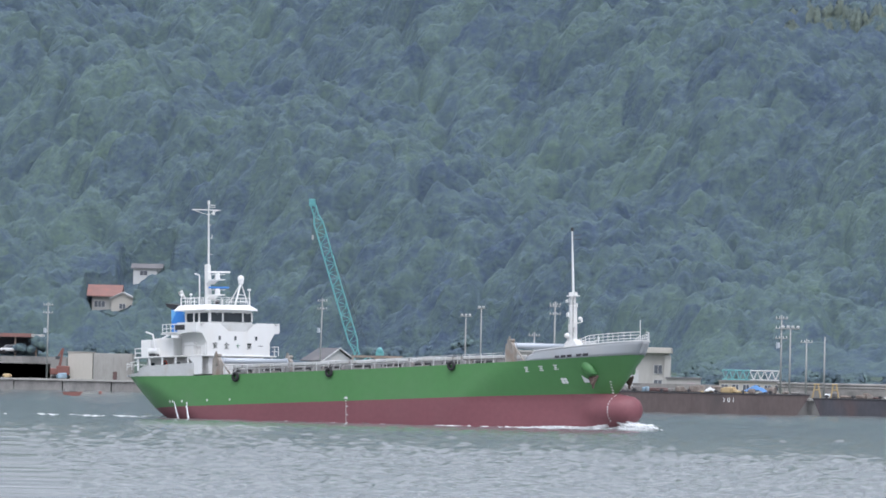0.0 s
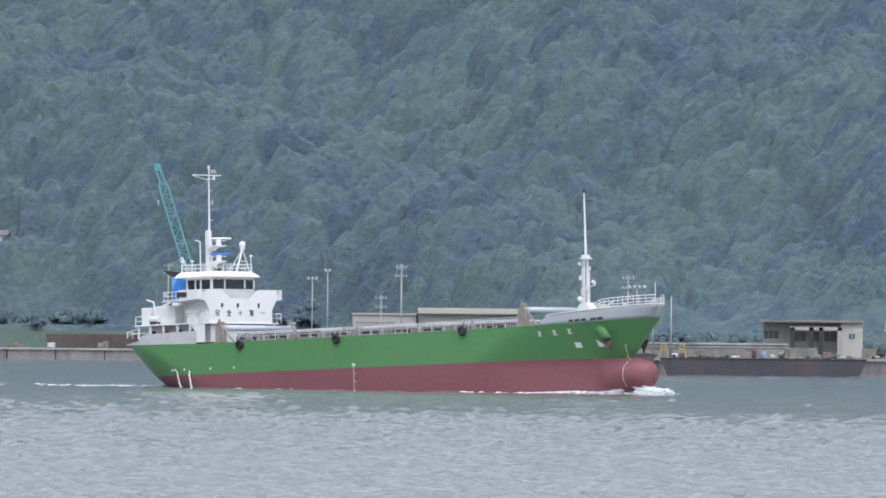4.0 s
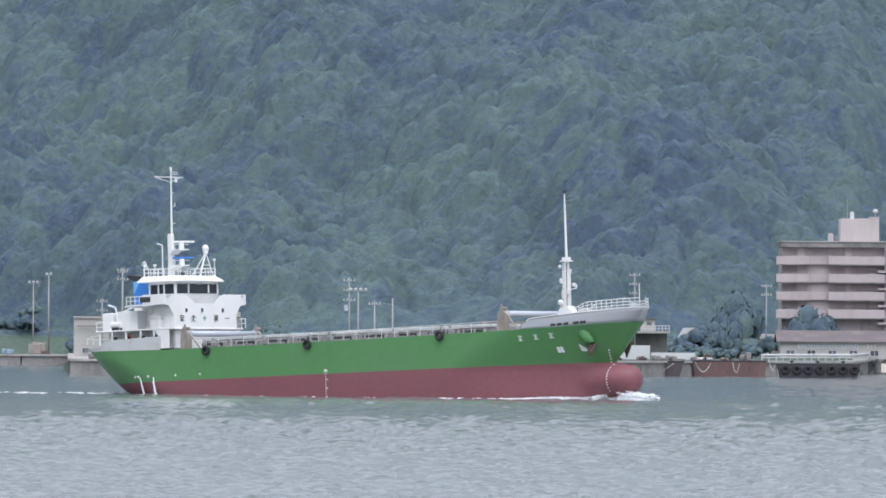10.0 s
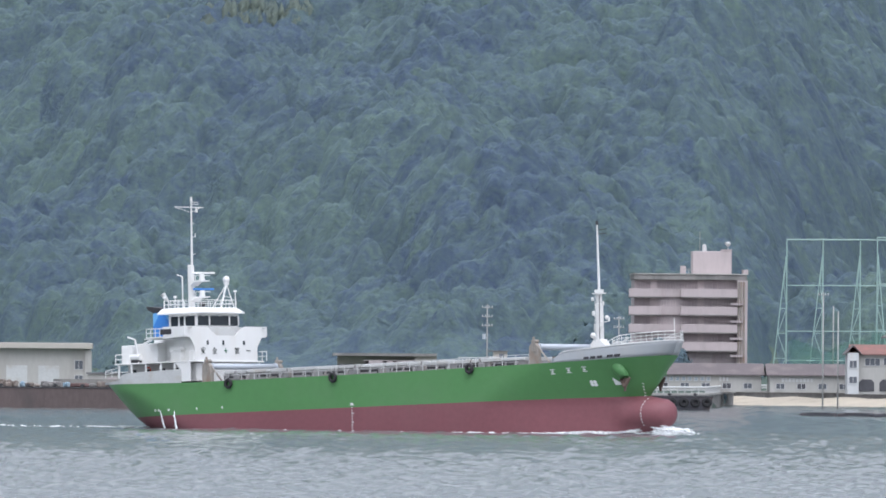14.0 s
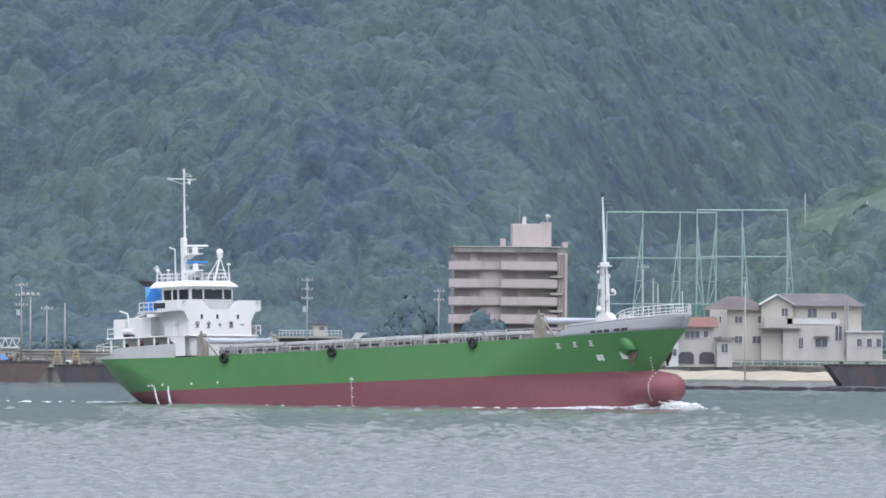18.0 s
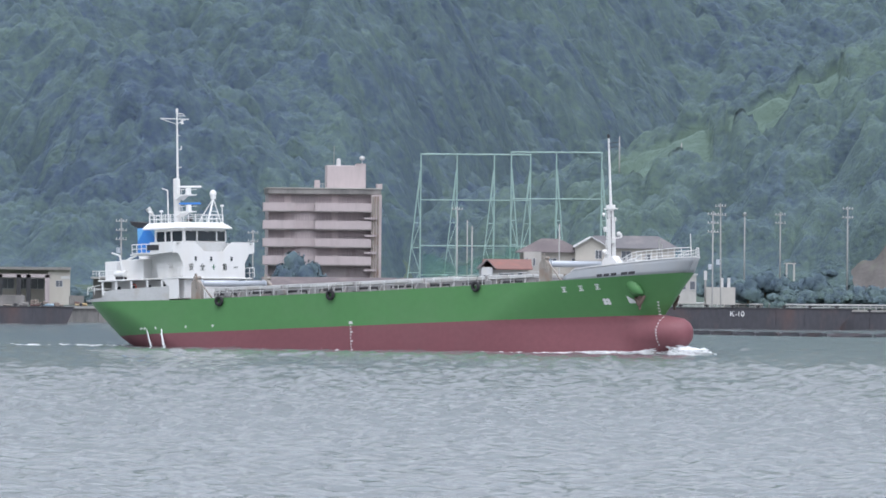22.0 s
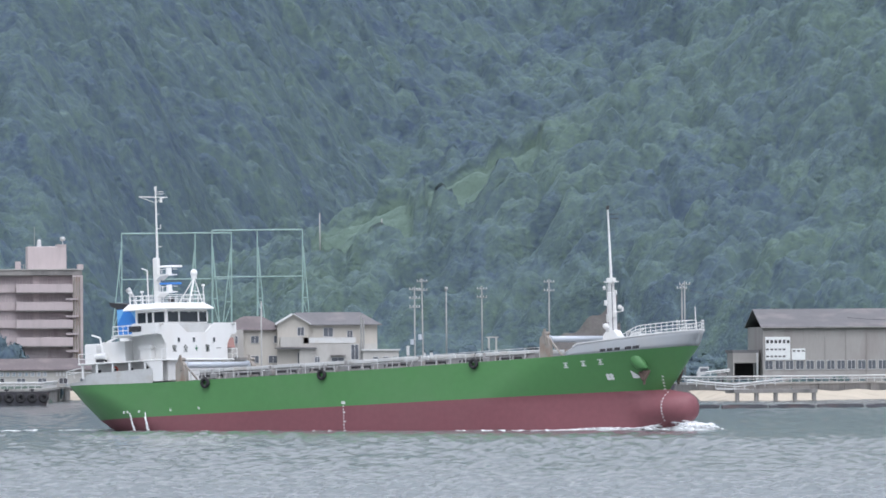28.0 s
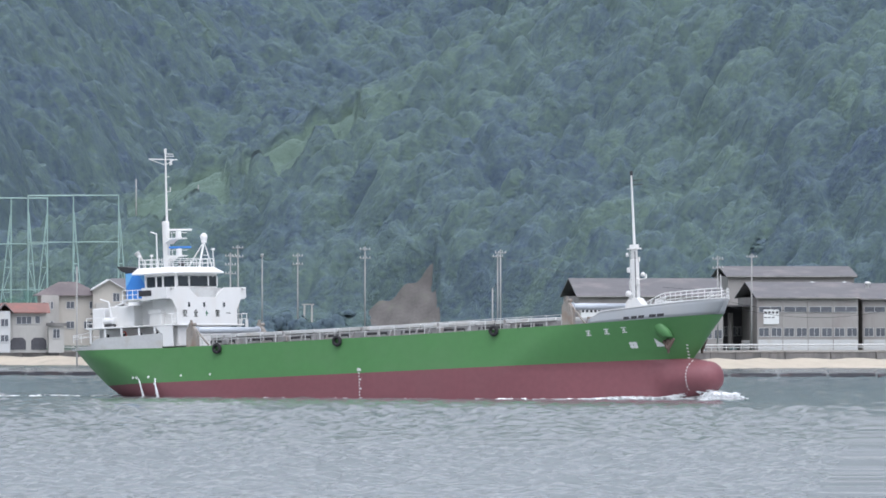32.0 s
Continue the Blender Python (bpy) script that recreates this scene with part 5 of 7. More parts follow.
# ---- quays, seawall and beach ----
def wall_run(name, pts, low, top, thick, material, label, cap=0.35):
    """A harbour wall along points on plan, with a coping."""
    a = thing(name, (*pts[0], 0), label, "quay", kind="structure")
    o = Vector((*pts[0], 0))
    for p, q in zip(pts[:-1], pts[1:]):
        u, v = Vector((*p, 0)) - o, Vector((*q, 0)) - o
        d = (v - u).normalized()
        n = Vector((-d.y, d.x, 0)) * thick
        length = (v - u).length
        cells = max(1, round(length / 9))
        for i in range(cells):
            s, e = u.lerp(v, (i + 0.012) / cells), u.lerp(v, (i + 0.988) / cells)
            pts8 = [s, e, e + n, s + n]
            part("wall_block", Geo().add([(k.x, k.y, z) for z in (low, top - cap) for k in pts8], [(3, 2, 1, 0), (4, 5, 6, 7), (0, 1, 5, 4), (1, 2, 6, 5), (2, 3, 7, 6), (3, 0, 4, 7)]), material, a)
        f = [u - n * 0.12, v - n * 0.12, v + n, u + n]
        part("coping", Geo().add([(k.x, k.y, z) for z in (top - cap + 0.004, top) for k in f], [(3, 2, 1, 0), (4, 5, 6, 7), (0, 1, 5, 4), (1, 2, 6, 5), (2, 3, 7, 6), (3, 0, 4, 7)]), CONCRETE, a)
    return a


wall_run("quay_wall", [(-330, 1812), (-57, 1812)], -3, 2.2, 3, OLD_CONCRETE, "stained grey concrete quay wall of the harbour")
wall_run("quay_wall_2", [(-57, 1812), (-46, 1462), (0, 1462), (60, 1562), (78, 1590), (90, 1735)], -3, 2.5, 3, OLD_CONCRETE, "dark concrete quay wall behind the moored barges")
wall_run("seawall", [(90, 1752), (126, 1712), (150, 1662)], -1, 2.6, 1.2, OLD_CONCRETE, "low weathered seawall above the beach")
wall_run("seawall_2", [(150, 1662), (186, 1535), (196, 1548), (232, 1598), (330, 1640)], -1, 2.9, 1.2, OLD_CONCRETE, "low seawall with weeds in front of the factory")


def beach(name, pts, wide, material, label):
    rows = [[(x - 0.0, y - wide * k - 1.2, 1.5 - 2.3 * k + 0.15 * math.sin(x * 0.7 + k * 5)) for x, y in pts] for k in (0, 0.35, 0.7, 1)]
    ob = new(name, Geo().grid(rows).mesh(name, material, True))
    return tagged(ob, label, "beach", kind="structure")


def fine(pts, step=3.0):
    out = []
    for (a, b), (c, d) in zip(pts[:-1], pts[1:]):
        n = max(1, int(math.hypot(c - a, d - b) / step))
        out += [(a + (c - a) * i / n, b + (d - b) * i / n) for i in range(n)]
    return out + [pts[-1]]


beach("beach", fine([(86, 1756), (126, 1712), (150, 1662), (165, 1608)]), 22, SAND, "narrow pale sand beach below the seawall")
beach("beach_2", fine([(180, 1556), (186, 1535), (196, 1548), (232, 1598), (330, 1640)]), 26, SAND, "narrow pale sand beach below the factory")
P1 = (88, 1750)
rail("guard_rail", [(62, 1566, 2.5), (78, 1592, 2.5), (90.5, 1742, 2.6), (126, 1713, 2.6), (150, 1663, 2.6)], 0.95, 2.4, "white pipe guard rail along the top of the seawall", "guard rails", thick=0.09)
rail("guard_rail", [(150, 1663, 2.6), (171, 1590, 2.8), (186, 1536, 2.9), (196, 1549, 2.9), (232, 1599, 2.9), (300, 1626, 2.9)], 0.9, 2.6, "white pipe guard rail in front of the factory", "guard rails", thick=0.07)


# ---- moored barges ----
def barge(x0, x1, y, high, material, label, rake=2.0, tyres=0, stripe=False):
    w = x1 - x0
    b = thing("barge", ((x0 + x1) / 2, y, 0), label, "barge", "barges moored along the quay")
    g = Geo()
    sec = [(-w / 2, high), (-w / 2 + rake, -1), (w / 2 - rake, -1), (w / 2, high)]
    g.prism(sec, 0, 11)
    part("hull", g, material, b)
    part("deck_edge", Geo().box(0, 5.5, high - 0.02, w + 0.2, 11.2, 0.16, ch=0.04), DARK_STEEL, b)
    for i in range(tyres):
        part("tyre_fender", Geo().ring(-w / 2 + w * (i + 0.5) / tyres, -0.25, high * 0.62, 0.5, 0.3, n=14, m=6), RUBBER, b)
    for i in range(int(w / 4)):
        x = -w / 2 + 2 + 4 * i
        part("bollard", Geo().rod((x, 0.6, high), (x, 0.6, high + 0.6), 0.16).rod((x - 0.35, 0.6, high + 0.42), (x + 0.35, 0.6, high + 0.42), 0.1), DARK_STEEL, b)
    for i in range(max(2, int(w / 5))):
        x = -w / 2 + rake + (w - 2 * rake) * i / max(1, int(w / 5))
        part("plate_rib", Geo().box(x, -0.04, -0.5, 0.12, 0.1, high + 0.4), material, b)
    return b


def words(text, size, place, material, parent=None, turn=0.0, name="lettering", thick=0.01):
    """Raised letters on a wall that faces the water."""
    cu = bpy.data.curves.new(name, "FONT")
    cu.body, cu.size, cu.extrude = text, size, thick
    cu.align_x, cu.align_y = "CENTER", "CENTER"
    cu.materials.append(material)
    ob = new(name, cu)
    ob.parent = parent
    ob.matrix_basis = pose(*place, 90, 0, turn)
    return ob


b = barge(-39.5, 0.3, 1432, 3.0, BARGE_RUST, "rust-brown flat barge with clutter on its deck", 2.5, 0)
words("3 0 1", 0.9, (8.0, -0.06, 2.1), MARK_WHITE, b)
barge(0.8, 31.5, 1450, 2.5, BARGE_DARK, "dark rusty work barge moored at the quay", 1.5, 0)
barge(32.5, 48.6, 1538, 2.35, BARGE_DARK, "dark low barge with a slack mooring rope", 1.0, 0)
barge(50.2, 62.0, 1545, 2.45, BARGE_RED, "reddish rusty barge moored at the quay", 0.5, 0)
barge(62.9, 75.6, 1520, 2.1, BARGE_DARK, "dark pontoon hung with large tyres", 0.8, 7)
b = barge(119.5, 152.0, 1490, 3.2, BARGE_DARK, "long black barge lying off the beach", 3.0, 0)
words("K-10", 1.15, (-1.6, -0.06, 2.35), MARK_WHITE, b)
barge(150.0, 172.0, 1503, 2.7, BARGE_DARK, "black barge moored beside the landing", 1.0, 0)

for (x0, x1, y, sag) in ((40, 47, 1537.5, 1.7), (50.6, 53.0, 1544.5, 1.6), (56.5, 57.6, 1544.5, 1.7), (61.4, 62.2, 1519.5, 1.2)):
    g = Geo()
    n = 10
    g.line([(lerp(x0, x1, i / n), y, 2.3 - sag * (1 - (2 * i / n - 1) ** 2) * 0.9 - 0.2 * i / n) for i in range(n + 1)], 0.045)
    solid("mooring_rope", g, RAIL_WHITE, "slack pale mooring rope hanging on a barge", "rope", "mooring ropes")

# a line of dark floats on the water
rng = random.Random(3)
pts = fine([(81, 1377), (106, 1350), (129, 1299), (169, 1308), (203, 1310), (260, 1320)], 6.2)
for (xa, ya), (xb, yb) in zip(pts[:-1], pts[1:]):
    g = Geo()
    k = rng.uniform(0.85, 1.1)
    g.rod((xa, ya, 0.12), (lerp(xa, xb, 0.93), lerp(ya, yb, 0.93), 0.14 + rng.uniform(0, 0.12)), 0.34 * k, 0.3 * k, 8)
    g.box((xa + xb) / 2, (ya + yb) / 2, 0.3, 4.6, 0.5, 0.22, math.degrees(math.atan2(yb - ya, xb - xa)))
    solid("float_log", g, BARGE_DARK, "dark weathered float of a long boom on the water", "float", "floats of the boom")

# ---- buildings of the shore ----
def build_apartments():
    """Five storeys with long balconies, a stair column and a roof house."""
    s = 0.10
    a = thing("apartment_building", (79.85, 1690.0, 7.73), "five storey dull pink apartment block with long balconies", "building")
    a.location.z = 2.6
    px = lambda x: (x - 756) * s
    pz = lambda y: (605.5 - y) * s + 4.4
    # the wall behind the balconies has their shade in its colour
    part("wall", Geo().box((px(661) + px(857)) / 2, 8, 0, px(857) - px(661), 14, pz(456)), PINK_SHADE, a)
    roof = part("roof", Geo().box((px(659) + px(856)) / 2, 7.6, pz(457), px(856) - px(659), 16, pz(447.5) - pz(457), ch=0.08), OLD_CONCRETE, a)
    part("roof_edge", Geo().box((px(659) + px(856)) / 2, 7.6, pz(447.4), px(857) - px(658), 16.3, 0.18), PALE_WALL, roof)
    for top, low in ((472.3, 486.3), (502.9, 517.3), (533.9, 547.9), (564.5, 579.3)):
        for x0, x1 in ((651, 706.5), (741, 839)):
            b = part("balcony", Geo().box((px(x0) + px(x1)) / 2, 0.1, pz(low), px(x1) - px(x0), 2.0, pz(top) - pz(low), ch=0.03), PINK_WALL, a)
            part("floor_slab", Geo().box((px(x0) + px(x1)) / 2, 0.1, pz(low) - 0.16, px(x1) - px(x0) + 0.1, 2.1, 0.15), OLD_CONCRETE, b)
        part("spandrel", Geo().box((px(706.5) + px(741)) / 2, 0.72, pz(low), px(741) - px(706.5), 0.5, pz(top) - pz(low)), PINK_WALL, a)
        zz = pz(top) + 0.05
        for x in (667, 680, 694, 712, 728, 748, 765, 783, 801, 820):
            # panes in the same darker pink, as windows lost in balcony shade
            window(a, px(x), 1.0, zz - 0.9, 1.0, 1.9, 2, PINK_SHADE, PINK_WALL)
        part("column", Geo().box(px(694), 0.85, pz(low), 1.2, 0.4, 3.0), PINK_WALL, a)
        part("column", Geo().box(px(776), 0.85, pz(low), 1.1, 0.4, 3.0), PINK_WALL, a)
    st = part("stair_column", Geo().box((px(839) + px(857)) / 2, 0.55, 0, px(857) - px(839), 2.2, pz(457)), PINK_WALL, a)
    for x in (841.5, 846, 851):
        part("drain_pipe", Geo().rod((px(x), -0.65, 0), (px(x), -0.65, pz(460)), 0.16), RUST_TAN, st)
    for y in (500, 530, 560, 590):
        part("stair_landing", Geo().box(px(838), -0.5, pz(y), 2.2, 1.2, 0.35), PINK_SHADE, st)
    ph = part("roof_house", Geo().box((px(763) + px(831)) / 2, 7, pz(447), px(831) - px(763), 7, pz(406) - pz(447), ch=0.1), PINK_WALL, a)
    part("parapet", Geo().box(px(823), 7, pz(406.2), 1.6, 7, 0.35), PINK_WALL, ph)
    part("water_tank", Geo().rod((px(784), 5, pz(406)), (px(784), 5, pz(397)), 0.42, 0.36, 12).ball(px(784), 5, pz(397), 0.36), RAIL_WHITE, ph)
    part("aerial", Geo().rod((px(776), 5, pz(406)), (px(776), 5, pz(372)), 0.05), POLE_GREY, ph)
    part("dish", Geo().rod((px(825), 5, pz(404)), (px(825), 5, pz(394)), 0.07).ball(px(825), 4.8, pz(393), 0.5, 0.4), COVER_GREY, ph)
    part("chimney", Geo().box(px(746.5), 4, pz(447), 0.95, 0.9, 1.5, ch=0.05), PINK_WALL, a)
    part("roof_rail", Geo().rod((px(746), 3, pz(438)), (px(763), 3, pz(438)), 0.05).rod((px(756), 3, pz(447)), (px(756), 3, pz(438)), 0.05), POLE_GREY, a)
    part("side_block", Geo().box(px(840) + 1.4, 3, pz(447), 0.9, 5, 0.9), PINK_WALL, a)
    return a


build_apartments()


def build_net_towers():
    """Tall braced towers of a practice range, linked by beams, with a green net at the foot."""
    k = 0.10

    def tower(parent, x, y, zt, zb, lean):
        g = part("tower", Geo().rod((x, y, zb), (x, y, zt), 0.12), NET_GREEN, parent)
        foot = x + lean
        part("stay", Geo().rod((foot, y, zb), (x + 0.12 * (1 if lean > 0 else -1), y, zt - 3.0), 0.10), NET_GREEN, g)
        part("stay", Geo().rod((x, y + 3.2, zb), (x, y + 0.2, zt - 3.0), 0.08), NET_GREEN, g)
        n = 5
        for i in range(n):
            z0, z1 = lerp(zb, zt - 3.5, i / n), lerp(zb, zt - 3.5, (i + 1) / n)
            a0, a1 = x + lean * (1 - i / n) * 0.97, x + lean * (1 - (i + 1) / n) * 0.97
            part("strut", Geo().rod((x, y, z0 if i % 2 else z1), (a0 if not i % 2 else a1, y, z0 if not i % 2 else z1), 0.07), NET_GREEN, g)
            part("strut", Geo().rod((x, y, z1), (a1, y, z1), 0.07), NET_GREEN, g)

    nets = thing("net_towers", (0, 0, 0), "pale green steel towers of a sports net, linked by beams", "tower")
    back = [(105.49, 1730.0, 29.79), (112.14, 1730.0, 29.68), (118.60, 1730.0, 29.72)]
    back.insert(0, (99.05, 1730.0, 29.65))
    front = [(113.17, 1700.0, 29.75), (121.10, 1700.0, 29.80), (129.03, 1700.0, 29.84)]
    for x, y, z in back:
        tower(nets, x, y, z, 4.0, -2.6)
    for x, y, z in front:
        tower(nets, x, y, z, 5.0, 1.9)
    for (row, levels) in ((back, (0.0, 8.15, 16.3, 21.5)), (front, (0.0, 8.15))):
        for d in levels:
            a, b = row[0], row[-1]
            part("beam", Geo().rod((a[0], a[1] - 0.2, a[2] - d - 0.1), (b[0], b[1] - 0.2, b[2] - d - 0.1), 0.10 if d else 0.13), NET_GREEN, nets)
    m = bpy.data.materials.new("net_mesh")
    m.use_nodes = True
    nn, ll = m.node_tree.nodes, m.node_tree.links
    bs = nn["Principled BSDF"]
    bs.inputs["Base Color"].default_value = (0.07, 0.22, 0.16, 1)
    bs.inputs["Roughness"].default_value = 0.8
    tx = nn.new("ShaderNodeTexNoise")
    tx.inputs["Scale"].default_value = 1.3
    rr = nn.new("ShaderNodeMapRange")
    rr.inputs[3].default_value, rr.inputs[4].default_value = 0.15, 0.55
    ll.new(tx.outputs[0], rr.inputs[0])
    ll.new(rr.outputs[0], bs.inputs["Alpha"])
    for row, dd in ((back[1:], -0.5), (front, -0.5)):
        g = []
        n = 26
        for j in range(7):
            g.append([(lerp(row[0][0] - (6 if row is not front else 1), row[-1][0], i / n), row[0][1] + dd - 0.4 * math.sin(i * 0.9), lerp(4.0, (row[0][2] - (20.5 if row is not front else 19)) + 2.5 * abs(math.cos(i / n * 3.14 * 1.5)), j / 6)) for i in range(n + 1)])
        part("net", Geo().grid(g), m, nets, "slack green net along the foot of the towers")
    return nets


build_net_towers()


def build_main_house():
    s = 0.10
    h = thing("detached_house", (122.75, 1650.0, 6.22), "two storey cream house with grey hip roofs and a gabled bay", "house")
    h.location.z = 4.6
    zz = lambda y: (622 - y) * s + 0.6
    xx = lambda x: (x - 1222) * s
    part("wall", Geo().box(xx(1160), 5, -1, xx(1205) - xx(1115), 9, zz(553) + 1), CREAM_WALL, h)
    part("front_wing", Geo().box(xx(1130), 0.2, -1, xx(1145) - xx(1115), 1.4, zz(553) + 1), PALE_WALL, h)
    part("wall", Geo().box(xx(1290), 5, -1, xx(1372) - xx(1205), 9.4, zz(546) + 1), CREAM_WALL, h)
    part("roof", hip_roof(xx(1113), xx(1215), 0.4, 9.6, zz(553), 2.3, 0.6, 0.4), ROOF_BROWN, h, "brown-grey tiled hip roof")
    part("roof", hip_roof(xx(1212), xx(1374), 0.2, 9.8, zz(545), 2.1, 0.7, 0.3), ROOF_GREY, h, "dark grey tiled hip roof")
    bay = part("gabled_bay", Geo().box(xx(1229), 0, -1, xx(1256) - xx(1203), 2.4, zz(543) + 1).prism([(xx(1203), zz(543)), (xx(1256), zz(543)), (xx(1229.5), zz(527))], -1.2, 1.2), CREAM_WALL, h)
    part("bay_roof", gable_roof(xx(1203), xx(1256), -1.6, 4.2, zz(543.5), 1.75, 0.3, "y"), RAIL_WHITE, bay, "gable roof with white bargeboards")
    part("balcony", Geo().box(xx(1226), -1.7, zz(583), xx(1244) - xx(1205), 1.4, 1.7), PALE_WALL, h, "white walled balcony")
    part("canopy", Geo().box(xx(1233), -1.9, zz(586), xx(1268) - xx(1198), 2.0, 0.22), ROOF_GREY, h)
    part("balcony", Geo().box(xx(1290), -0.6, zz(577), xx(1340) - xx(1248), 1.2, 1.0), COVER_GREY, h, "grey balcony rail")
    part("lower_block", Geo().box(xx(1305), -1.0, -1, xx(1383) - xx(1250), 2.6, zz(578) + 1), PALE_WALL, h)
    for x, y in ((1120, 563), (1133, 563), (1120, 596), (1133, 596)):
        window(h, xx(x), -0.56, zz(y + 14), 0.5, 1.35)
    for x, y, w, hh in ((1165, 563, 1.4, 1.25), (1203, 563, 1.2, 1.3), (1165, 597, 1.4, 1.3), (1196, 597, 1.6, 1.3)):
        window(h, xx(x), 0.44, zz(y + 13), w, hh, 2)
    window(h, xx(1242), -1.26, zz(564), 1.2, 1.5, 2)
    window(h, xx(1242), -1.26, zz(612), 1.2, 2.0, 2)
    for x, y, w, hh in ((1290, 550, 1.7, 1.6), (1327, 552, 1.0, 1.3)):
        window(h, xx(x), 0.24, zz(y + 16), w, hh, 2)
    for x, y, w, hh in ((1269, 602, 0.9, 2.0), (1304, 599, 2.2, 1.5), (1333, 588, 1.3, 2.6)):
        window(h, xx(x), -2.36, zz(y + 17), w, hh, 2)
    part("awning", Geo().box(xx(1304), -2.8, zz(598), 2.6, 0.9, 0.12), ROOF_GREY, h)
    annex = part("annex", Geo().box(xx(1376), -1, -1, xx(1410) - xx(1349), 6, zz(590) + 1), PALE_WALL, h)
    part("annex_roof", Geo().box(xx(1376), -1, zz(590), xx(1413) - xx(1347), 6.6, 0.25), COVER_GREY, annex)
    for x in (1367, 1384, 1400):
        window(h, xx(x), -4.06, zz(615), 1.0, 1.5, 1)
    for x in (1344, 1348):
        part("flue", Geo().rod((xx(x), -2.5, 0), (xx(x), -2.5, zz(530 + (x - 1344) * 2)), 0.16), POLE_GREY, h)
    # low house with a red roof
    r = thing("small_house", (108.32, 1640.0, 3.46), "small weathered house with a red tiled roof", "house")
    r.location.z = 3.4
    z2 = lambda y: (598 - y) * s + 0.8
    x2 = lambda x: (x - 1332) * s
    part("wall", Geo().box(x2(1340), 4, -1, x2(1373) - x2(1310), 7, z2(548) + 1), PALE_WALL, r)
    part("porch", Geo().box(x2(1300), 1.5, -1, x2(1310) - x2(1291), 6, z2(546) + 1), RAIL_WHITE, r)
    part("roof", gable_roof(x2(1300), x2(1374), 0.2, 7.8, z2(548), 1.6, 0.4, "x"), ROOF_RED, r, "faded red tiled roof")
    part("porch_roof", gable_roof(x2(1289), x2(1312), -1.5, 5, z2(548), 1.5, 0.3, "y"), ROOF_BROWN, r)
    for x, y, w, hh in ((1334, 554, 2.6, 1.3), (1357, 553, 0.9, 1.3)):
        window(r, x2(x), 0.44, z2(y + 14), w, hh, 3 if w > 2 else 1)
    window(r, x2(1300), -1.56, z2(572), 1.3, 1.3, 2)
    window(r, x2(1300), -1.56, z2(598), 1.4, 1.2, 2)
    for x in (1324, 1359):
        # flat dark panels on the wall, painted for the openings' shade
        part("garage_mouth", Geo().prism([(x2(x) - 1.3, -0.5), (x2(x) + 1.3, -0.5), (x2(x) + 1.3, 1.0), (x2(x) + 0.8, 1.5), (x2(x) - 0.8, 1.5), (x2(x) - 1.3, 1.0)], 0.38, 0.46), DARK_INSIDE, r, "dark arched panel for a shaded garage opening")
    k = part("kiosk", Geo().box(x2(1387), -0.5, -1, 2.6, 3, z2(571) + 1), PALE_WALL, r)
    part("kiosk_roof", Geo().box(x2(1388), -0.6, z2(571), 3.3, 3.6, 0.5), OLD_CONCRETE, k)
    window(r, x2(1387), -2.06, z2(592), 1.2, 1.6, 2)


build_main_house()


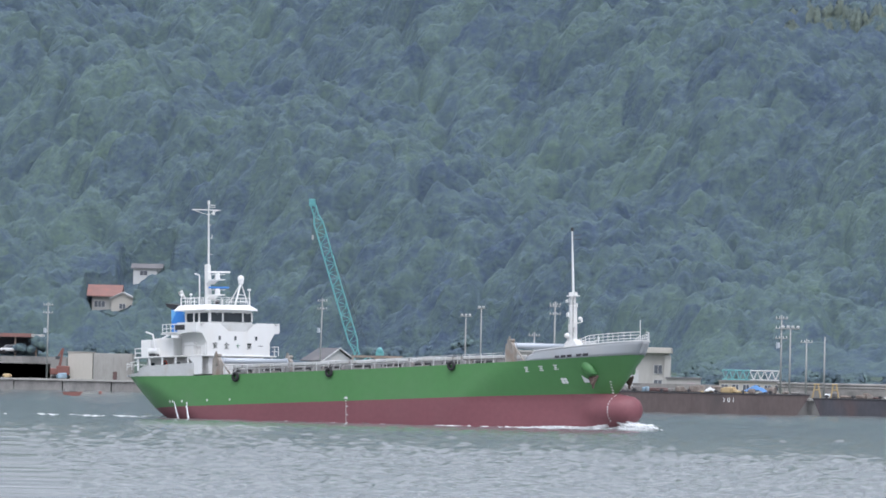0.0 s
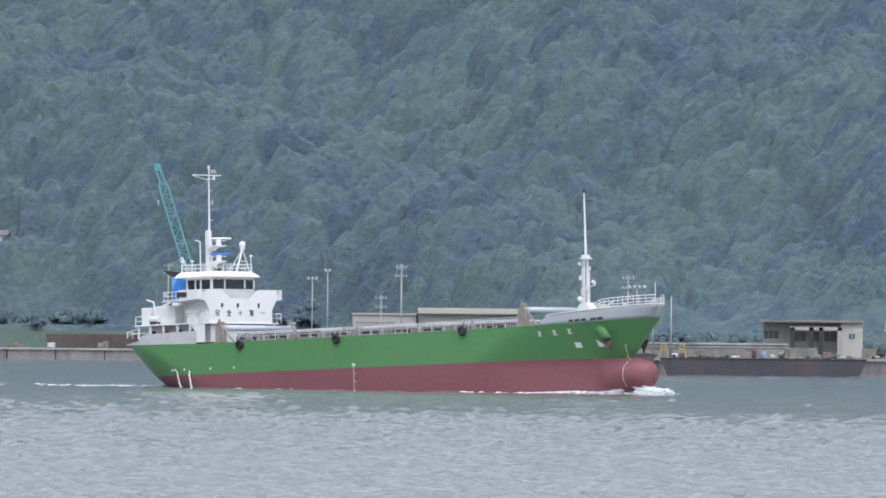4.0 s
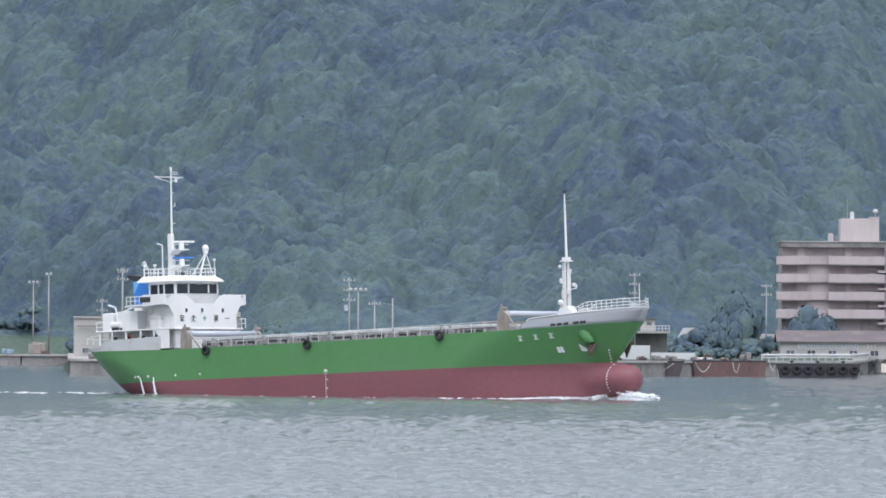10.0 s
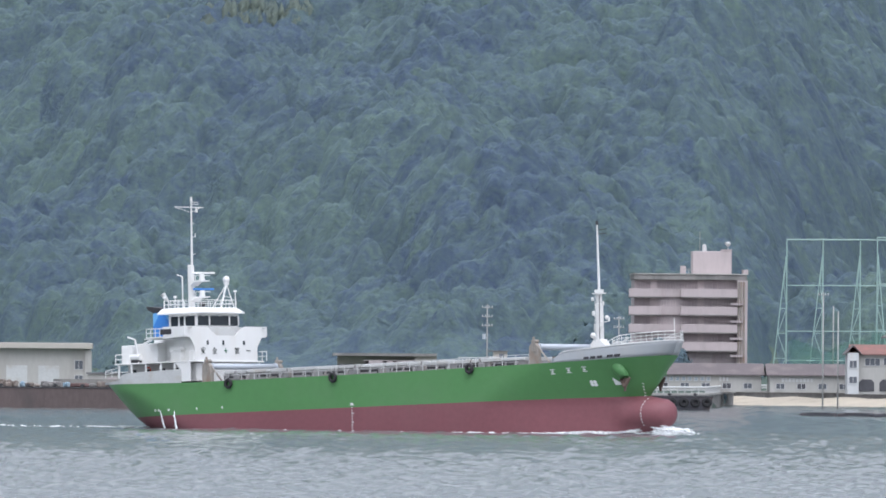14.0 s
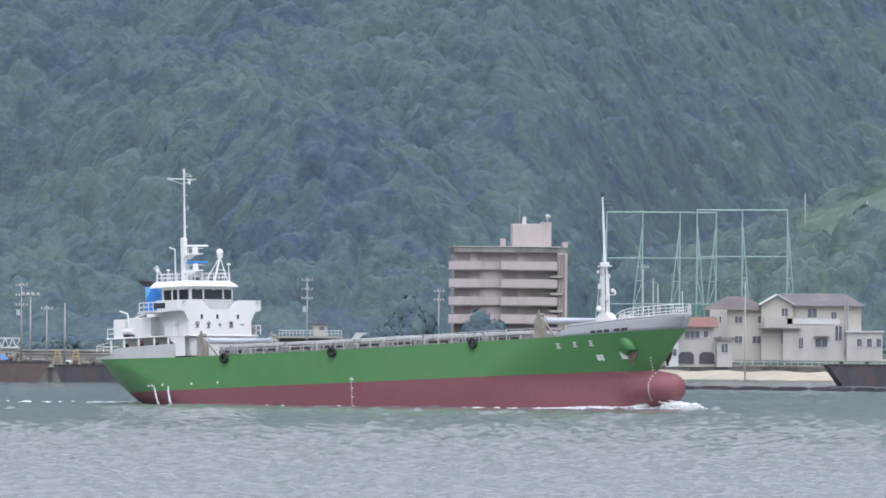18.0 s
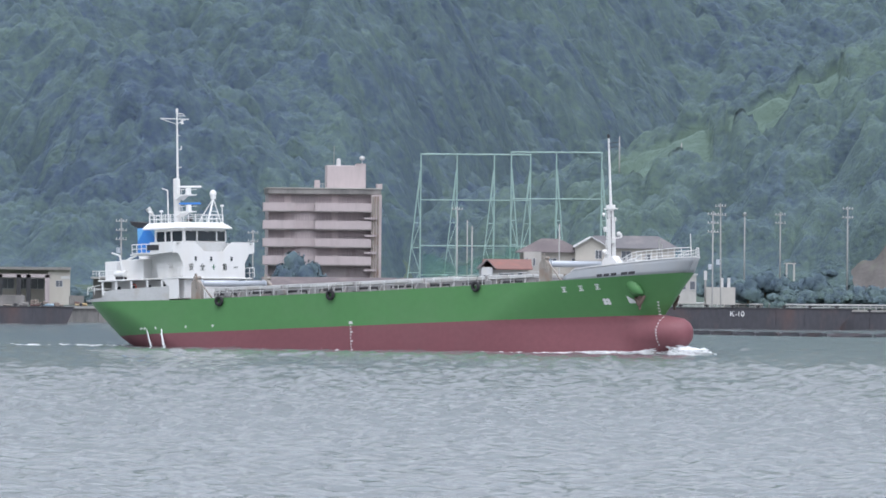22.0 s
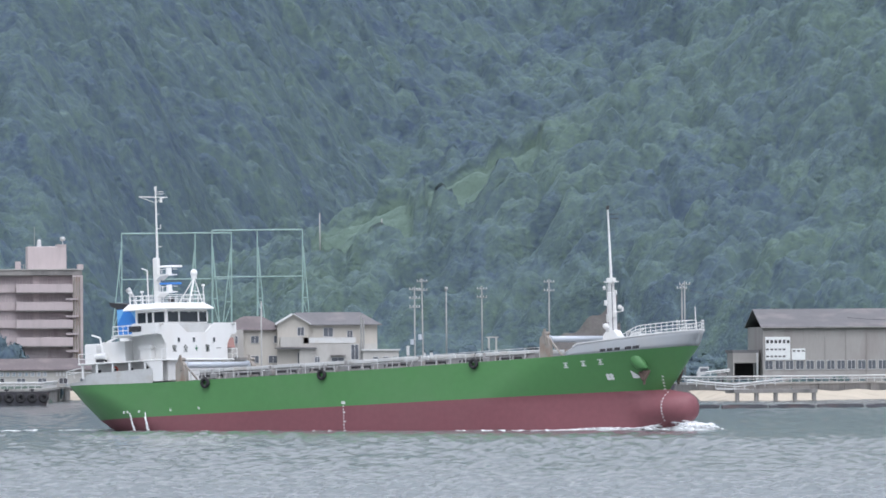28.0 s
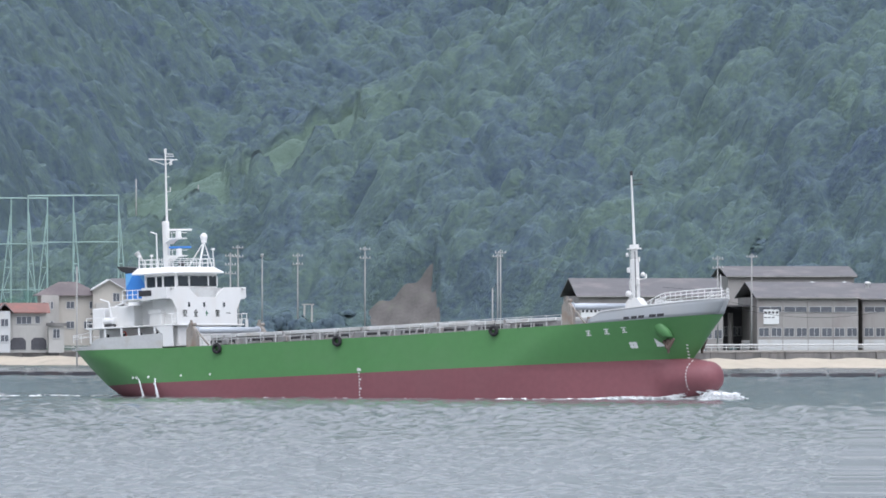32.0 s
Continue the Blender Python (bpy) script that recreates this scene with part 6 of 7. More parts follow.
def build_sports_sheds():
    """Two long low sheds with dark roofs; one carries a row of white sign boards."""
    s = 0.10
    for x0, x1, y0, signs, lab in ((1193, 1414, 1665, 1, "long low shed with a dark roof and white sign boards"), (1426, 1600, 1660, 2, "low pale shed with a sagging dark roof")):
        w = (x1 - x0) * s
        base = (68.99, 1665.0, 3.72)
        g = thing("low_shed", (base[0] + w / 2 + (x0 - 1193) * s, y0, 2.6), lab, "shed", "low sheds by the seawall")
        part("wall", Geo().box(0, 4, 0, w, 8, 2.9), PALE_WALL, g)
        part("roof", gable_roof(-w / 2, w / 2, 0, 9, 2.95, 1.9, 0.6, "x"), ROOF_BROWN, g)
        n = int(w / 3.6)
        for i in range(n):
            window(g, -w / 2 + 1.8 + i * 3.6, -0.03, 0.5, 1.5, 1.0, 2, DARK_INSIDE if i % 3 == 1 else None)
        if signs == 1:
            for i in range(10):
                b = part("sign_board", Geo().box((1228 + i * 10.6 - (x0 + x1) / 2) * s, -0.08, 1.75, 0.82, 0.06, 0.9), RAIL_WHITE, g, "white square board with a dark character")
                part("character_bar", Geo().box((1228 + i * 10.6 - (x0 + x1) / 2) * s, -0.13, 1.95, 0.5, 0.03, 0.12).box((1228 + i * 10.6 - (x0 + x1) / 2) * s, -0.13, 2.3, 0.42, 0.03, 0.12).box((1228 + (i + 0.1) * 10.6 - (x0 + x1) / 2) * s, -0.13, 1.95, 0.12, 0.03, 0.5), TANK_BLUE, b)
            for i in range(3):
                part("character_bar", Geo().box((1344 + i * 6 - (x0 + x1) / 2) * s, -0.06, 1.8, 0.34, 0.04, 0.75), RAIL_WHITE, g)
        else:
            for i in range(9):
                part("character_bar", Geo().box(-w / 2 + 2.2 + i * 0.62, -0.06, 1.75, 0.42, 0.04, 0.6), COVER_GREY, g)
    for t, x, y in ((10.5, 1437, 633), (10.5, 1471, 632), (10.5, 1510, 632), (10.5, 1550, 632)):
        p = (77.78, 1668.0, 8.55)
        q = (p[0] + (x - 1437) * s, 1668, 4.9)
        v = thing("roof_vent", q, "small white turning roof ventilator", "ventilator", "roof ventilators")
        part("neck", Geo().rod((0, 0, 0), (0, 0, 0.5), 0.25), COVER_GREY, v)
        part("cowl", Geo().ball(0, 0, 0.75, 0.42), RAIL_WHITE, v)
    y = thing("yellow_roof_hall", (56.46, 1700.0, 7.87), "low hall with a bright yellow and white roof", "building")
    y.location.z = 3
    part("wall", Geo().box(0, 5, -1, 6.4, 8, 4.1), PALE_WALL, y)
    part("roof", Geo().prism([(-3.6, 3.1), (3.5, 3.1), (3.0, 4.8), (-2.6, 4.8)], 0, 10), RAIL_WHITE, y)
    part("roof_panel", Geo().prism([(-1.6, 3.3), (3.3, 3.3), (3.0, 4.7), (-0.8, 4.7)], -0.1, -0.03), ROOF_YELLOW, y, "bright yellow roof panel")
    for x in (-2, 0.2, 2.2):
        window(y, x, 0.96, 1.2, 1.2, 1.2, 2)
    l = thing("lean_to_hall", (69.83, 1695.0, 9.55), "low white-roofed hall behind the trees", "building")
    l.location.z = 3.5
    part("wall", Geo().box(0, 4, 0, 6.2, 8, 2.4), PINK_SHADE, l)
    part("roof", Geo().box(0, 4, 2.4, 6.8, 9, 0.9, ch=0.1), RAIL_WHITE, l)


build_sports_sheds()


def build_factory():
    """The factory halls at the far end: corrugated walls, window bands, sign boards."""
    s = 0.09

    def hall(place, w, eave, deep, rise, bays, label, bands, sign=None, low_white=False, roof_over=0.5, ridge_along="x"):
        g = thing("factory_hall", place, label, "factory", "factory halls")
        n = bays
        for i in range(n):
            part("wall_panel", Geo().box(-w / 2 + w * (i + 0.5) / n, 0.15, -0.5, w / n - 0.07, 0.3, eave + 0.5), SHED_WALL, g)
            part("pilaster", Geo().box(-w / 2 + w * i / n, -0.05, -0.5, 0.18, 0.2, eave + 0.5), SHED_WALL, g)
        part("hall_body", Geo().box(0, deep / 2 + 0.3, -0.5, w - 0.1, deep - 0.3, eave + 0.45), SHED_WALL, g)
        part("roof", gable_roof(-w / 2, w / 2, 0, deep, eave, rise, roof_over, ridge_along), ROOF_GREY, g)
        part("gutter", Geo().rod((-w / 2 - 0.4, -roof_over - 0.05, eave - 0.2), (w / 2 + 0.4, -roof_over - 0.05, eave - 0.2), 0.14), OLD_CONCRETE, g)
        for z0, hh, per in bands:
            for i in range(n * per):
                window(g, -w / 2 + w * (i + 0.5) / (n * per), -0.03, z0, w / (n * per) - 0.35, hh, 2)
        if low_white:
            part("lower_wall", Geo().box(0, -0.06, -0.4, w - 0.2, 0.1, 2.4), RAIL_WHITE, g, "white painted lower wall")
        for x, z, ww, hh in sign or ():
            b = part("sign_board", Geo().box(x, -0.16, z, ww, 0.08, hh), MARK_WHITE, g, "white sign board with dark lettering")
            m = max(3, int(ww / 0.62))
            for r in range(3 if hh > 3 else 2):
                for i in range(m - 1 if r else m):
                    if hh < 2 and r:
                        continue
                    part("character_bar", Geo().box(x - ww / 2 + ww * (i + 0.5) / m, -0.22, z + hh * (0.72 - 0.3 * r), ww / m * 0.62, 0.03, hh * (0.14 if r == 0 else 0.07)), DARK_STEEL, b)
        return g

    p = (213.17, 1625.0, 3.82)
    w = (1538 - 1266) * s
    hall((p[0], 1625, 2.6), w, (668 - 568) * s + 0.4, 22, 3.0, 7, "grey corrugated factory hall with a long band of windows", ((2.15, 1.55, 2),),
         ((-w / 2 + 2.4, (668 - 626) * s, 4.2, 3.9), (-w / 2 + 5.9, (668 - 626) * s, 2.3, 1.9)))
    # low annex at its end, and the dark opening between the halls
    a = thing("loading_annex", (198.32, 1628.0, 3.85), "low dark loading annex with an open bay", "building")
    a.location.z = 2.6
    part("roof", Geo().box(0, 5, 5.0, 4.6, 10, 0.5), ROOF_GREY, a)
    # shade of the open bay is put into this wall's dark colour
    part("back_wall", Geo().box(0, 8, -0.5, 4.4, 0.4, 5.5), DARK_INSIDE, a)
    part("side_wall", Geo().box(-2.1, 4, -0.5, 0.25, 8, 5.5), SHED_WALL, a)
    part("upper_wall", Geo().box(0, 0.2, 3.3, 4.4, 0.3, 1.7), SHED_WALL, a)
    part("post", Geo().box(1.9, 0, -0.5, 0.3, 0.3, 5.5), RAIL_WHITE, a)
    p = (240.27, 1628.0, 3.48)
    w2 = (1522 - 1331) * s
    hall((p[0], 1628, 2.6), w2, 9.2, 24, 2.6, 4, "grey factory hall with window bands and a white lower wall", ((2.5, 1.5, 2), (6.6, 1.0, 1)),
         ((-w2 / 2 + 2.3, 4.6, 2.6, 2.5),), True)
    part_x = p[0] + w2 / 2 + 1.2
    hall((part_x + 8.2, 1632, 2.6), 16, 9.0, 24, 2.6, 4, "grey factory hall with window bands beside a passage", ((2.5, 1.5, 2), (6.6, 1.0, 1)), None, True)
    hall((p[0] + 3.0, 1668, 2.6), 22, 13.0, 18, 1.7, 4, "taller factory hall with a long roof behind the others", (), None)
    for i, dx in enumerate((-0.5, 5, 9)):
        v = thing("roof_vent", (p[0] + 3 + dx, 1640, 13.9), "low white ventilator on a factory roof", "ventilator", "roof ventilators")
        part("neck", Geo().rod((0, 0, -0.9), (0, 0, 0.1), 0.3), COVER_GREY, v)
        part("cowl", Geo().ball(0, 0, 0.25, 0.6, 0.35), RAIL_WHITE, v)
    q = (230.13, 1640.0, 3.82)
    d = thing("machine_passage", (q[0], 1640, 2.6), "dark open passage with a roof between the factory halls", "building")
    part("roof", Geo().box(0, 3, 7.6, 4.6, 10, 0.3), ROOF_GREY, d)
    # end of the passage coloured dark to stand for its shade
    part("back_wall", Geo().box(0, 7.5, -0.5, 4.6, 0.3, 8.1), DARK_INSIDE, d)
    for i in range(3):
        window(d, -1.4 + 1.4 * i, 7.2, 2.6, 1.2, 1.6, 2)
    part("duct", Geo().rod((-1.2, 1.5, 0), (-1.2, 1.5, 6.5), 0.45, n=12), OLD_CONCRETE, d)
    part("pallet_stack", Geo().box(1.0, -2, -0.1, 1.7, 1.2, 0.3).box(1.0, -2, 0.3, 1.5, 1.1, 1.6), RAIL_WHITE, d)
    # truck at the landing
    p = (188.28, 1600.0, 5.10)
    t = thing("truck", (p[0], 1600, 2.75), "small white flatbed truck parked by the factory", "truck")
    part("cab", Geo().prism([(-1.5, 0.5), (0.3, 0.5), (0.3, 2.6), (-1.0, 2.6), (-1.5, 1.6)], -1, 1), RAIL_WHITE, t)
    part("windscreen", Geo().box(-0.5, -1.02, 1.7, 1.2, 0.05, 0.65), GLASS_FAR, t)
    part("bed", Geo().box(1.8, 0, 0.7, 3.0, 2.0, 0.8), OLD_CONCRETE, t)
    for x in (-0.9, 2.4):
        for y in (-0.9, 0.9):
            part("wheel", Geo().rod((x, y - 0.12, 0.42), (x, y + 0.12, 0.42), 0.42, n=14), RUBBER, t)
    # landing stage with a white gangway
    p = (183.36, 1500.0, 0.97)
    l = thing("landing_stage", (p[0] + 4, 1500, 0), "low dark landing stage with concrete piles", "pier")
    part("deck", Geo().box(0, 6, 1.3, 13, 12, 0.6), OLD_CONCRETE, l)
    for x in (-6, -3, 0, 3, 6):
        part("pile", Geo().rod((x, 0.5, -2), (x, 0.5, 1.3), 0.35), OLD_CONCRETE, l)
    part("ramp", Geo().prism([(-9, 2.2), (-3, 1.9), (-3, 1.7), (-9, 1.9)], 2, 4), RAIL_WHITE, l)
    rail("gangway", [(173.49, 1500.0, 2.61), (180.90, 1500.0, 1.86), (188.85, 1500.0, 2.68)], 0.8, 1.6, "white gangway rail leading down to the landing stage", "guard rails", thick=0.07)
    rail("gangway", [(179.13, 1530.0, 3.85), (183.81, 1530.0, 4.35)], 0.6, 1.6, "short white rail on the slope above the landing", "guard rails", thick=0.07)


build_factory()


def build_harbour():
    """Warehouse, workshop, quay clutter and the crane on the older quay."""
    s = 0.09
    p = (-30.40, 1580.0, 5.19)
    w = (803 - 622) * s
    h = thing("warehouse", (p[0], 1580, 2.4), "pale flat-roofed warehouse with roller doors", "building")
    top = (-30.44, 1580.0, 8.95)[2] - 2.4
    part("wall", Geo().box(0, 8, 0, w - 0.8, 15, top), PALE_WALL, h)
    part("roof_slab", Geo().box(0, 7.5, top, w, 16.5, 0.95, ch=0.06), CREAM_WALL, h)
    for x in (-4.0, 1.2):
        part("roller_door", Geo().box(x, 0.46, 0.6, 3.4, 0.1, 3.2), COVER_GREY, h)
    window(h, w / 2 - 2.1, 0.44, 3.2, 1.4, 1.5, 2)
    window(h, w / 2 - 2.1, 0.44, 1.2, 1.4, 1.1, 2)
    part("stair_wall", Geo().box(w / 2 - 0.6, 4, 0, 1.0, 8, top - 0.3), PALE_WALL, h)
    w1 = (623 - 505) * s
    p1 = (-44.03, 1582.0, 5.05)
    g = thing("store_building", (p1[0], 1582, 2.4), "lower pale store building with patched walls", "building")
    t1 = (-44.07, 1582.0, 8.72)[2] - 2.4
    part("wall", Geo().box(0, 7, 0, w1 - 0.3, 13, t1), PALE_WALL, g)
    part("roof_slab", Geo().box(0, 7, t1, w1, 13.6, 0.3), CONCRETE, g)
    part("cable_tray", Geo().box(-1.5, -0.05, t1 - 1.4, w1 * 0.6, 0.2, 0.22), OLD_CONCRETE, g)
    part("door", Geo().box(2.6, 0.44, 0, 1.6, 0.12, 2.4), PINK_SHADE, g)
    window(g, -3.2, 0.44, 0.6, 1.2, 0.9, 2)
    # yard wall running on to the right
    solid("yard_wall", Geo().box(-1, 1500, 2.3, 52, 0.3, 1.9), OLD_CONCRETE, "grey concrete yard wall behind the barges", "wall")
    # blockhouse: grey concrete tank with pale faces
    p = (-132.73, 1822.0, 2.15)
    t = thing("concrete_block_store", (p[0], 1822, 2.1), "pale and grey concrete store standing on the quay", "building")
    ww = (240 - 129) * 0.11
    part("wall", Geo().box(-ww * 0.3, 3, 0, ww * 0.38, 6, 5.1, ch=0.05), CREAM_WALL, t)
    part("wall", Geo().box(ww * 0.2, 3, 0, ww * 0.6, 6, 5.0, ch=0.05), CONCRETE, t)
    part("coping", Geo().box(-ww * 0.3, 3, 5.1, ww * 0.4, 6.2, 0.15), CONCRETE, t)
    for i in range(5):
        part("rib", Geo().box(lerp(-0.05, 0.45, i / 4) * ww, -0.08, 0.2, 0.16, 0.16, 4.6), CONCRETE, t)
    # excavator with a red arm
    e = thing("excavator", ((-139.87, 1818.0, 3.07)[0], 1820, 2.1), "old red excavator with its arm raised", "excavator")
    part("tracks", Geo().box(0, 0, 0.0, 3.4, 2.4, 0.8, ch=0.25), RUBBER, e)
    part("cab", Geo().box(0.4, 0, 0.8, 2.4, 2.0, 1.7, ch=0.12), MACHINE_RED, e)
    part("engine", Geo().box(-1.3, 0, 0.8, 1.4, 2.1, 1.2, ch=0.15), MACHINE_RED, e)
    part("boom", Geo().rod((-0.3, -0.6, 1.8), (0.4, -0.6, 5.8), 0.26, 0.2).rod((0.4, -0.6, 5.8), (-0.5, -0.6, 4.2), 0.2, 0.15), MACHINE_RED, e)
    part("bucket", Geo().box(-0.6, -0.6, 3.7, 0.8, 0.8, 0.6, ch=0.1), DARK_STEEL, e)
    # red-roofed house up the slope
    p = on_slope((-136.63, 1905.0, 15.71))
    s2 = 0.11
    r = thing("hillside_house", (p[0], p[1] - 4, p[2] - 0.2), "white house with a faded red roof on the wooded slope", "house")
    part("wall", Geo().box(0.4, 4, -2, 8.2, 7, 5.0), PALE_WALL, r)
    part("roof", gable_roof(-4.4, 1.8, 0, 8, 2.9, 2.2, 0.4, "x"), ROOF_RED, r)
    gb = part("gable_end", Geo().prism([(0.2, -3), (4.8, -3), (4.8, 2.4), (2.5, 3.6), (0.2, 2.4)], -0.6, 2), CREAM_WALL, r)
    part("bargeboard", gable_roof(0.2, 4.8, -0.8, 3, 2.5, 1.25, 0.3, "y", 0.22), RAIL_WHITE, gb)
    window(r, -2.2, 0.44, 0.6, 2.2, 1.3, 3)
    window(r, 2.4, -0.66, 0.3, 1.3, 1.1, 2)
    p = on_slope((-132.73, 1950.0, 22.64))
    r = thing("hillside_house", (p[0], p[1] - 4, p[2] - 0.3), "small pale house half hidden by trees on the slope", "house")
    part("wall", Geo().box(0, 3, -2, 5.4, 6, 4), COVER_GREY, r)
    part("roof", gable_roof(-2.8, 2.8, 0, 6, 2.0, 0.9, 0.4, "x"), ROOF_GREY, r)
    window(r, -0.6, -0.03, 0.5, 1.6, 1.0, 2)
    # dark shed and parked car at the foot of the slope
    p = (-151.47, 1850.0, 6.47)
    r = thing("car_shed", (p[0], 1850, p[2] - 0.2), "dark wooden shed with a rusty roof and pale sheets", "shed")
    part("roof", Geo().box(-1, 3, 3.6, 9, 7, 0.7), ROOF_RED, r, "rust red sheet roof")
    part("roof_sheet", Geo().box(4.2, 3, 3.7, 3.0, 6, 0.5), COVER_GREY, r, "pale corrugated sheets")
    # coloured dark for the shade under the shed roof
    part("back_wall", Geo().box(0, 6, -1, 8, 0.3, 4.6), DARK_INSIDE, r)
    for x in (-3.5, 0.5, 4.5):
        part("post", Geo().box(x, 0, -1, 0.25, 0.25, 4.6), WOOD_BROWN, r)
    c = thing("car", (p[0] - 0.5, 1849.5, p[2] + 0.3), "white car parked in front of a shed", "car")
    part("body", Geo().box(0, 0, 0.35, 3.6, 1.6, 0.65, ch=0.2), RAIL_WHITE, c)
    part("cabin", Geo().prism([(-1.2, 1.0), (1.4, 1.0), (1.0, 1.55), (-0.8, 1.55)], -0.7, 0.7), RAIL_WHITE, c)
    part("side_window", Geo().prism([(-0.95, 1.05), (1.15, 1.05), (0.88, 1.48), (-0.7, 1.48)], -0.73, -0.71), GLASS_FAR, c)
    for x in (-1.1, 1.1):
        part("wheel", Geo().rod((x, -0.82, 0.33), (x, -0.6, 0.33), 0.33, n=12), RUBBER, c)
    solid("terrace", Geo().box(p[0] - 4, 1847, -1, 30, 12, p[2] + 0.75).box(p[0] - 4, 1841.5, -1, 24, 1, p[2] - 0.6), OLD_CONCRETE, "mossy terrace wall under the shed", "wall")
    # house with a grey roof behind the crane
    p = (-91.15, 1852.0, 6.44)
    r = thing("quay_house", (p[0], 1852, 2.1), "weathered white-gabled house with a wide grey roof on the quay", "house", "", 35)
    zt = p[2] - 2.1
    part("wall", Geo().prism([(-3.7, -0.3), (3.7, -0.3), (3.7, zt), (0, zt + 2.2), (-3.7, zt)], -3.2, 3.2), RAIL_WHITE, r, "white plastered walls and gable")
    part("roof", gable_roof(-3.9, 3.9, -3.4, 3.4, zt + 0.15, 2.45, 0.4, "y"), ROOF_GREY, r)
    part("bargeboard", Geo().rod((-4.4, -3.86, zt - 0.2), (0, -3.86, zt + 2.55), 0.13, n=6).rod((0, -3.86, zt + 2.55), (4.4, -3.86, zt - 0.2), 0.13, n=6), RAIL_WHITE, r)
    part("porch_roof", Geo().prism([(-4.6, zt - 0.35), (-3.2, zt + 0.1), (-3.2, zt + 0.25), (-4.6, zt - 0.2)], -3.6, 3.6, "x"), RAIL_WHITE, r)
    # dark sheet on the wall stands for shade under the porch
    part("veranda", Geo().box(0, -3.25, 0, 7.0, 0.2, zt - 0.7), DARK_INSIDE, r)
    for x in (-3.2, 0, 3.2):
        part("post", Geo().box(x, -4.4, -0.3, 0.18, 0.18, zt), WOOD_BROWN, r)
    # crane
    c = thing("crawler_crane", ((-83.54, 1824.0, 1.98)[0], 1824, 2.1), "teal lattice-boom crawler crane on the quay", "crane")
    base = Vector(c.location)
    foot = Vector((-84.57, 1824.0, 7.69)) - base
    tip = Vector((-93.59, 1824.0, 36.28)) - base
    part("crawler", Geo().box(0.2, -1.4, 0, 6, 0.9, 1.0, ch=0.3).box(0.2, 1.4, 0, 6, 0.9, 1.0, ch=0.3), RUBBER, c)
    part("machine_house", Geo().box(0, 0, 1.5, 3.9, 3.0, 3.2, ch=0.12), TEAL, c)
    cb = part("cab", Geo().box(3.8, -1, 1.1, 1.6, 1.3, 2.5, ch=0.08), TEAL, c)
    part("cab_window", Geo().box(3.8, -1.67, 2.3, 1.1, 0.05, 0.9), GLASS_FAR, cb)
    d = (tip - foot)
    u = Vector((d.z, 0, -d.x)).normalized()
    n = 22
    chord = lambda a, b, k: foot + d * k + u * a * (0.85 if 0.08 < k < 0.9 else 0.45) + Vector((0, b * 0.6, 0))
    for a in (-1, 1):
        for b in (-1, 1):
            part("boom_chord", Geo().tube([chord(a, b, i / n) for i in range(n + 1)], 0.14), TEAL, c)
    for i in range(n):
        lace = Geo()
        for b in (-1, 1):
            sgn = 1 if i % 2 else -1
            lace.rod(chord(sgn, b, i / n), chord(-sgn, b, (i + 1) / n), 0.07, n=5)
            lace.rod(chord(1, b, i / n), chord(-1, b, i / n), 0.05, n=5)
        for a in (-1, 1):
            lace.rod(chord(a, -1, i / n), chord(a, 1, (i + 1) / n), 0.05, n=5)
        part("lacing", lace, TEAL, c)
    part("boom_head", Geo().box(tip.x, 0, tip.z - 0.8, 1.1, 0.9, 1.4, -10, 0.1), TEAL, c)
    part("hoist_rope", Geo().rod(tip, tip + Vector((0.2, 0, -6.5)), 0.04).rod(tip + Vector((0.3, 0, 0)), foot + Vector((2.0, 0, 1.5)), 0.035), DARK_STEEL, c)
    hook = tip + Vector((0.2, 0, -7.1))
    part("hook_block", Geo().box(hook.x, 0, hook.z, 0.35, 0.4, 0.9, ch=0.1), COVER_GREY, c)
    part("gantry", Geo().rod((-1.5, 0, 3.6), (1.2, 0, 5.4), 0.12).rod((2.5, 0, 3.4), (1.2, 0, 5.4), 0.12).rod((-1.6, -1.3, 5.0), (0.6, -1.3, 2.2), 0.16), TEAL, c)
    # brown portal frame in front
    f = thing("portal_frame", ((-79.48, 1816.0, 2.05)[0], 1816, 2.1), "rusty brown steel portal frame on the quay", "frame")
    for x, ww in ((-5.5, 0.45), (-0.95, 0.95), (3.5, 0.45)):
        part("leg", Geo().box(x, 0, 0, ww, 0.6, 5.4), RUST_TAN if ww < 0.5 else WOOD_BROWN, f)
    part("beam", Geo().box(-1.0, 0, 5.2, 9.5, 0.5, 0.4), WOOD_BROWN, f)
    part("winch", Geo().ball(-0.5, 0, 6.6, 0.6).box(-0.5, 0, 5.6, 1.5, 0.6, 0.9, ch=0.1), TEAL, f)
    part("control_box", Geo().box(1.9, 0.4, 0, 1.9, 1.0, 1.7, ch=0.06), BARGE_RED, f, "dull red control box")
    # small red boat and buoy off the quay
    p = (-121.9, 1612.2)
    b = thing("small_boat", (p[0], p[1], 0), "small dark red open boat lying off the quay", "boat")
    part("hull", Geo().prism([(-1.6, 0.55), (-1.3, -0.2), (1.1, -0.2), (1.8, 0.65)], -0.6, 0.6), MACHINE_RED, b)
    part("thwart", Geo().box(0.1, 0, 0.5, 1.2, 1.1, 0.18), BARGE_DARK, b)
    part("stem_post", Geo().rod((-1.3, 0, 0.5), (-1.4, 0, 1.1), 0.06), BARGE_DARK, b)
    p = (-122.2, 1680.3)
    solid("buoy", Geo().ball(p[0], p[1], 0.2, 0.35), MACHINE_RED, "small orange mooring buoy on the water", "buoy")


build_harbour()

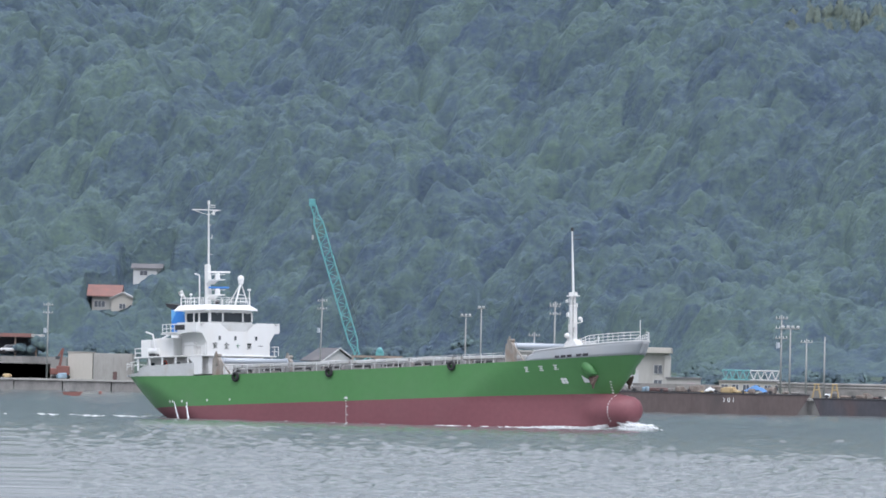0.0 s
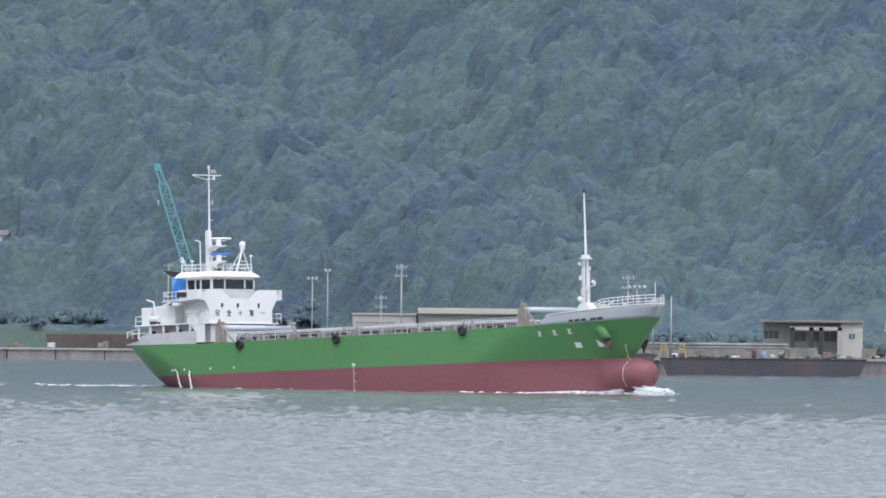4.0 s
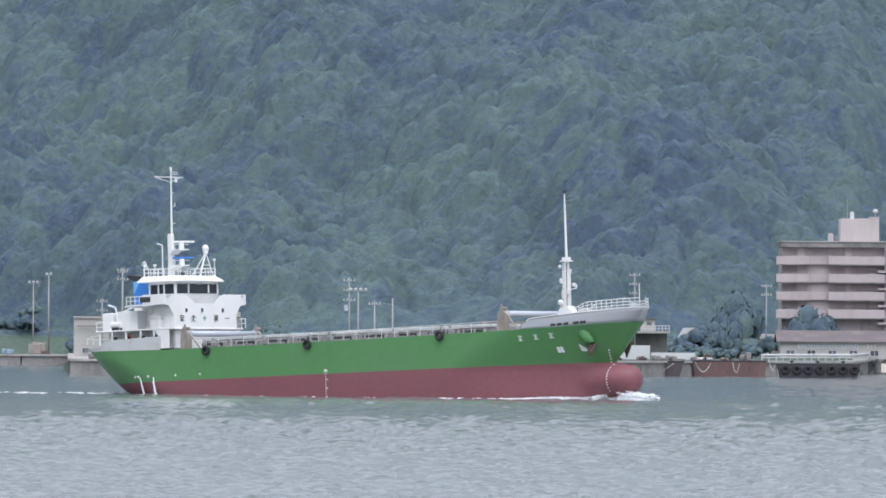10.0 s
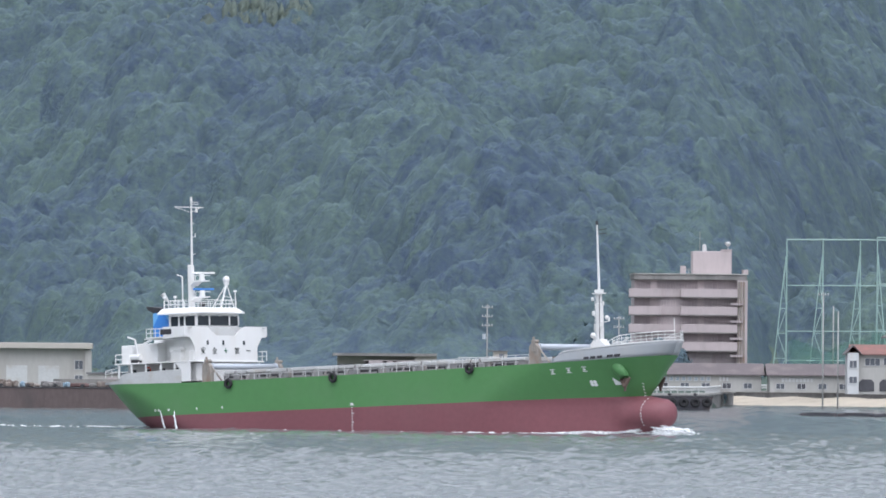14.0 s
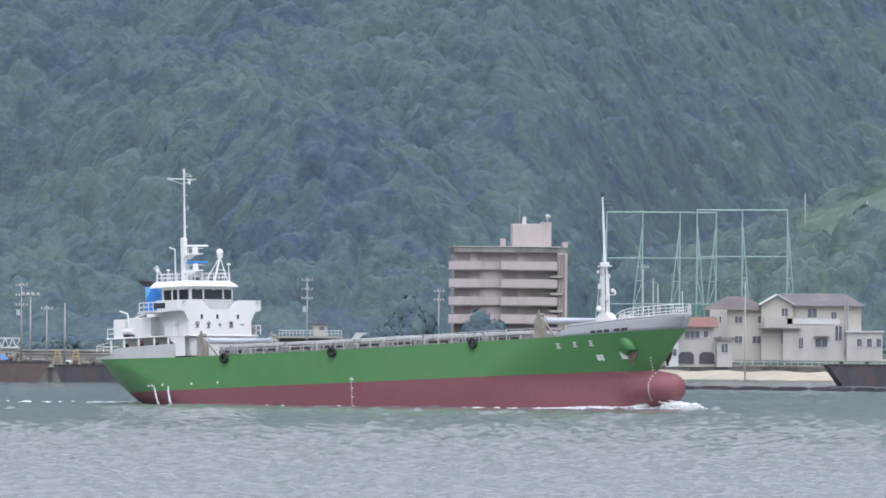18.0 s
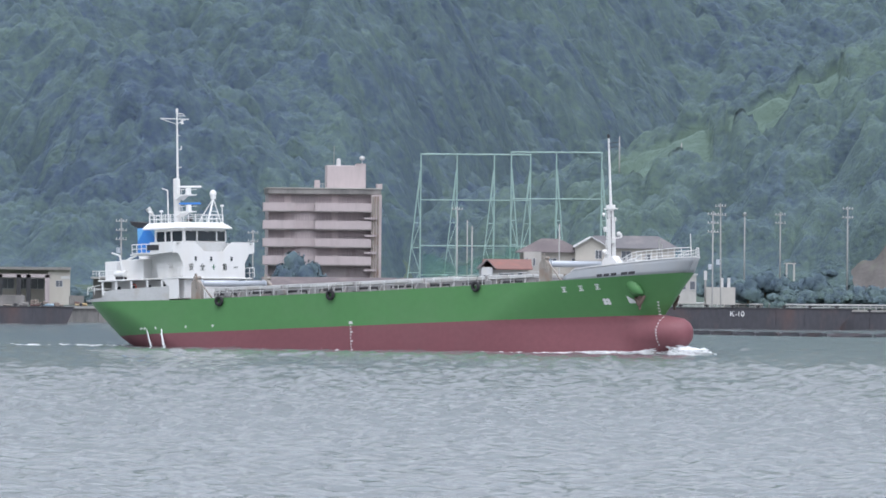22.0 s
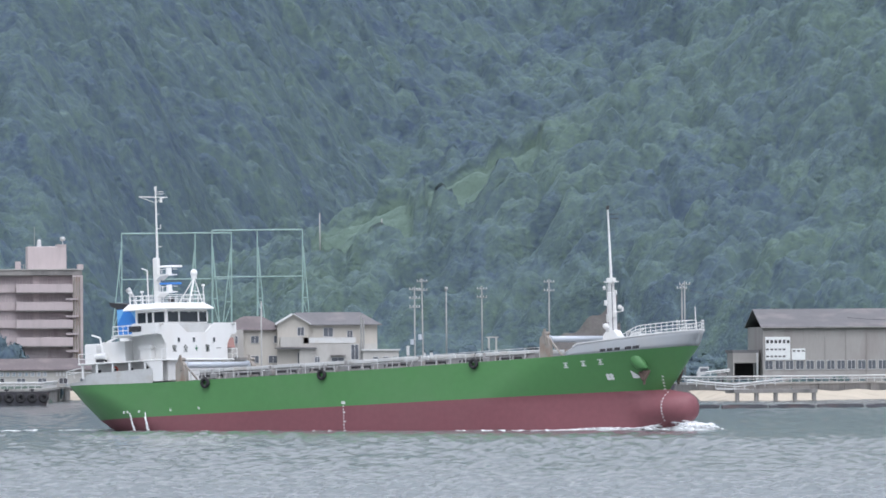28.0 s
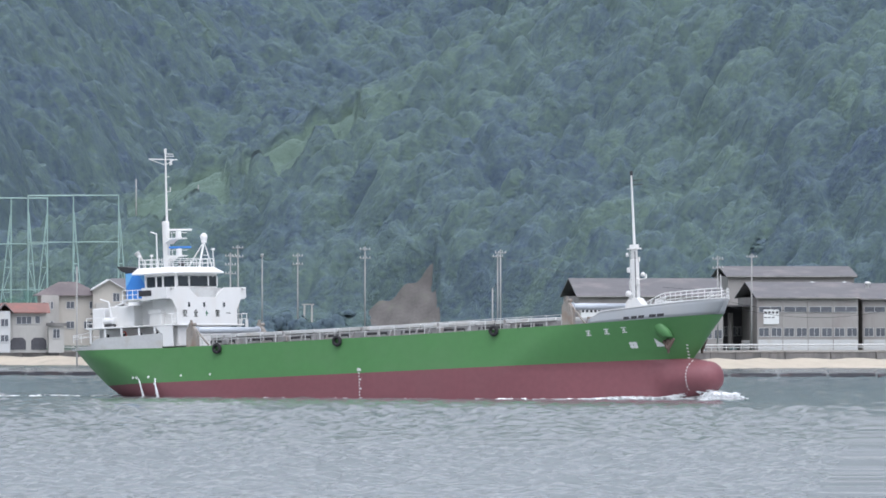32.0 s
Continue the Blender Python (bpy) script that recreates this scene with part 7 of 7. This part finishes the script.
# ---- yards behind the barges, poles, trees ----
def build_yard():
    s = 0.09
    # derelict workshop with a dark portal
    p = (27.44, 1600.0, 2.85)
    w = (1337 - 1187) * s
    h = thing("workshop", (p[0], 1600, 2.4), "derelict pale workshop with a flat roof and dark frames", "building")
    top = 5.9
    part("wall", Geo().box(-1.5, 8, 0, w + 2.6, 8, top), CREAM_WALL, h)
    part("roof", Geo().box(-1.8, 6, top - 0.1, w + 3.6, 13, 0.45), OLD_CONCRETE, h)
    window(h, (1187 - 1262) * s - 1.6, 3.97, 3.0, 2.6, 1.5, 3)
    part("end_wall", Geo().box(w / 2 - 1.9, 0.4, 0, 3.6, 0.5, top - 0.1), CREAM_WALL, h)
    for x in (1208, 1242, 1260, 1294):
        part("column", Geo().box((x - 1262) * s, 0, 0, 0.75, 0.6, 5.0), DARK_STEEL if x != 1294 else PINK_SHADE, h)
    part("portal_beam", Geo().box((1251 - 1262) * s, 0, 4.5, 8.6, 0.6, 0.6), PINK_SHADE, h)
    for x in (1222, 1251, 1277):
        window(h, (x - 1262) * s, 3.97, 2.6, 2.2, 1.8, 2)
    window(h, w / 2 - 1.9, 0.12, 3.0, 1.2, 1.1, 2)
    part("notice", Geo().box(w / 2 - 0.9, 0.1, 4.3, 1.5, 0.06, 0.5), RAIL_WHITE, h)
    # platform building beside the mast
    p = (43.54, 1620.0, 6.40)
    g = thing("raised_platform", (p[0], 1622, 2.4), "long grey concrete platform with a small hut on it", "building")
    part("deck", Geo().box(0, 4, p[2] - 2.0, 10.8, 8, 0.35), CONCRETE, g)
    for i in range(19):
        part("rail_post", Geo().rod((-5.2 + i * 0.58, 0.15, p[2] - 1.65), (-5.2 + i * 0.58, 0.15, p[2] - 0.75), 0.05, n=6), RAIL_WHITE, g)
    part("support_wall", Geo().box(0, 6, 0, 10, 4, p[2] - 2.0), OLD_CONCRETE, g)
    hut = part("hut", Geo().box(1.7, 3, p[2] - 1.66, 2.3, 4, 1.96), CREAM_WALL, g)
    part("hut_roof", Geo().box(1.3, 3, p[2] + 0.3, 3.6, 4.6, 0.18), ROOF_GREY, hut)
    part("hut_window", Geo().box(1.9, 0.97, p[2] - 0.8, 0.8, 0.06, 0.7), GLASS_FAR, hut)
    part("rail", Geo().rod((-5.3, 0.15, p[2] - 0.75), (5.3, 0.15, p[2] - 0.75), 0.06).rod((-5.3, 0.15, p[2] - 1.2), (5.3, 0.15, p[2] - 1.2), 0.05), RAIL_WHITE, g)
    for (t, x, wd, hh, d, m, lab) in ((7, 1422, 5.3, 2.3, 1585, RAIL_WHITE, "white shipping container in the yard"), (7, 1345, 2.4, 1.5, 1590, OLD_CONCRETE, "grey site cabin in the yard")):
        p = (41.89, 1585.0, 2.73)
        c = thing("container", (p[0] + (x - 1422) * s, d, 2.5), lab, "container", "containers in the yard")
        part("body", Geo().box(0, 1.2, 0, wd, 2.4, hh, ch=0.05), m, c)
        for i in range(6):
            part("corrugation", Geo().box(-wd / 2 + wd * (i + 0.5) / 6, -0.03, 0.15, 0.18, 0.08, hh - 0.3), m, c)
    p = (48.41, 1588.0, 3.33)
    solid("low_white_wall", Geo().box(p[0], 1588, 2.4, 7.2, 0.3, 1.25, ch=0.03), RAIL_WHITE, "low white yard wall with a dark top", "wall")
    # offices with window row behind the first barge
    s = 0.09
    p = (-8.62, 1490.0, 3.92)
    o = thing("site_office", (p[0], 1490, 2.4), "long low site office with a row of windows", "building")
    w = (1384 - 1274) * s
    part("wall", Geo().box(0, 2, 0, w, 4, 2.35), CREAM_WALL, o)
    part("roof", Geo().box(0, 2, 2.35, w + 0.3, 4.5, 0.2), OLD_CONCRETE, o)
    for i in range(6):
        window(o, -w / 2 + w * (i + 0.5) / 6, -0.03, 1.0, 1.1, 0.95, 2)
    tr = thing("steel_truss", ((-8.83, 1492.0, 5.30)[0], 1493, 4.98), "teal and white lattice truss stored on an office roof", "truss")
    for x0, x1, m in ((1280, 1327, TEAL), (1327, 1377, RAIL_WHITE)):
        a, b = (x0 - 1328) * s, (x1 - 1328) * s
        part("chord", Geo().rod((a, 0, 0.1), (b, 0, 0.1), 0.1), m, tr)
        part("chord", Geo().rod((a, 0, 1.5), (b, 0, 1.5), 0.1), m, tr)
        for i in range(8):
            part("web", Geo().rod((lerp(a, b, i / 8), 0, 0.1 if i % 2 else 1.5), (lerp(a, b, (i + 1) / 8), 0, 1.5 if i % 2 else 0.1), 0.08), m, tr)
    p = (-19.20, 1500.0, 3.86)
    o = thing("store_shed", (p[0], 1500, 2.4), "grey store shed beside the warehouse", "shed")
    part("wall", Geo().box(0, 3, 0, 5.2, 6, 2.6), CONCRETE, o)
    part("roof", Geo().box(0, 3, 2.6, 5.5, 6.4, 0.25), ROOF_GREY, o)
    part("door", Geo().box(1.2, -0.05, 0, 1.2, 0.12, 2.0), PINK_SHADE, o)
    p = (4.32, 1486.0, 3.86)
    solid("pipe_run", Geo().box(p[0] + 3, 1492, 2.4, 20, 1.5, 1.2).rod((p[0] - 9, 1489, 4.6), (p[0] + 16, 1489, 4.6), 0.22).rod((p[0] - 9, 1489, 4.15), (p[0] + 16, 1489, 4.15), 0.2), OLD_CONCRETE, "stacked grey pipes along the yard", "pipes")
    # clutter on the barge decks
    rng = random.Random(8)

    def heap(x, y, z, w, hh, material, name, label, cat):
        t = thing(name, (x, y, z), label, cat, "deck clutter")
        n = rng.randint(3, 5)
        for i in range(n):
            part("piece", Geo().box(rng.uniform(-w / 2, w / 2) * 0.6, rng.uniform(-0.6, 0.6), 0, w * rng.uniform(0.25, 0.5), rng.uniform(0.6, 1.3), hh * rng.uniform(0.5, 1.0), rng.uniform(-25, 25), 0.12), material, t)
        return t

    kinds = ((TANK_BLUE, "drum_stack", "pale blue tanks and crates on a barge", "tanks"), (SCRAP, "scrap_heap", "heap of rusty scrap on a barge", "scrap"), (RAIL_WHITE, "sack_heap", "white sacks on a barge deck", "sacks"),
             (MACHINE_YELLOW, "winch", "yellow rusty winch on a barge deck", "winch"), (OLD_CONCRETE, "crate_stack", "grey crates on a barge deck", "crates"), (BARGE_RED, "frame_stack", "red-brown steel frames on a barge", "frames"))
    for x0, x1, y, z, n in ((-37, -1, 1433, 3.14, 24), (2, 30, 1451, 2.64, 15), (33, 48, 1540, 2.5, 6), (51, 61, 1547, 2.6, 3), (-44, -3, 1468, 2.5, 14), (2, 30, 1520, 2.5, 12), (33, 56, 1572, 2.5, 7)):
        for i in range(n):
            m, nm, lab, cat = rng.choices(kinds, (2, 5, 1, 1, 5, 4))[0]
            heap(lerp(x0, x1, (i + rng.uniform(0.1, 0.9)) / n), y + rng.uniform(0.5, 7), z, rng.uniform(0.8, 3.2), rng.uniform(0.25, 1.0) + (0.6 if rng.random() < 0.15 else 0), m, nm, lab, cat)
    for x in (-52.5, -130, -140, -125, -120, -150, -112, -103, -63, -68, -75, -84):
        m, nm, lab, cat = rng.choice(kinds)
        heap(x + rng.uniform(-1, 1), 1816, 2.2, rng.uniform(1.6, 3.0), rng.uniform(0.7, 1.6), m, nm, lab.replace("on a barge deck", "on the quay").replace("on a barge", "on the quay"), cat)
    p = (-62.52, 1817.0, 1.76)
    heap(p[0], 1816, 2.2, 5, 2.2, RUST_TAN, "scrap_heap", "large orange-brown scrap heap on the quay", "scrap")
    p = (-95.02, 1816.0, 2.55)
    heap(p[0], 1816, 2.2, 2.4, 1.5, MACHINE_YELLOW, "sand_bags", "yellow-brown bags heaped on the quay", "bags")
    # made-up slab, added in place of the low brown clutter here
    solid("hoarding", Geo().box((-99.04, 1822.0, 2.51)[0] - 4, 1822, 2.1, 22, 0.4, 2.7), BARGE_RUST, "brown slab standing in for low clutter along the quay", "fence")
    p = (-7.61, 1434.0, 2.89)
    tb = thing("tarpaulin", (p[0], 1435, 3.14), "crumpled bright blue tarpaulin over a deck load", "tarpaulin")
    part("sheet", Geo().grid([[(x * 0.55 - 1.7, y * 0.7, max(0.02, 1.25 * math.cos((x - 3) * 0.42) * math.cos((y - 1.5) * 0.8) + 0.15 * math.sin(x * 2.3 + y))) for x in range(7)] for y in range(4)]), TARP_BLUE, tb, "", True)
    p = (-14.34, 1434.0, 3.00)
    tb = thing("tarpaulin", (p[0], 1434, 3.14), "white tarpaulin over a deck load", "tarpaulin")
    part("sheet", Geo().grid([[(x * 0.3 - 0.9, y * 0.6, max(0.02, 0.85 * math.cos((x - 3) * 0.42) * math.cos((y - 1.5) * 0.8) + 0.1 * math.sin(x * 2.3 + y))) for x in range(7)] for y in range(4)]), RAIL_WHITE, tb, "", True)
    for t, x, y in ((0, 1445, 702), (0, 1475, 702)):
        p = (1.30, 1452.0, 2.86)
        f = thing("a_frame", (p[0] + (x - 1445) * s, 1452, 2.64), "yellow steel A-frame on a barge deck", "frame", "A-frames")
        for dx in (-0.6, 0.6):
            part("leg", Geo().rod((dx, 0, 0), (dx * 0.4, 0, 2.0), 0.12), MACHINE_YELLOW, f)
        part("crossbar", Geo().rod((-0.4, 0, 1.2), (0.4, 0, 1.2), 0.1).box(0, 0, 1.95, 0.9, 0.3, 0.2), MACHINE_YELLOW, f)
    # hut roofs and white buildings under the twin poles
    p = (146.18, 1655.0, 8.56)
    o = thing("pump_house", (p[0], 1655, 4.4), "small white pump house with vents between bushes", "building")
    part("wall", Geo().box(0, 2, -1, 5.0, 4, 3.0), PALE_WALL, o)
    for x in (-2.6, 0.2, 1.4):
        part("vent_stack", Geo().box(x, 0.5, 2.0 if x > -2 else 3.2, 0.5, 0.4, 1.6), RAIL_WHITE, o)
    part("stack_foot", Geo().box(-2.6, 0.5, 0, 0.3, 0.3, 3.2), POLE_GREY, o)
    for t, x, y in ((29, 795, 600),):
        p = (161.44, 1690.0, 9.35)
        o = thing("shelter", (p[0], 1690, p[2] - 0.8), "small pale shelter among the bushes", "shelter")
        part("roof", Geo().box(0, 1, 2.0, 2.0, 2.2, 0.2), PALE_WALL, o)
        for k in (-0.7, 0.6):
            part("post", Geo().box(k, 0, -1, 0.3, 0.3, 3.0), PALE_WALL, o)


build_yard()

POLES = (
    ((-143.66, 1835.0, 3.73), (-143.93, 1835.0, 16.53), 2, 0, True, 0), ((-92.38, 1840.0, 7.68), (-92.28, 1840.0, 18.37), 2, 0, True, 0.3), ((-64.59, 1832.0, 6.97), (-64.76, 1832.0, 15.48), 0, 3, False, 0),
    ((-61.71, 1832.0, 7.03), (-61.92, 1832.0, 17.03), 0, 2, False, 0), ((-47.83, 1830.0, 7.32), (-48.06, 1830.0, 18.15), 1, 0, False, 0), ((-41.03, 1572.0, 6.18), (-41.14, 1572.0, 16.95), 2, 0, False, 0),
    ((-44.37, 1574.0, 6.15), (-44.43, 1574.0, 11.90), 2, 0, False, 0), ((-4.19, 1484.0, 3.86), (-4.42, 1484.0, 15.04), 3, 0, True, 0), ((-2.82, 1484.0, 3.88), (-3.01, 1484.0, 13.00), 0, 4, False, 0),
    ((-0.33, 1484.0, 3.94), (-0.48, 1484.0, 11.51), 1, 0, False, 0), ((2.43, 1486.0, 3.99), (2.27, 1486.0, 11.91), 0, 0, False, 0), ((42.65, 1610.0, 2.67), (42.54, 1610.0, 16.86), 3, 0, True, 0),
    ((67.65, 1690.0, 4.07), (67.52, 1690.0, 15.55), 2, 0, False, 0), ((101.02, 1655.0, 8.22), (100.96, 1655.0, 19.76), 1, 0, False, 0), ((117.06, 1635.0, 6.20), (117.00, 1635.0, 16.85), 0, 0, False, 0),
    ((107.73, 1735.0, 8.28), (107.68, 1735.0, 17.87), 0, 0, False, 0), ((146.09, 1880.0, 25.66), (146.08, 1880.0, 35.29), 0, 0, False, 0), ((158.57, 1885.0, 26.83), (158.57, 1885.0, 34.29), 0, 0, False, 0),
    ((143.42, 1640.0, 9.31), (143.44, 1640.0, 19.24), 3, 0, True, 0), ((145.13, 1642.0, 8.35), (145.06, 1642.0, 20.60), 2, 0, True, -0.3), ((156.06, 1720.0, 14.42), (156.07, 1720.0, 19.23), 0, 1, False, 0),
    ((162.40, 1720.0, 13.60), (162.21, 1720.0, 19.82), 2, 0, False, 0), ((168.81, 1665.0, 10.46), (168.83, 1665.0, 20.56), 2, 0, False, 0), ((183.44, 1600.0, 5.52), (183.45, 1600.0, 13.18), 0, 0, False, 0),
    ((184.75, 1600.0, 5.52), (184.96, 1600.0, 19.52), 1, 0, False, 0), ((222.12, 1608.0, 3.41), (222.11, 1608.0, 18.57), 2, 0, False, 0), ((227.54, 1606.0, 2.95), (227.53, 1606.0, 18.94), 1, 0, False, 0),
    ((195.81, 1700.0, 13.64), (195.85, 1700.0, 19.60), 1, 0, False, 0), ((103.27, 1650.0, 4.39), (103.19, 1650.0, 16.37), 0, 0, False, 0),
)
for foot, head, arms, lamps, box, lean in POLES:
    if lamps:
        lab = "tall grey pole with a bracket of floodlights"
    elif arms:
        lab = "grey concrete utility pole with crossarms and insulators"
    else:
        lab = "plain slender grey pole"
    if foot[1] > 1815 and foot[2] > 10:
        base = on_slope(foot)
        head = EYE + (Vector(head) - EYE) * (base[1] / foot[1])
        foot = base
    ground_z = float(terrain(foot[0], foot[1]))
    pole((foot[0], foot[1], ground_z), head[2], lab, arms, lamps, box, lean)

for (a, b, sag) in ((((195.85, 1700.0, 19.10)), ((222.12, 1608.0, 12.82)), 1.2), (((222.12, 1608.0, 11.41)), ((249.39, 1606.0, 9.94)), 1.4), (((222.12, 1608.0, 10.66)), ((249.39, 1606.0, 9.28)), 1.6)):
    n = 14
    g = Geo().line([(lerp(a[0], b[0], i / n), lerp(a[1], b[1], i / n), lerp(a[2], b[2], i / n) - sag * (1 - (2 * i / n - 1) ** 2)) for i in range(n + 1)], 0.04, 4)
    solid("overhead_cable", g, DARK_STEEL, "thin dark overhead cable between poles", "cable", "overhead cables")


# ---- trees and shrubs of the shore ----
BARK = mat("bark", (0.10, 0.08, 0.06), 0.95, 0.2, 0.8, 8, 0.5)
_crowns = []


def tree(x, y, r, h, label):
    rng = np.random.default_rng(int(abs(x * 7 + y)))
    z = float(terrain(x, y))
    if len(_crowns) < 5:
        v, f, q = tree_shape(rng, 900, 0.75, 9, detail=2)
        me = foliage_mesh("crown", v, f, q, np.full(len(v), 0.35))
        _crowns.append(me)
    t = thing("tree", (x, y, z), label, "tree", "trees by the shore", float(rng.uniform(-35, 35)))
    trunk = Geo().rod((0, 0, -0.3), (0.1, 0, h * 0.55), r * 0.09, r * 0.05)
    for i in range(4):
        a = i * 1.7
        trunk.rod((0.05, 0, h * (0.28 + 0.05 * i)), (r * 0.5 * math.cos(a), r * 0.5 * math.sin(a), h * 0.62), r * 0.04, r * 0.015)
    part("trunk", trunk, BARK, t)
    c = new("crown", _crowns[int(rng.integers(len(_crowns)))])
    c.parent = t
    c.matrix_basis = Matrix.LocRotScale((0, 0, h * 0.08), None, (r, r, h * 0.62))


for p, r, h in (((62.47, 1675.0, 5.04), 4.6, 13.5), ((60.85, 1668.0, 5.03), 2.6, 7.0), ((75.12, 1682.0, 6.88), 4.4, 10.5), ((73.45, 1684.0, 6.87), 3.4, 8.0), ((77.18, 1680.0, 6.90), 3.4, 8.5),
                ((58.38, 1672.0, 5.01), 3.8, 7.5), ((55.40, 1670.0, 4.99), 3.6, 6.5), ((52.49, 1670.0, 4.97), 2.6, 4.6), ((67.92, 1680.0, 5.07), 2.4, 4.4),
                ((84.66, 1680.0, 7.65), 1.8, 3.2), ((151.28, 1660.0, 8.07), 3.0, 6.2), ((154.38, 1662.0, 8.06), 3.2, 6.6), ((157.12, 1658.0, 7.76), 2.6, 5.6), ((163.34, 1664.0, 7.75), 3.0, 6.0), ((160.90, 1664.0, 7.76), 2.5, 5.0)):
    tree(p[0], p[1], r, h, "leafy green tree standing among the shore buildings")


def shrubs():
    rng = np.random.default_rng(21)
    pts, rad, hei = [], [], []

    def strip(x0, x1, y0, y1, n, r0, r1, lift=0.0):
        for _ in range(n):
            x, y = rng.uniform(x0, x1), rng.uniform(y0, y1)
            r = rng.uniform(r0, r1)
            pts.append((x, y, float(terrain(x, y)) - 0.3 + lift))
            rad.append(r)
            hei.append(r * rng.uniform(0.7, 1.1))

    strip(126, 143, 1640, 1646, 23, 0.9, 1.6)
    strip(107, 141, 1632, 1637, 62, 0.8, 1.5)
    strip(146, 178, 1600, 1700, 105, 1.6, 3.2)
    strip(150, 180, 1640, 1780, 91, 2.0, 3.6)
    strip(176, 186, 1552, 1590, 18, 1.0, 1.9)
    strip(187, 240, 1606, 1612, 28, 0.5, 1.0)
    strip(186, 200, 1543, 1556, 14, 0.8, 1.5)
    strip(34, 64, 1640, 1700, 49, 1.4, 2.8)
    strip(-20, 34, 1690, 1790, 105, 2.0, 4.0)
    strip(-60, 0, 1700, 1800, 84, 2.0, 4.2)
    strip(-190, -60, 1850, 1890, 105, 1.6, 3.6)
    strip(60, 150, 1745, 1800, 91, 1.6, 3.2)
    strip(186, 260, 1668, 1760, 105, 2.4, 4.2)
    strip(130, 205, 1838, 1866, 90, 1.2, 2.4)
    strip(174, 180, 1745, 1825, 22, 1.8, 3.2)
    strip(177, 196, 1740, 1770, 26, 1.6, 2.6)
    return scatter_trees("shrubs", pts, rad, hei, 6, "thick green shrubs along the shore and the foot of the hill", "shrubs", 110, 0.1, 4)


shrubs()


def soil_cut():
    xs = np.linspace(183, 195, 20)
    ys = np.linspace(1775, 1799, 26)
    xx, yy = np.meshgrid(xs, ys)
    zz = terrain(xx, yy) + 1.3 + 0.6 * np.sin(xx * 1.3) * np.sin(yy * 0.7)
    return tagged(sheet("soil_cut", xx, yy, zz, SOIL), "bare grey-brown earth cut in the hillside", "earth", kind="structure")


soil_cut()


def motions():
    """The ship's way past the shore."""
    walk(ship, [
        (0.0, pose(-45.10, 1061.32, 0, 0, -2.425, -40.875)),
        (8.0, pose(-9.20, 1028.68, 0, 0, -2.425, -40.875)),
        (16.0, pose(26.70, 996.05, 0, 0, -2.425, -40.875)),
        (24.0, pose(62.60, 963.42, 0, 0, -2.425, -40.875)),
        (32.0, pose(98.50, 930.78, 0, 0, -2.425, -40.875)),
    ])
    for foam in (bow_wave, stern_wake):
        walk(foam, [
        (0.0, pose(-45.10, 1061.32, 0, 0, 0, -40.875)),
        (8.0, pose(-9.20, 1028.68, 0, 0, 0, -40.875)),
        (16.0, pose(26.70, 996.05, 0, 0, 0, -40.875)),
        (24.0, pose(62.60, 963.42, 0, 0, 0, -40.875)),
        (32.0, pose(98.50, 930.78, 0, 0, 0, -40.875)),
        ])
    # the waves drift slowly with the wind
    walk(water, [(0.0, pose(6, 10, 0)), (16.0, pose(0, 0, 0)), (32.0, pose(-6, -10, 0))])


motions()
